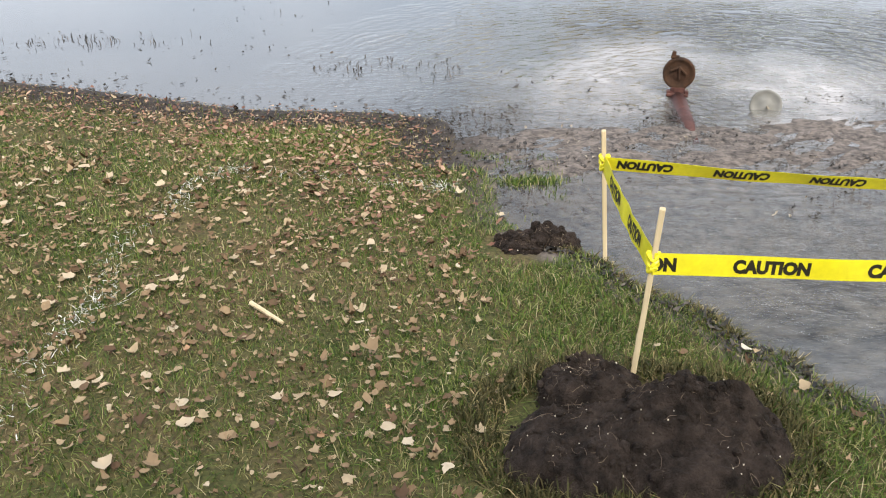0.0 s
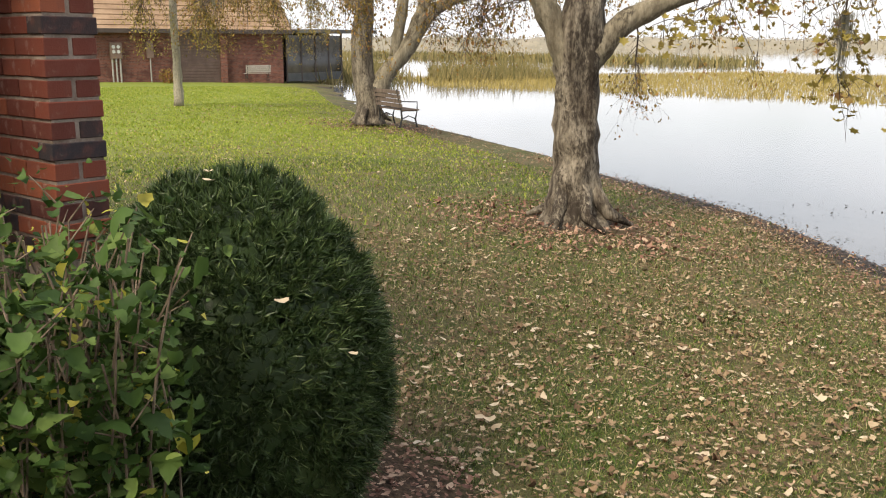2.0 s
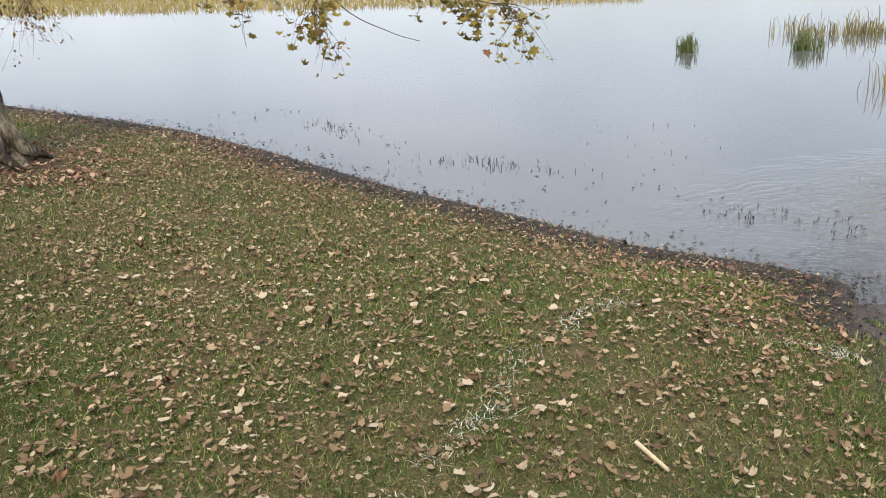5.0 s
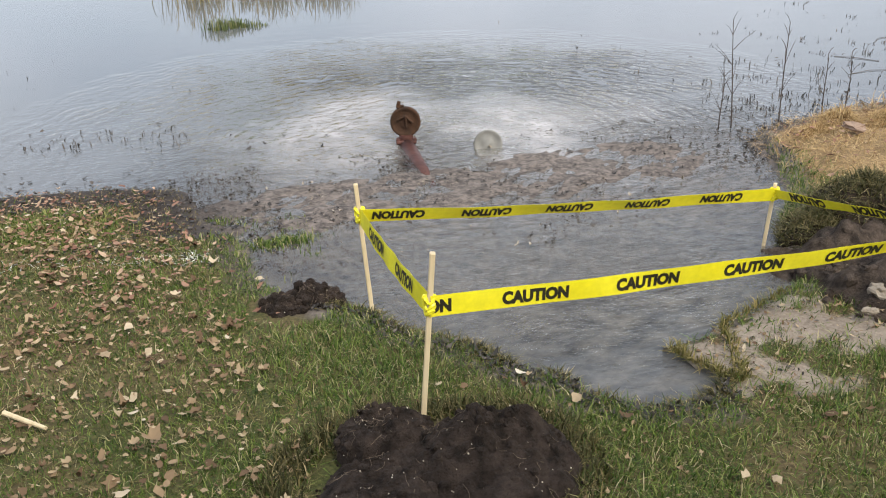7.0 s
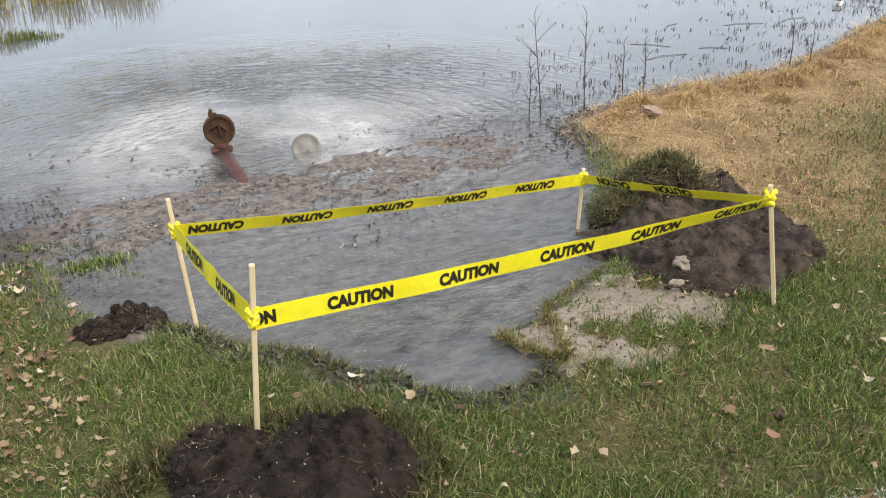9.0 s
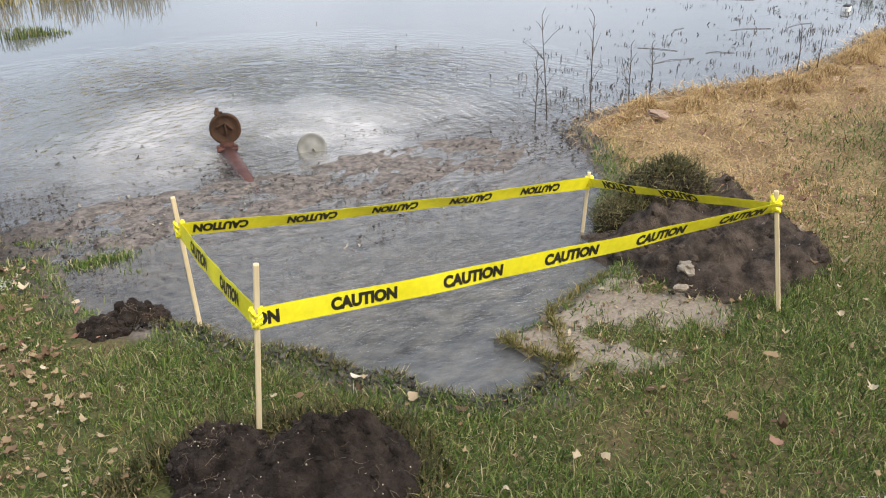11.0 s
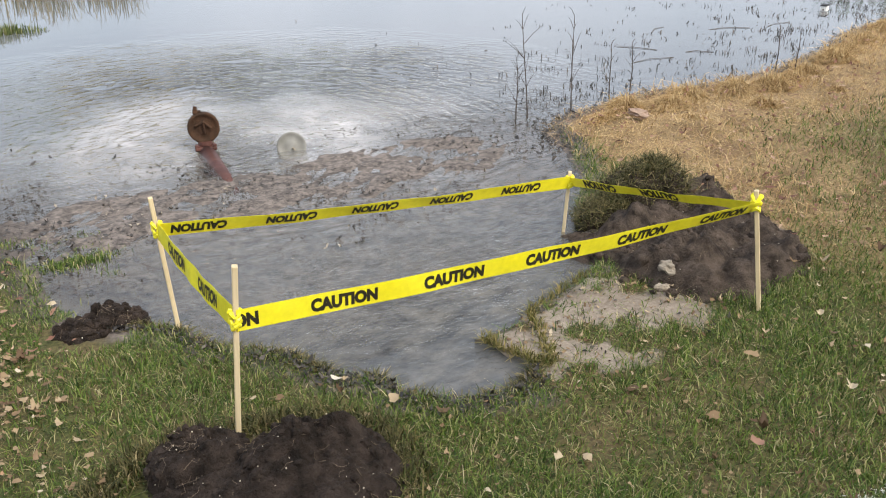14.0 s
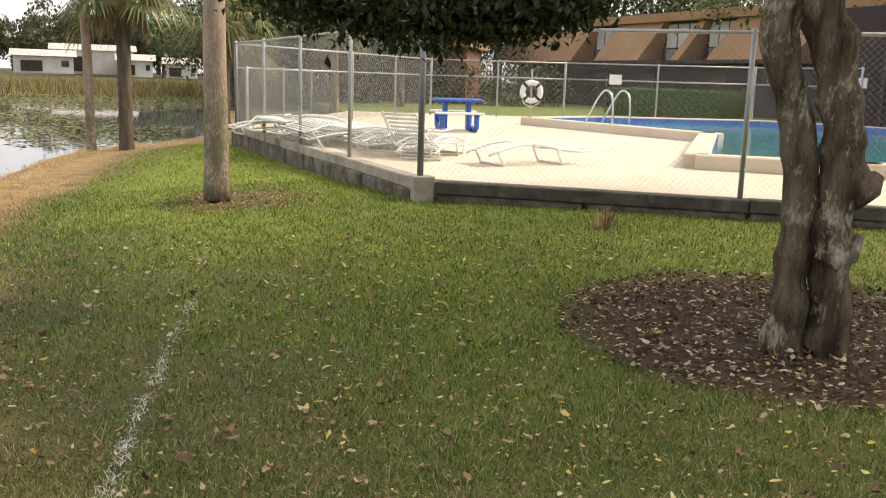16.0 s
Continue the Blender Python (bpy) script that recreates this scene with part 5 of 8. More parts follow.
def sod(at, r, h):
    """A turned sod: earth with a shaggy mat of grass and roots."""
    o = thing("turned_sod", "turned-over sod with shaggy grass and roots", "sod", at)
    g = Geo()
    n, m = 32, 14
    V = []
    for i in range(m + 1):
        b = math.pi * 0.55 * i / m
        for j in range(n):
            a = math.tau * j / n
            q = Vector((r * math.sin(b) * math.cos(a), r * 0.8 * math.sin(b) * math.sin(a), h * math.cos(b)))
            V.append(q * (1 + 0.25 * noise.noise(q * 7) + 0.1 * noise.noise(q * 22)))
    g.add(V, [(i * n + j, i * n + (j + 1) % n, (i + 1) * n + (j + 1) % n, (i + 1) * n + j) for i in range(m) for j in range(n)])
    g.ob("earth", M["soil"], o, smooth=True)
    pick = rng.integers(0, len(V), 3200)
    P = np.array([tuple(v) for v in V])[pick] + rng.normal(0, 0.015, (3200, 3))
    P = P[P[:, 2] > 0.02]
    hair = blades("sod_grass", P[:, 0], P[:, 1], P[:, 2], 0.09, 0.005, 1.5, M["sodgrass"], 0.3, False, 0.5)
    hair.parent = o
    tagged(hair, kind="stuff")
    hair2 = blades("root_mat", P[::3, 0], P[::3, 1], P[::3, 2], 0.08, 0.004, 1.6, M["thatch"], 0.3, False, 0.4)
    hair2.parent = o
    tagged(hair2, kind="stuff")
    return o


sod((3.10, 3.22, 0.03), 0.26, 0.21)
sod((2.84, 3.18, -0.02), 0.19, 0.13)


def rock(name, label, at, s, mat, seed):
    bm = bmesh.new()
    bmesh.ops.create_icosphere(bm, subdivisions=3, radius=1)
    for v in bm.verts:
        c = v.co.copy()
        v.co = Vector((c.x * s[0], c.y * s[1], c.z * s[2])) * (1 + 0.55 * noise.noise(c * 1.5 + Vector((seed, 0, 0))) + 0.22 * noise.noise(c * 3.5) + 0.08 * noise.noise(c * 9))
    g = Geo()
    bm.verts.ensure_lookup_table()
    g.add([v.co for v in bm.verts], [[v.index for v in f.verts] for f in bm.faces])
    bm.free()
    o = g.ob(name, mat, None, label)
    o.matrix_basis = pose(*at, 0, 0, seed * 40)
    return tagged(o, label, "stone")


rock("pale_stone", "pale crumbly lump of sandy stone on the bank", (2.53, 2.49, 0.105), (0.045, 0.035, 0.03), M["rock"], 2)
rock("pale_stone", "small pale stone among dug soil", (2.42, 2.40, 0.085), (0.03, 0.02, 0.012), M["rock"], 4)
rock("pale_stone", "flat pale stone among dug soil", (2.60, 2.44, 0.10), (0.022, 0.02, 0.015), M["rock"], 5)
rock("pinkish_stone", "pinkish flat stone on the dry bank", (4.05, 4.33, 0.10), (0.075, 0.05, 0.025), M["pinkrock"], 7)


def lone_leaf(at, size, mat, label, rz=0):
    q = np.zeros(1)
    o = leaves("fallen_leaf", q, q, q, size, mat, BROAD, 0.1, 0.35, 0.22)
    fit = size / max(o.dimensions.x, o.dimensions.y)
    o.matrix_basis = pose(*at, 0, 0, rz) @ Matrix.Diagonal((fit, fit, fit, 1))
    return tagged(o, label, "leaf")


lone_leaf((0.96, 2.43, 0.125), 0.042, M["whiteleaf"], "whitish dead leaf on dark soil by the spring")
lone_leaf((1.78, 1.36, 0.21), 0.045, M["redlitter"], "orange-brown dead leaf on green grass")
lone_leaf((2.20, 1.75, 0.17), 0.055, M["litter"], "curled tan leaf on green grass", 40)
lone_leaf((-0.24, 2.44, 0.16), 0.075, M["litter"], "pale tan leaf lying on the lawn", 80)
r2 = random.Random(31)
for i in range(70):
    lx, ly = r2.uniform(-4.2, 0.3), r2.uniform(1.3, 4.4)
    lone_leaf((lx, ly, float(height(lx, ly)) + 0.028), r2.uniform(0.042, 0.066), M["paleleaf"], "large pale tan dead leaf lying flat on the lawn", r2.uniform(0, 360))


def stick(pts, r, label, mat, name="stick"):
    p0 = Vector(pts[0])
    o = Geo().tube([Vector(p) - p0 for p in pts], [r * (1 - 0.4 * i / len(pts)) for i in range(len(pts))], 7, 0.3).ob(name, mat)
    o.matrix_basis = Matrix.Translation(p0)
    return tagged(o, label, "stick")


stick([(-0.69, 2.82, 0.125), (-0.62, 2.745, 0.125), (-0.555, 2.675, 0.125)], 0.009, "short pale broken stick on the lawn", M["stake"])
for a, b in (((5.26, 5.74), (5.71, 5.70)), ((6.88, 6.40), (7.26, 6.24)), ((7.44, 6.18), (7.81, 6.21)), ((5.95, 5.8), (6.15, 5.66)), ((8.11, 7.8), (8.39, 7.5)), ((6.3, 6.6), (6.6, 6.75)), ((5.6, 6.3), (5.8, 6.0)), ((6.9, 8.3), (7.3, 8.7)), ((8.4, 7.3), (9.0, 7.6)), ((8.0, 9.4), (9.0, 9.1)), ((9.6, 8.4), (10.6, 8.3)), ((10.4, 9.6), (10.9, 10.2))):
    stick([(a[0], a[1], 0.001), ((a[0] + b[0]) / 2, (a[1] + b[1]) / 2 + 0.05, 0.006), (b[0], b[1], 0.003)], 0.003, "dark dead stem floating on the water", M["darktwig"], "floating_stick")


def floating_box(at):
    o = thing("floating_box", "small white box with a dark lid floating off the bank", "box", at, rz=25)
    Geo().box((0, 0, 0.02), (0.11, 0.07, 0.06), None, 0.008).ob("body", M["white"], o)
    Geo().box((0, 0, 0.056), (0.115, 0.075, 0.012), None, 0.004).ob("lid", M["iron"], o)
    return o


floating_box((8.68, 6.47, 0.0))


def sapling(at, h, seed):
    r2 = random.Random(seed)
    o = thing("bare_sapling", "thin leafless sapling standing in the shallows", "sapling", at, "saplings in the shallows")
    g = Geo()
    lean = Vector((r2.uniform(-0.08, 0.02), r2.uniform(-0.04, 0.04), 1))
    pts = [lean * (h * t) + Vector((0.006 * math.sin(t * 5 + seed), 0.005 * math.cos(t * 5), 0)) for t in np.linspace(-0.08, 1, 9)]
    g.tube(pts, [0.0052 * (1 - 0.6 * i / 8) for i in range(9)], 6, 0.2)
    g.ob("stem", M["darktwig"], o)
    for i in range(3, 9):
        for _ in range(1 + i % 2):
            w = r2.uniform(0, math.tau)
            l = h * r2.uniform(0.14, 0.42) * (1.25 - i / 10)
            d = Vector((math.cos(w), math.sin(w), r2.uniform(0.9, 1.9))).normalized() * l
            b = Geo()
            b.tube([pts[i], pts[i] + d * 0.5 + Vector((0, 0, 0.01)), pts[i] + d], [0.0026, 0.0018, 0.001], 4)
            b.ob("twig", M["darktwig"], o)
    return o


sapling((3.58, 4.92, -0.02), 0.72, 1)
sapling((3.50, 4.93, -0.02), 0.42, 4)
sapling((3.91, 4.86, 0.0), 0.66, 2)
sapling((4.30, 4.9, 0.0), 0.42, 3)
sapling((4.66, 5.08, 0.0), 0.36, 6)
sapling((5.96, 4.82, 0.02), 0.36, 7)
sapling((6.05, 4.70, 0.02), 0.3, 9)


# ---- reeds and water plants ----
def reed_clump(n, cx, cy, rx, ry, h, w, mat, label, name="reed_clump", lean=0.5):
    lobes = max(3, int(rx * 9))
    c = rng.uniform(-1, 1, (lobes, 2)) * np.array([rx, ry])
    k2 = rng.integers(0, lobes, n)
    tall = rng.uniform(0.45, 1.15, lobes)[k2]
    p = c[k2] + rng.normal(0, 1, (n, 2)) * np.array([rx * 0.16, ry * 0.3])
    o = blades(name, p[:, 0], p[:, 1], np.full(n, -0.03), h * tall, w, lean, mat)
    o.matrix_basis = Matrix.Translation((cx, cy, 0))
    return stuff(o, label, "reeds")


reed_clump(700, 1.75, 12.75, 1.15, 0.4, 0.42, 0.011, M["reed"], "clump of dry yellow reeds standing in the lake")
reed_clump(330, 1.05, 10.15, 0.5, 0.16, 0.15, 0.010, M["sedge"], "low green sedge clump in the lake")
reed_clump(220, -2.0, 16.6, 0.4, 0.3, 0.35, 0.014, M["sedge"], "small green reed clump in the lake")
reed_clump(260, -0.25, 17.0, 0.45, 0.3, 0.40, 0.014, M["sedge"], "small green reed clump far out in the lake")
reed_clump(420, 0.4, 20, 1.5, 0.5, 0.45, 0.018, M["reed"], "row of dry reeds far out in the lake")
reed_clump(420, 4.2, 19, 2.2, 0.5, 0.40, 0.018, M["reed"], "row of dry reeds far out in the lake")
reed_clump(420, 7.5, 19, 2.5, 0.5, 0.35, 0.018, M["sedge"], "green reeds far out in the lake")
reed_clump(300, 5.4, 13.6, 0.7, 0.25, 0.16, 0.012, M["sedge"], "low green sedge in the lake")
reed_clump(260, 10.0, 16.5, 1.0, 0.3, 0.18, 0.014, M["sedge"], "low green sedge in the lake")
reed_clump(200, 12.5, 15.5, 0.5, 0.25, 0.2, 0.014, M["reed"], "low dry sedge in the lake")
x, y = scatter(300, -6, 2.2, 6.2, 9.6, lambda x, y: (inland(x, y) < -0.5) & patchy(x, y, 0.5, 1.1, 4))
w = rng.uniform(-6.3, 0.2, 1500)
x2, y2 = w, np.interp(w, SHORE[:19, 0], SHORE[:19, 1]) + 1.15 + 0.18 * np.sin(w * 2.1) + rng.normal(0, 0.13, 1500)
ok = patchy(x2, y2, 0.35, 1.7, 2)
x, y = np.concatenate([x, x2[ok]]), np.concatenate([y, y2[ok]])
stuff(blades("water_sprigs", x, y, np.full(len(x), -0.01), 0.055, 0.008, 1.5, M["debris"]), "dark sprigs standing out of the water", "water plants")
x, y = scatter(1300, 3.6, 10.5, 5.0, 10, lambda x, y: (inland(x, y) < -0.15) & (rng.uniform(0, 1, len(x)) < 0.05 + 0.6 * np.exp(inland(x, y) / 0.8)) & patchy(x, y, 0.1, 1.4, 6))
w = rng.uniform(3.8, 10.5, 240)
c2 = np.interp(w, SHORE[-26:-10, 0], SHORE[-26:-10, 1]) + 0.2 + rng.exponential(0.75, 240)
k8 = rng.integers(5, 14, 240)
x, y = np.concatenate([x, np.repeat(w, k8) + rng.normal(0, 0.05, k8.sum())]), np.concatenate([y, np.repeat(c2, k8) + rng.normal(0, 0.04, k8.sum())])
stuff(blades("water_sprigs_east", x, y, np.full(len(x), -0.02), 0.06, 0.009, 1.4, M["debris"]), "dark sprigs standing out of the water", "water plants")


# ---- white marking on the lawn ----
def line_marking(name, pts, n, w, label):
    c = spline(pts, 30)
    i = rng.integers(0, len(c), n)
    i = i[np.sin(i * 0.35) + np.sin(i * 0.83 + 1) + rng.uniform(-1, 1, n) > -0.7]
    n = len(i)
    off = rng.normal(0, w, (n, 2))
    x, y = c[i, 0] + off[:, 0], c[i, 1] + off[:, 1]
    z = height(x, y)
    o = blades(name, x, y, z + 0.004, 0.042, 0.0036, 1.7, M["paint"], 0.3, False, 0.5)
    return tagged(o, label, "paint", kind="stuff")


line_marking("white_line", [(6.6, 1.53), (5.4, 1.34), (4.44, 1.21), (3.8, 1.11), (3.23, 1.01), (2.84, 0.99), (2.4, 1.0), (2.0, 1.1), (1.6, 1.2)], 3000, 0.022, "white paint line sprayed on the grass")
line_marking("faint_white_line", [(-1.3, 2.0), (-1.31, 2.6), (-1.24, 2.9), (-1.31, 3.29), (-1.2, 3.72), (-1.17, 4.0), (-1.0, 4.16), (-0.7, 4.15), (-0.14, 4.07), (0.1, 4.0)], 1050, 0.036, "faint white paint line on the leafy lawn")


# ---- brick wall end beside the hedge ----
def brick_wall():
    ex, ey = Vector((-0.958, -0.287, 0)), Vector((-0.287, 0.958, 0))
    corner = Vector((-3.446, 0.331, 0.17))
    core = Geo()
    rot = Matrix(((ex.x, ey.x, 0), (ex.y, ey.y, 0), (0, 0, 1)))
    L, W, H = 2.6, 0.19, 2.9
    core.box(corner + ex * (L / 2) + ey * (W / 2) + Vector((0, 0, H / 2)), (L - 0.016, W - 0.016, H), rot)
    wall = core.ob("wall_west", M["mortar"])
    tagged(wall, "dark red brick wall end with pale mortar joints", "wall", kind="structure")
    bw, bh, bd, j = 0.19, 0.0565, 0.09, 0.011
    meshes = {}

    def brick(p, s, key):
        if key not in meshes:
            bm = bmesh.new()
            bmesh.ops.create_cube(bm, size=1)
            bmesh.ops.scale(bm, vec=s, verts=bm.verts)
            bmesh.ops.bevel(bm, geom=bm.edges[:], offset=0.003, segments=1, affect="EDGES")
            me = bpy.data.meshes.new("brick")
            bm.to_mesh(me)
            bm.free()
            me.materials.append(M["brick"])
            meshes[key] = me
        o = new("brick", meshes[key])
        o.parent = wall
        o.matrix_basis = Matrix.Translation(p) @ rot.to_4x4() @ pose(0, 0, 0, random.uniform(-0.5, 0.5), random.uniform(-0.5, 0.5), random.uniform(-0.5, 0.5))

    for c in range(14, 42):
        z = 0.17 + c * 0.0677 + bh / 2
        if c % 2:
            brick(corner + ex * 0.048 + ey * (W / 2) + Vector((0, 0, z - 0.17)), (0.094, W + 0.004, bh), "end")
            start = 0.106
        else:
            for q in (0.045, W - 0.045):
                brick(corner + ex * 0.10 + ey * q + Vector((0, 0, z - 0.17)), (bw, 0.086, bh), "side")
            start = 0.203
        s = start
        while s + bw < 1.6:
            brick(corner + ex * (s + bw / 2) + ey * 0.046 + Vector((0, 0, z - 0.17)), (bw, bd, bh), "long")
            s += bw + j
    return wall


brick_wall()

# unseen boxes added behind the path to shade the brick front and near lawn
g = Geo()
g.box((-5.8, -1.15, 1.3), (5.5, 0.25, 2.6))
g.box((1.1, -2.9, 2.4), (2.8, 0.25, 4.8))
o = g.ob("wall_south", M["farbrick"])
tagged(o, "unseen brick-coloured boxes added to shade the lawn and the brick wall", "wall", kind="structure")
# overhead slab, out of view, added to keep sun off the brick front
g = Geo()
g.box((-5.9, -0.6, 2.66), (5.2, 1.44, 0.12))
g.box((-5.9, 0.14, 2.62), (5.2, 0.04, 0.22))
tagged(g.ob("eave", M["frame"]), "unseen dark slab added overhead to shade the brick wall's front", "eave", kind="structure")


# ---- clipped bush ----
def round_bush():
    o = thing("clipped_round_bush", "dark green needle-leaved bush clipped round, dead leaves on it", "bush", (-2.99, 0.75, 0.17))
    rx, ry, rz, cz = 0.515, 0.515, 0.68, 0.62
    g = Geo()
    n, m = 36, 24
    V = []
    for i in range(m + 1):
        b = math.pi * i / m
        for j in range(n):
            a = math.tau * j / n
            q = Vector((math.sin(b) * math.cos(a), math.sin(b) * math.sin(a), math.cos(b)))
            V.append(Vector((q.x * rx, q.y * ry, cz + q.z * rz)) * 0.90)
    g.add(V, [(i * n + j, i * n + (j + 1) % n, (i + 1) * n + (j + 1) % n, (i + 1) * n + j) for i in range(m) for j in range(n)])
    g.ob("inner_mass", M["yew"], o)
    N = 10500
    u = rng.normal(0, 1, (N, 3))
    u /= np.linalg.norm(u, axis=1)[:, None]
    sq = 1 + 0.035 * np.sin(u[:, 0] * 9) * np.sin(u[:, 1] * 8 + u[:, 2] * 7) + 0.02 * np.sin(u[:, 0] * 23 + u[:, 2] * 19)
    base = np.stack([u[:, 0] * rx, u[:, 1] * ry, u[:, 2] * rz], -1) * (0.95 * sq * rng.uniform(0.92, 1.02, N))[:, None]
    base[:, 2] += cz
    # whorls of short needles at the shoot tips
    k9 = 11
    dirs = u[:, None, :] * 0.8 + rng.normal(0, 0.55, (N, k9, 3)) + np.array([0, 0, 0.2])
    dirs /= np.linalg.norm(dirs, axis=2)[..., None]
    ln = rng.uniform(0.03, 0.062, (N, k9, 1))
    side = np.cross(dirs, rng.normal(0, 1, (N, k9, 3)))
    side /= np.linalg.norm(side, axis=2)[..., None]
    b0 = np.broadcast_to(base[:, None, :], dirs.shape) - dirs * 0.006
    P = np.stack([b0 + side * 0.0036, b0 + dirs * ln, b0 - side * 0.0036], 2).reshape(-1, 3)
    np_mesh("needle_leaves", P, np.arange(len(P)).reshape(-1, 3), M["yew"], o)
    return o


round_bush()
for p, s in (((-2.73, 0.60, 1.465), 0.05), ((-2.535, 0.72, 1.14), 0.045), ((-2.85, 0.64, 1.47), 0.03), ((-2.50, 0.92, 0.96), 0.03)):
    lone_leaf(p, s, M["paleleaf"], "pale dead leaf caught on the clipped bush", p[0] * 100)


def broad_hedge():
    o = thing("broadleaf_hedge", "pruned broad-leaved hedge with bare stems and green leaves", "hedge", (-2.36, -0.08, 0.17))
    st, lf_x = Geo(), []
    r2 = random.Random(4)
    tips = []
    for i in range(190):
        bx, by = r2.uniform(-0.45, 0.30), r2.uniform(-0.85, 0.42)
        h = r2.uniform(0.95, 1.28) - 0.25 * max(0, by - 0.1) - 0.12 * max(0, bx)
        lx, ly = min(r2.uniform(-0.28, 0.28), 0.2 - bx), r2.uniform(-0.28, 0.2)
        pts = [Vector((bx + lx * t + 0.02 * math.sin(t * 9 + i), by + ly * t + 0.02 * math.cos(t * 8 + i), h * t)) for t in np.linspace(0, 1, 7)]
        st.tube(pts, [0.0045 * (1 - 0.45 * t) for t in np.linspace(0, 1, 7)], 5, 0.2)
        for _ in range(5):
            k2 = r2.randint(2, 6)
            w = r2.uniform(0, math.tau)
            d = Vector((math.cos(w), math.sin(w), r2.uniform(0.3, 1.4))).normalized() * r2.uniform(0.05, 0.15)
            st.tube([pts[k2], pts[k2] + d * 0.6, pts[k2] + d], [0.0026, 0.002, 0.0012], 4)
            tips.append(pts[k2] + d)
            tips.append(pts[k2] + d * 0.6)
        tips.extend(pts[2:6])
    for i in range(150):
        bx, by, h = r2.uniform(-0.5, 0.1), r2.uniform(-0.8, 0.35), r2.uniform(1.12, 1.3)
        st.tube([(bx, by, h - 0.4), (bx + r2.uniform(-0.14, 0.14), by + r2.uniform(-0.14, 0.14), h - r2.uniform(0, 0.12))], [0.0034, 0.0026], 5)
    tagged(st.ob("stem_tangle", M["hedgestem"], o), kind="stuff")
    tp = np.array([tuple(t) for t in tips])
    tp = tp[(rng.uniform(0, 1, len(tp)) < np.where(tp[:, 2] > 1.18, 0.45, 0.95))]
    tp = np.repeat(tp, 7, 0) + rng.normal(0, 0.045, (len(tp) * 7, 3))
    # broad at the stalk, toothed, drawn to a tip
    hib = np.array([(0, -0.46), (0.30, -0.40), (0.40, -0.20), (0.33, -0.12), (0.36, 0.06), (0.24, 0.12), (0.20, 0.30), (0, 0.58), (-0.20, 0.30), (-0.24, 0.12), (-0.36, 0.06), (-0.33, -0.12), (-0.40, -0.20), (-0.30, -0.40)])
    keep = rng.uniform(0, 1, len(tp)) < 0.62
    for name, q, sz in (("leaves", keep, 0.052), ("small_leaves", ~keep, 0.028)):
        lv = leaves(name, tp[q, 0], tp[q, 1], tp[q, 2], sz, M["hibiscus"], hib, 0.75, 0.4, ragged=0.1)
        lv.parent = o
    return o


broad_hedge()


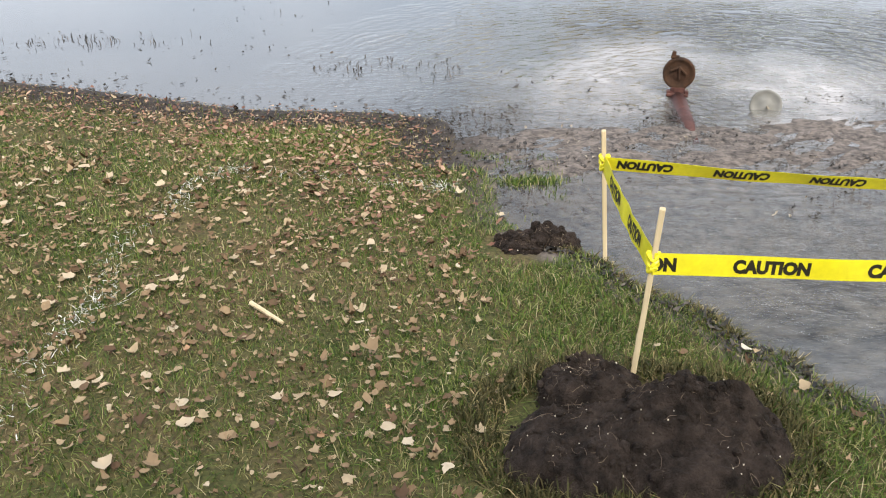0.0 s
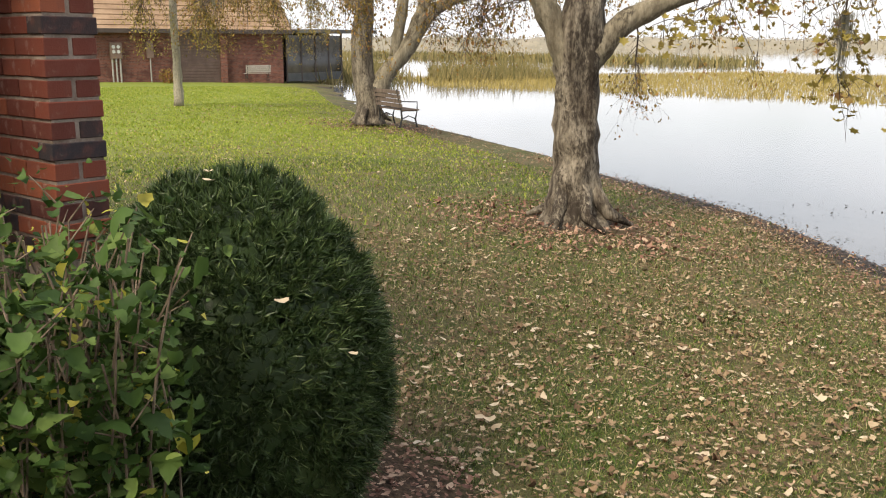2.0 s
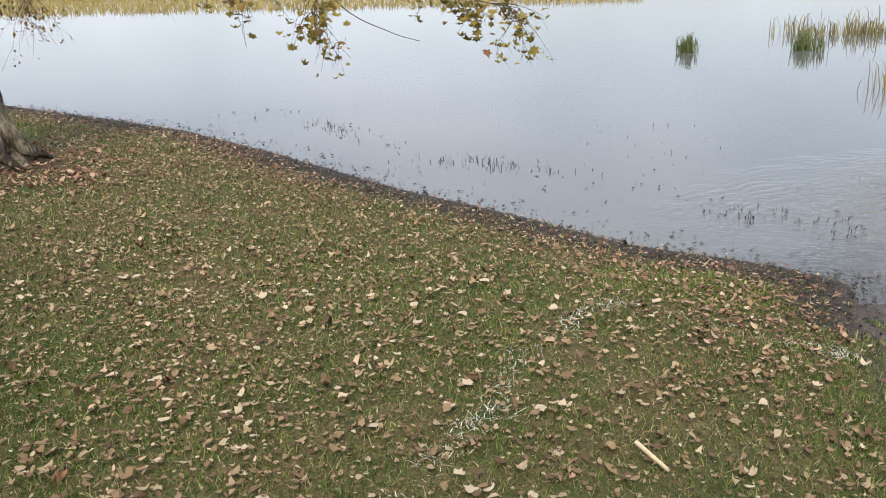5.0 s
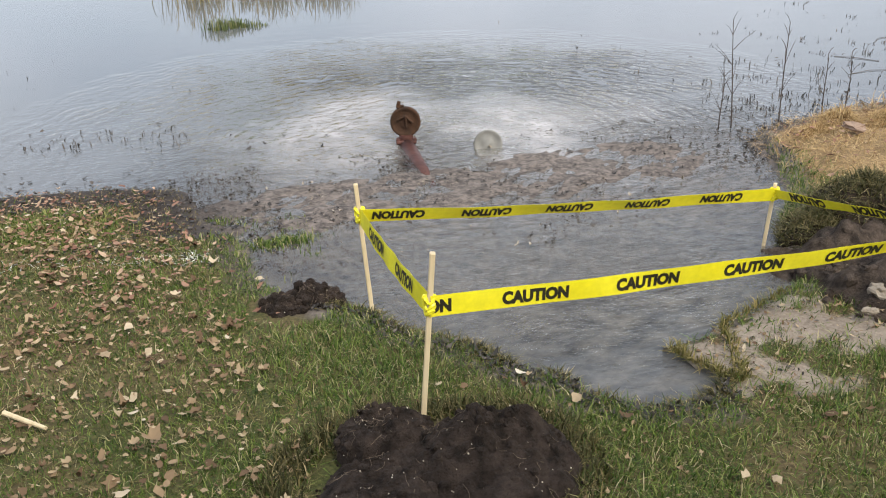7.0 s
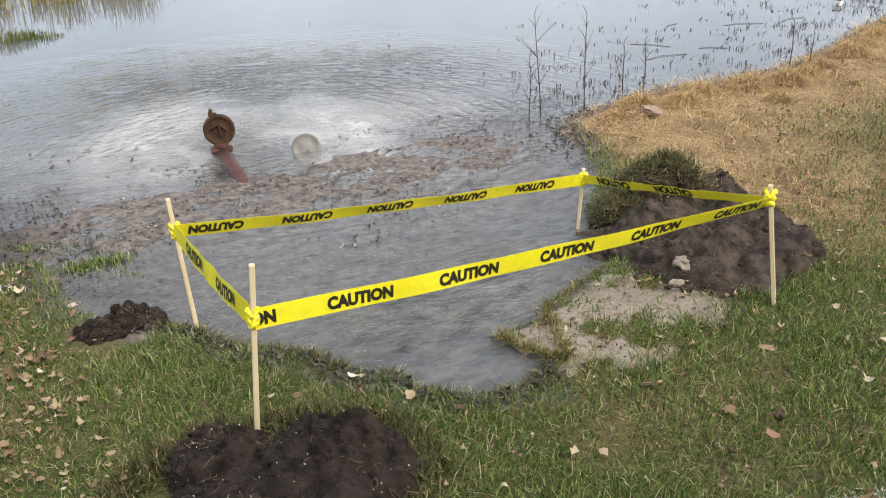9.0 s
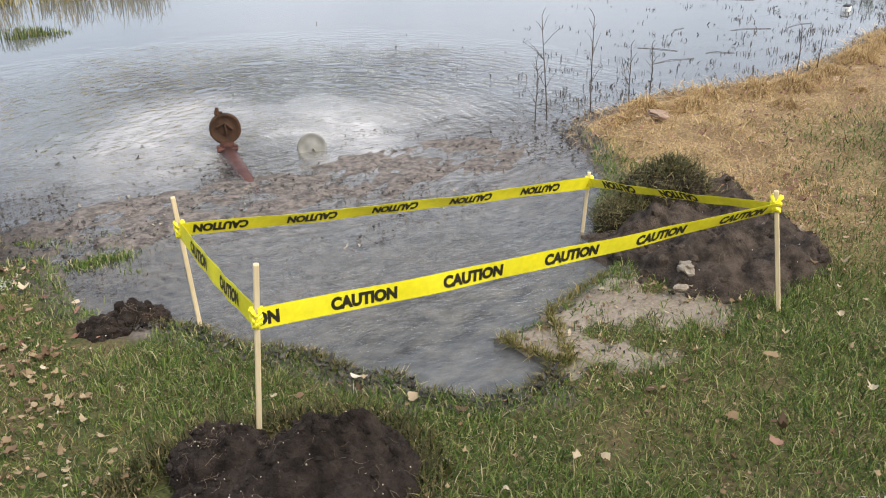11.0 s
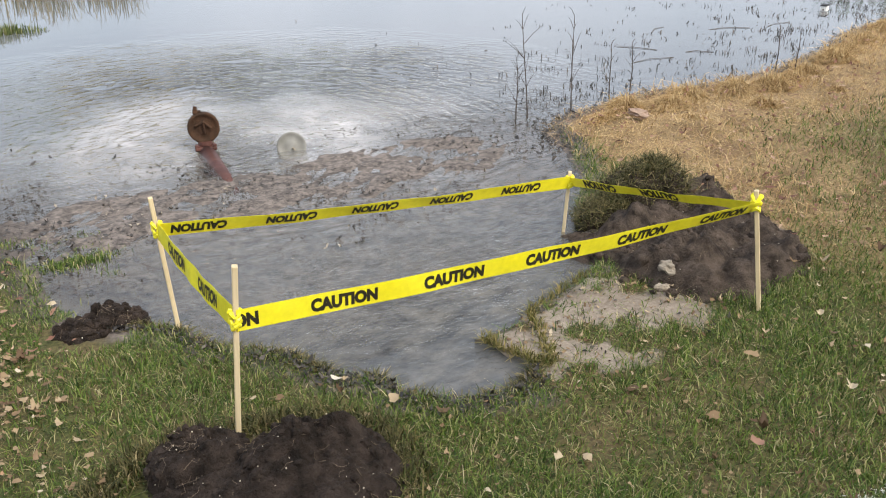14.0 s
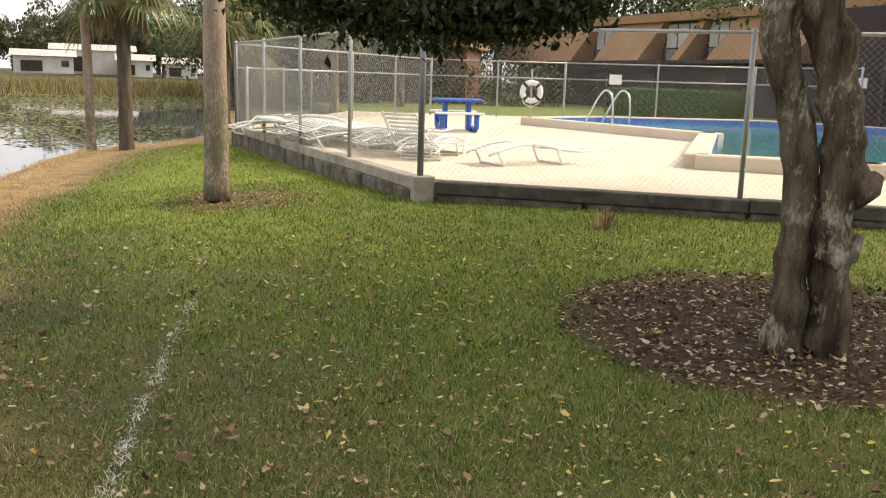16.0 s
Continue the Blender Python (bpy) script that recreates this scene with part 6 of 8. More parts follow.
# ---- trees ----
def limb_tree(name, label, at, limbs, mat, leaf=None, leaf_n=0, leaf_size=0.1, seed=1, twig_n=40, twig_len=0.9, droop=0.4, moss=0, limb_mat=None, leafshape=LEAF, fine=1.0):
    """limbs: lists of (points, radii); twigs and leaves hang from their outer halves."""
    o = thing(name, label, "tree", at)
    r2 = random.Random(seed)
    ends = []
    for i, (pts, rad) in enumerate(limbs):
        c = spline(pts, 6)
        rr = np.interp(np.linspace(0, 1, len(c)), np.linspace(0, 1, len(rad)), rad)
        g = Geo()
        g.tube(c, rr, 36 if i == 0 else 14, 0.26, 0.06 if i == 0 else 0.0, seed + i)
        g.ob("trunk" if i == 0 else "limb", mat if i == 0 or limb_mat is None else limb_mat, o, smooth=True)
        if i == 0 and rad[0] > 0.3:
            for q in range(7):
                w = q * 0.9 + seed
                l = rad[0] * r2.uniform(0.8, 1.35)
                Geo().tube([(0.5 * rad[1] * math.cos(w), 0.5 * rad[1] * math.sin(w), 0.32), (0.75 * l * math.cos(w), 0.75 * l * math.sin(w), 0.07), (l * 1.25 * math.cos(w + 0.2), l * 1.25 * math.sin(w + 0.2), -0.04)], [rad[0] * 0.30, rad[0] * 0.17, rad[0] * 0.05], 9, 0.3).ob("root", mat, o, smooth=True)
        if i > 0 or len(limbs) == 1:
            ends += [(c[k2], c[min(k2 + 1, len(c) - 1)] - c[k2 - 1]) for k2 in range(len(c) // 2, len(c))]
    tips = []
    tw = Geo()
    for _ in range(twig_n):
        if not ends:
            break
        p, d = r2.choice(ends)
        p = Vector(p)
        v = (Vector(d).normalized() + Vector((r2.gauss(0, 0.8), r2.gauss(0, 0.8), r2.gauss(0.1, 0.5)))).normalized()
        pts, s = [p], twig_len * r2.uniform(0.5, 1.3) / 5
        for _ in range(5):
            v = (v + Vector((r2.gauss(0, 0.22), r2.gauss(0, 0.22), -droop * r2.uniform(0.2, 0.7)))).normalized()
            pts.append(pts[-1] + v * s)
        tw.tube(pts, [fine * q for q in (0.012, 0.009, 0.007, 0.005, 0.003, 0.002)], 4, caps=False)
        tips += pts[2:]
        for _ in range(3):
            q = r2.choice(pts[1:5])
            w = (v + Vector((r2.gauss(0, 0.8), r2.gauss(0, 0.8), -droop * r2.uniform(0, 1.2)))).normalized() * twig_len * r2.uniform(0.2, 0.45)
            tw.tube([q, q + w * 0.5, q + w + Vector((0, 0, -0.03))], [0.004 * fine, 0.003 * fine, 0.001], 3, caps=False)
            tips += [q + w * 0.5, q + w, q + w * 0.75]
    if tw.v:
        tagged(tw.ob("twig_spray", M["darktwig"], o), kind="stuff")
    if leaf is not None and tips:
        tp = np.array([tuple(t) for t in tips])
        tp = tp[rng.integers(0, len(tp), leaf_n)] + rng.normal(0, leaf_size * 0.7, (leaf_n, 3))
        lv = leaves("crown", tp[:, 0], tp[:, 1], tp[:, 2], leaf_size, leaf, leafshape, 1.0, 0.3)
        lv.parent = o
    if moss:
        tp = np.array([tuple(p) for p, _ in ends])
        ms = Geo()
        for _ in range(moss):
            p = Vector(tp[r2.randrange(len(tp))])
            l = r2.uniform(0.25, 0.65)
            for _ in range(110):
                q = p + Vector((r2.gauss(0, 0.035), r2.gauss(0, 0.035), 0))
                ll = l * r2.uniform(0.3, 1) ** 1.5
                e = Vector((p.x + (q.x - p.x) * 0.4, p.y + (q.y - p.y) * 0.4, q.z - ll))
                ms.tube([q, q.lerp(e, 0.35) + Vector((r2.gauss(0, 0.008), r2.gauss(0, 0.008), 0)), q.lerp(e, 0.7) + Vector((r2.gauss(0, 0.008), r2.gauss(0, 0.008), 0)), e], [0.001, 0.0014, 0.0012, 0.0006], 3, caps=False)
        tagged(ms.ob("hanging_moss", M["moss"], o), kind="stuff")
    return o


limb_tree("lakeside_tree", "big grey-barked tree with a low forked trunk", (-6.76, 5.55, 0.20), [
    ([(0, 0, -0.1), (0, 0, 0.12), (0.0, 0, 0.6), (-0.02, 0.0, 1.2), (0.0, 0.0, 1.75), (0.02, 0.05, 2.2)], [0.36, 0.265, 0.205, 0.20, 0.215, 0.17]),
    ([(0.0, -0.02, 1.15), (-0.05, -0.10, 1.5), (-0.16, -0.22, 1.85), (-0.32, -0.40, 2.3), (-0.5, -0.8, 3.3), (-0.9, -1.2, 4.6)], [0.10, 0.14, 0.115, 0.10, 0.085, 0.05]),
    ([(0.0, 0.0, 1.1), (0.07, 0.09, 1.5), (0.26, 0.30, 1.82), (0.56, 0.58, 2.02), (1.05, 1.0, 2.28), (1.7, 1.5, 2.6), (2.6, 1.9, 2.95), (3.6, 2.0, 3.1)], [0.08, 0.125, 0.105, 0.09, 0.08, 0.07, 0.05, 0.03]),
    ([(0.02, 0.02, 1.9), (0.05, 0.05, 2.6), (-0.1, 0.3, 3.6), (0.3, 0.3, 5.0)], [0.17, 0.13, 0.11, 0.06]),
    ([(-0.4, -0.6, 2.8), (-1.2, -0.4, 3.2), (-2.2, -0.2, 3.2), (-3.0, 0.2, 2.9)], [0.08, 0.06, 0.04, 0.015]),
    ([(0.2, 0.2, 2.6), (-0.6, 1.1, 3.1), (-1.4, 1.9, 3.1), (-2.0, 2.4, 2.8)], [0.08, 0.06, 0.04, 0.015]),
], M["bark"], M["autumn"], 9500, 0.05, 5, 300, 1.0, 0.7, 12, M["limbbark"], RHOMB, fine=0.6)
limb_tree("lakeside_tree", "grey tree with several leaning stems beside a bench", (-17.5, 9.25, 0.25), [
    ([(0, 0, -0.1), (-0.02, 0, 0.3), (-0.1, -0.1, 1.4), (-0.05, 0.0, 3.0), (-0.3, 0.2, 5.0)], [0.36, 0.25, 0.215, 0.20, 0.12]),
    ([(0.1, 0.15, 0.5), (0.15, 0.35, 0.95), (0.4, 0.75, 1.5), (0.75, 1.25, 2.3), (1.5, 2.3, 2.75), (2.6, 3.4, 3.1)], [0.2, 0.19, 0.16, 0.13, 0.10, 0.05]),
    ([(0.3, 0.6, 1.2), (0.5, 1.0, 2.2), (0.7, 1.3, 3.2), (1.0, 1.9, 4.5)], [0.14, 0.13, 0.11, 0.06]),
    ([(0.25, 0.5, 1.3), (0.2, 0.7, 2.2), (0.3, 0.9, 3.4), (0.2, 1.4, 4.8)], [0.13, 0.12, 0.10, 0.05]),
    ([(-0.1, 0.0, 2.2), (-1.0, -0.8, 3.0), (-2.0, -1.6, 3.0), (-3.0, -2.2, 2.6)], [0.1, 0.07, 0.05, 0.02]),
    ([(0.0, 0.0, 2.4), (1.2, -1.0, 3.2), (2.4, -1.6, 3.2), (3.2, -2.0, 2.6)], [0.1, 0.07, 0.05, 0.02]),
], M["barkpale"], M["autumn"], 15000, 0.062, 9, 300, 1.5, 0.7, 4, M["limbbark"], RHOMB, fine=0.8)
limb_tree("slender_tree", "slender pale-trunked tree with yellowing leaves", (-23.75, 7.16, 0.36), [
    ([(0, 0, -0.1), (0, 0, 1.0), (0.02, -0.03, 2.4), (0.0, 0.05, 4.5), (0.1, 0, 6)], [0.13, 0.098, 0.092, 0.08, 0.04]),
    ([(0, 0, 3.6), (0.5, 0.9, 3.9), (0.8, 1.8, 3.5), (0.9, 2.4, 2.4)], [0.06, 0.05, 0.03, 0.01]),
    ([(0, 0, 3.5), (0.3, -0.5, 3.7), (0.4, -0.8, 3.2), (0.4, -0.9, 2.4)], [0.06, 0.05, 0.03, 0.01]),
    ([(0, 0, 3.8), (0.6, 1.2, 4.2), (1.0, 2.6, 3.8), (1.2, 3.3, 2.6)], [0.06, 0.05, 0.03, 0.01]),
    ([(0, 0, 3.6), (0.6, 0.3, 3.8), (0.9, 0.4, 3.2), (1.0, 0.4, 2.4)], [0.06, 0.05, 0.03, 0.01]),
], M["barkwhite"], M["goldleaf"], 12000, 0.066, 13, 190, 1.3, 0.9, leafshape=RHOMB, fine=0.8)
limb_tree("drooping_branch", "fine drooping twigs with small brown leaves", (-6.76, 5.55, 0.20), [
    ([(0.26, 0.30, 1.82), (0.36, 0.50, 2.0), (0.42, 0.62, 1.9), (0.42, 0.64, 1.6)], [0.012, 0.009, 0.006, 0.003]),
    ([(0.30, 0.32, 1.85), (0.28, 0.45, 1.75), (0.26, 0.46, 1.5), (0.26, 0.47, 1.3)], [0.010, 0.008, 0.005, 0.002]),
    ([(-0.25, -0.35, 2.5), (-0.38, -0.55, 2.45), (-0.44, -0.72, 2.15), (-0.48, -0.80, 1.85)], [0.02, 0.014, 0.009, 0.004]),
    ([(-0.3, -0.4, 2.6), (-0.5, -0.9, 2.5), (-0.6, -1.15, 2.2), (-0.62, -1.2, 1.8)], [0.02, 0.014, 0.009, 0.004]),
], M["darktwig"], M["autumn"], 900, 0.045, 33, 90, 0.5, 0.6, fine=0.3, leafshape=RHOMB)
# drooping outer branches of the nearer tree, over the water
limb_tree("drooping_branch", "drooping twigs with brown and yellow lobed leaves and moss", (-3.7, 5.0, 3.13), [
    ([(0, 0, 0.4), (0.0, 0.1, -0.4), (0.15, 0.3, -1.1), (0.45, 0.55, -1.65), (0.72, 0.75, -1.85), (0.92, 0.82, -1.92)], [0.014, 0.010, 0.006, 0.004, 0.003, 0.002]),
    ([(0, 0, 0.4), (0.35, 0.25, -0.5), (0.85, 0.7, -1.3), (1.2, 0.95, -1.62), (1.55, 1.1, -1.72)], [0.014, 0.010, 0.006, 0.004, 0.002]),
    ([(0, 0, 0.3), (0.0, 0.0, -0.5), (-0.1, 0.1, -1.1), (-0.15, 0.15, -1.5)], [0.012, 0.009, 0.006, 0.003]),
    ([(0, 0, 0.3), (-0.25, -0.1, -0.5), (-0.5, -0.25, -0.9), (-0.95, -0.45, -1.12)], [0.010, 0.008, 0.005, 0.002]),
    ([(0, 0, 0.2), (0.2, 0.3, -0.7), (0.35, 0.5, -1.4), (0.28, 0.48, -1.7)], [0.012, 0.009, 0.005, 0.002]),
], M["darktwig"], M["goldleaf"], 720, 0.06, 21, 80, 0.40, 0.5, 1, fine=0.35)


# ---- benches ----
def bench(at, rz, scale=1.0, wood="oldwood", label="weathered slatted bench with iron legs facing the lake"):
    o = thing("park_bench", label, "bench", at, "benches", rz)
    o.matrix_basis = o.matrix_basis @ Matrix.Diagonal((scale, scale, scale, 1))
    for i in range(4):
        Geo().box((0, -0.16 + i * 0.11, 0.42), (1.45, 0.095, 0.03), None, 0.005).ob("seat_slat", M[wood], o)
    for i in range(4):
        Geo().box((0, 0.25 + i * 0.022, 0.52 + i * 0.105), (1.45, 0.026, 0.09), None, 0.005).ob("back_slat", M[wood], o)
    for sx in (-0.62, 0.62):
        g = Geo()
        g.tube([(sx, -0.20, 0.0), (sx, -0.15, 0.2), (sx, -0.2, 0.40), (sx, 0.22, 0.40), (sx, 0.33, 0.9)], [0.022] * 5, 6)
        g.tube([(sx, 0.27, 0.0), (sx, 0.2, 0.2), (sx, 0.22, 0.40)], [0.022] * 3, 6)
        g.tube([(sx, -0.17, 0.2), (sx, 0.03, 0.28), (sx, 0.21, 0.2)], [0.014] * 3, 6)
        g.tube([(sx, -0.2, 0.40), (sx, -0.2, 0.60), (sx, 0.24, 0.62)], [0.016] * 3, 6)
        g.ob("leg", M["iron"], o)
    return o


bench((-16.62, 9.45, 0.17), 175, 0.85)


# ---- brick building at the head of the lawn ----
def west_building():
    o = thing("brick_building", "single-storey dark brick building with a tan shingle roof", "building", (-37.2, 16.0, 0.3), rz=86)
    # local x runs along the front, y goes back
    Geo().box((-9, 3.05, 1.0), (18, 6, 2.6)).ob("wall", M["farbrick"], o)
    L = 18.6
    Geo().box((-9, 2.55, 4.40), (L - 0.1, 7.6, 0.05), Matrix.Rotation(math.atan2(0.20, 0.24), 3, "X")).ob("roof", M["shingle"], o)
    for i in range(26):
        y0, z0 = -0.45 + i * 0.24, 2.0 + i * 0.20
        Geo().box((-9, y0 + 0.16, z0 + 0.09), (L, 0.34, 0.055), Matrix.Rotation(math.atan2(0.20, 0.24) - 0.10, 3, "X")).ob("shingle_course", M["shingle"], o)
    Geo().box((-9, -0.44, 1.98), (L, 0.05, 0.16)).ob("fascia", M["frame"], o)
    Geo().add([(0.28, -0.4, 2.0), (0.28, 6.2, 2.0), (0.28, 6.2, 7.3), (-18.3, -0.4, 2.0), (-18.3, 6.2, 2.0), (-18.3, 6.2, 7.3)], [(0, 1, 2), (3, 5, 4), (1, 4, 5, 2)]).ob("gable", M["stucco"], o)
    for cx, w in ((-6.85, 0.45),):
        b = Geo().box((cx, -0.09, 1.22), (w, 0.16, 0.62), None, 0.01).ob("meter_box", M["brownsteel"], o)
        for dx in (-0.09, 0.09):
            for dz in (-0.09, 0.09):
                q = Geo().tube([(cx + dx, -0.16, 1.27 + dz), (cx + dx, -0.22, 1.27 + dz)], [0.07, 0.06], 12).ob("meter", M["blind"], b)
        for dx in (-0.15, 0.0, 0.15):
            Geo().tube([(cx + dx, -0.07, 0.92), (cx + dx, -0.07, -0.3)], [0.035, 0.035], 8).ob("conduit", M["steelgrey"], b)
    b2 = Geo().box((-5.55, -0.08, 1.25), (0.26, 0.14, 0.65), None, 0.01).ob("switch_box", M["brownsteel"], o)
    Geo().tube([(-5.55, -0.06, 0.95), (-5.55, -0.06, -0.3)], [0.03, 0.03], 8).ob("conduit", M["steelgrey"], b2)
    sh = Geo().box((-3.55, -0.01, 0.9), (1.7, 0.06, 2.2)).ob("shutter_door", M["shutter"], o)
    for i in range(18):
        Geo().box((-3.55, -0.045, -0.15 + i * 0.115), (1.65, 0.05, 0.10), None, 0.008).ob("slat", M["shutter"], sh)
    Geo().box((-4.45, -0.06, 0.9), (0.12, 0.1, 2.2)).ob("door_jamb", M["farbrick"], o)
    Geo().box((-2.62, -0.10, 0.9), (0.25, 0.2, 2.3)).ob("pilaster", M["farbrick"], o)
    return o


west_building()


def porch():
    o = thing("screened_porch", "dark screened porch with a flat roof beside the building", "porch", (-37.1, 16.1, 0.25), rz=86)
    for i in range(5):
        Geo().box((0.15 + i * 0.85, 0.4 + i * 0.5, 0.95), (0.07, 0.07, 2.1)).ob("post", M["frame"], o)
    a = math.atan2(0.5, 0.85)
    for i in range(4):
        p = Geo().box((0.575 + i * 0.85, 0.66 + i * 0.5, 1.05), (0.92, 0.02, 1.7), Matrix.Rotation(a, 3, "Z"))
        p.ob("screen_panel", M["glass"], o)
        Geo().box((0.575 + i * 0.85, 0.66 + i * 0.5, 0.12), (0.94, 0.05, 0.35), Matrix.Rotation(a, 3, "Z")).ob("kick_panel", M["screen"], o)
    Geo().box((1.8, 2.6, 2.08), (4.2, 5.2, 0.14), Matrix.Rotation(a, 3, "Z")).ob("roof", M["screen"], o)
    Geo().box((1.9, 2.9, 0.95), (3.6, 0.1, 2.1), Matrix.Rotation(a, 3, "Z")).ob("back_wall", M["darkpanel"], o)
    return o


porch()
b = bench((-36.5, 14.5, 0.3), -96, scale=0.72, wood="palewood",  label="pale slatted bench against the brick building")


def shrub(at, r, mat, n, label, size=0.05):
    u = rng.normal(0, 1, (n, 3))
    u /= np.linalg.norm(u, axis=1)[:, None]
    u *= (rng.uniform(0.3, 1, n) ** 0.4 * r * (1 + 0.3 * np.sin(u[:, 0] * 5 + at[0]) * np.sin(u[:, 1] * 6)))[:, None]
    o = leaves("shrub", u[:, 0], u[:, 1], u[:, 2] * 0.8 + r * 0.6, size, mat, OVAL, 1.0)
    o.matrix_basis = Matrix.Translation(at)
    return tagged(o, label, "shrub")


shrub((-36.6, 10.9, 0.3), 0.4, M["autumn"], 500, "low brownish shrub against the brick building", 0.09)

# ---- marsh and the far shore ----
def marsh(name, n, keep, x0, x1, y0, y1, h, w, mat, label):
    x, y = scatter(n, x0, x1, y0, y1, keep)
    return stuff(blades(name, x, y, np.full(len(x), -0.03), h, w, 0.7, mat, 0.5, True), label, "marsh grass")


def isle(x, y):
    """Golden grass flat off the shore."""
    return (y > 22.5 + 0.25 * np.abs(x + 17) * (x > -17) + 1.6 * wave(x, y, 0.5)) & (y < 52 + 2 * wave(x, y, 0.3, 2)) & (x > -46 + 0.1 * y) & (x < 9 - 0.2 * y + 1.5 * wave(x, y, 0.6, 1)) & (y > 0.33 * (x + 60) + 13)


marsh("golden_marsh", 110000, lambda x, y: isle(x, y) & (x < 2 - 0.25 * y), -60, 4, 20, 56, 0.22, 0.035, M["marsh"], "flat of golden marsh grass out in the lake")
marsh("cattail_stand", 9000, lambda x, y: (y > 0.62 * -x + 0.5) & (y < 0.62 * -x + 9 + 2 * wave(x, y, 0.4)), -52, -37, 20, 44, 1.1, 0.04, M["reed"], "tall green cattails at the marsh edge")
marsh("far_reeds", 16000, lambda x, y: (np.abs(y - 78 - 0.1 * x) < 8 + 3 * wave(x, y, 0.1)) & (x < -0.80 * y + 3 * wave(x, y, 0.4)), -130, -20, 60, 95, 1.0, 0.16, M["reed"], "belt of brown-green reeds across the water")
marsh("west_reeds", 9000, lambda x, y: (inland(x, y) < 0.6) & (inland(x, y) > -5 - 2 * wave(x, y, 0.3)), -75, -38, 18, 45, 1.0, 0.08, M["reed"], "dry reeds along the far lawn's shore")


def far_shore():
    n = 42000
    a = rng.uniform(radians(-60), radians(80), n)
    r = rng.uniform(430, 560, n)
    x, y = -r * np.sin(a), r * np.cos(a)
    top = 5.4 + 1.2 * np.sin(a * 21) * np.sin(a * 47) + 0.8 * np.sin(a * 190) * np.sin(a * 83)
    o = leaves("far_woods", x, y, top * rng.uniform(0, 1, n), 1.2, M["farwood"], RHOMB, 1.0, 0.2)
    # the closed mass of the wood behind its ragged edge
    w = np.linspace(radians(-60), radians(80), 900)
    hh = 4.2 + 1.0 * np.sin(w * 21) * np.sin(w * 47) + 0.5 * np.sin(w * 190) * np.sin(w * 83)
    cs = np.stack([-np.sin(w), np.cos(w)], -1)
    rows = [np.concatenate([cs * rad, z[:, None]], -1) for rad, z in ((430, hh * 0 - 0.5), (440, hh * 0.8), (470, hh), (560, hh * 1.05))]
    idx = np.arange(4 * 900).reshape(4, 900)
    F = np.stack([idx[:-1, :-1], idx[:-1, 1:], idx[1:, 1:], idx[1:, :-1]], -1).reshape(-1, 4)
    stuff(np_mesh("far_treeline", np.concatenate(rows), F, M["farmass"]), "brown treeline across the lake, haze painted into its pale colour", "woods")
    return stuff(o, "low brown-green woods along the far shore, paled by painted haze", "woods")


far_shore()


# ---- palms beside the pool ----
def fan_frond(g, root, direction, stem, r, dead, r2):
    """A fan leaf: a stem and a folded fan of narrow blades."""
    d = Vector(direction).normalized()
    tip = Vector(root) + d * stem + Vector((0, 0, -0.12 * stem))
    g.tube([root, Vector(root) + d * stem * 0.5, tip], [0.014, 0.011, 0.008], 4, caps=False)
    a = d.cross(Vector((0, 0, 1))).normalized()
    b = a.cross(d).normalized()
    for i in range(26):
        w = radians(-105 + 210 * i / 25)
        v = (d * math.cos(w) + a * math.sin(w)).normalized()
        l = r * (0.7 + 0.3 * math.cos(w)) * r2.uniform(0.85, 1.1)
        mid = tip + v * l * 0.6 + b * 0.05 * r
        end = tip + v * l + Vector((0, 0, -(0.55 if dead else 0.35) * l * r2.uniform(0.6, 1.2)))
        side = v.cross(b).normalized() * 0.018 * r / 0.6
        g.add([tip, mid + side, end, mid - side], [(0, 1, 2, 3)])


def palm(at, h, r0, r1, mat, label, seed, crown=True, lean=(0, 0), bulge=0.0):
    r2 = random.Random(seed)
    o = thing("palm_tree", label, "palm tree", at, "palms by the pool")
    n = 34
    g = Geo()
    pts = [Vector((lean[0] * t * t, lean[1] * t * t, h * t - 0.1)) for t in np.linspace(0, 1, n)]
    rad = [(r0 + (r1 - r0) * t) * (1.0 + (0.14 * max(0, 1 - t * h / 0.3))) * (1.0 + 0.03 * (i % 2)) for i, t in enumerate(np.linspace(0, 1, n))]
    g.tube(pts, rad, 18, 0.08, 0.0, seed)
    g.ob("trunk", mat, o, smooth=True)
    if crown:
        top = pts[-1]
        gd = Geo()
        for _ in range(16):
            w = r2.uniform(0, math.tau)
            fan_frond(gd, top + Vector((0, 0, -0.15)), (math.cos(w), math.sin(w), r2.uniform(-2.0, -0.2)), r2.uniform(0.3, 0.75), r2.uniform(0.4, 0.65), True, r2)
        gd.ob("dead_fronds", M["deadfrond"], o)
        for _ in range(22):
            w, el = r2.uniform(0, math.tau), r2.uniform(-0.95, 1.2)
            gf = Geo()
            fan_frond(gf, top, (math.cos(w), math.sin(w), el), r2.uniform(0.7, 1.2), 0.85, False, r2)
            gf.ob("frond", M["frond"], o)
    return o


palm((11.5, 2.52, 0.36), 6.5, 0.152, 0.09, M["palmbark"], "pale palm trunk in a bare mulch patch by the pool", 3)
palm((20.4, 6.64, 0.12), 3.75, 0.15, 0.135, M["palmdark"], "dark-trunked palm at the water's edge with drooping fronds", 5)
palm((20.15, 7.32, 0.08), 6.5, 0.10, 0.085, M["palmbark"], "slim leaning palm trunk at the water's edge", 7, lean=(0.1, 0.25))
palm((25.0, 5.6, 0.4), 3.2, 0.2, 0.18, M["palmdark"], "shaggy palm behind the pool fence", 8)
palm((27.8, 5.6, 0.4), 2.6, 0.2, 0.18, M["palmdark"], "low shaggy palm behind the pool fence", 9)
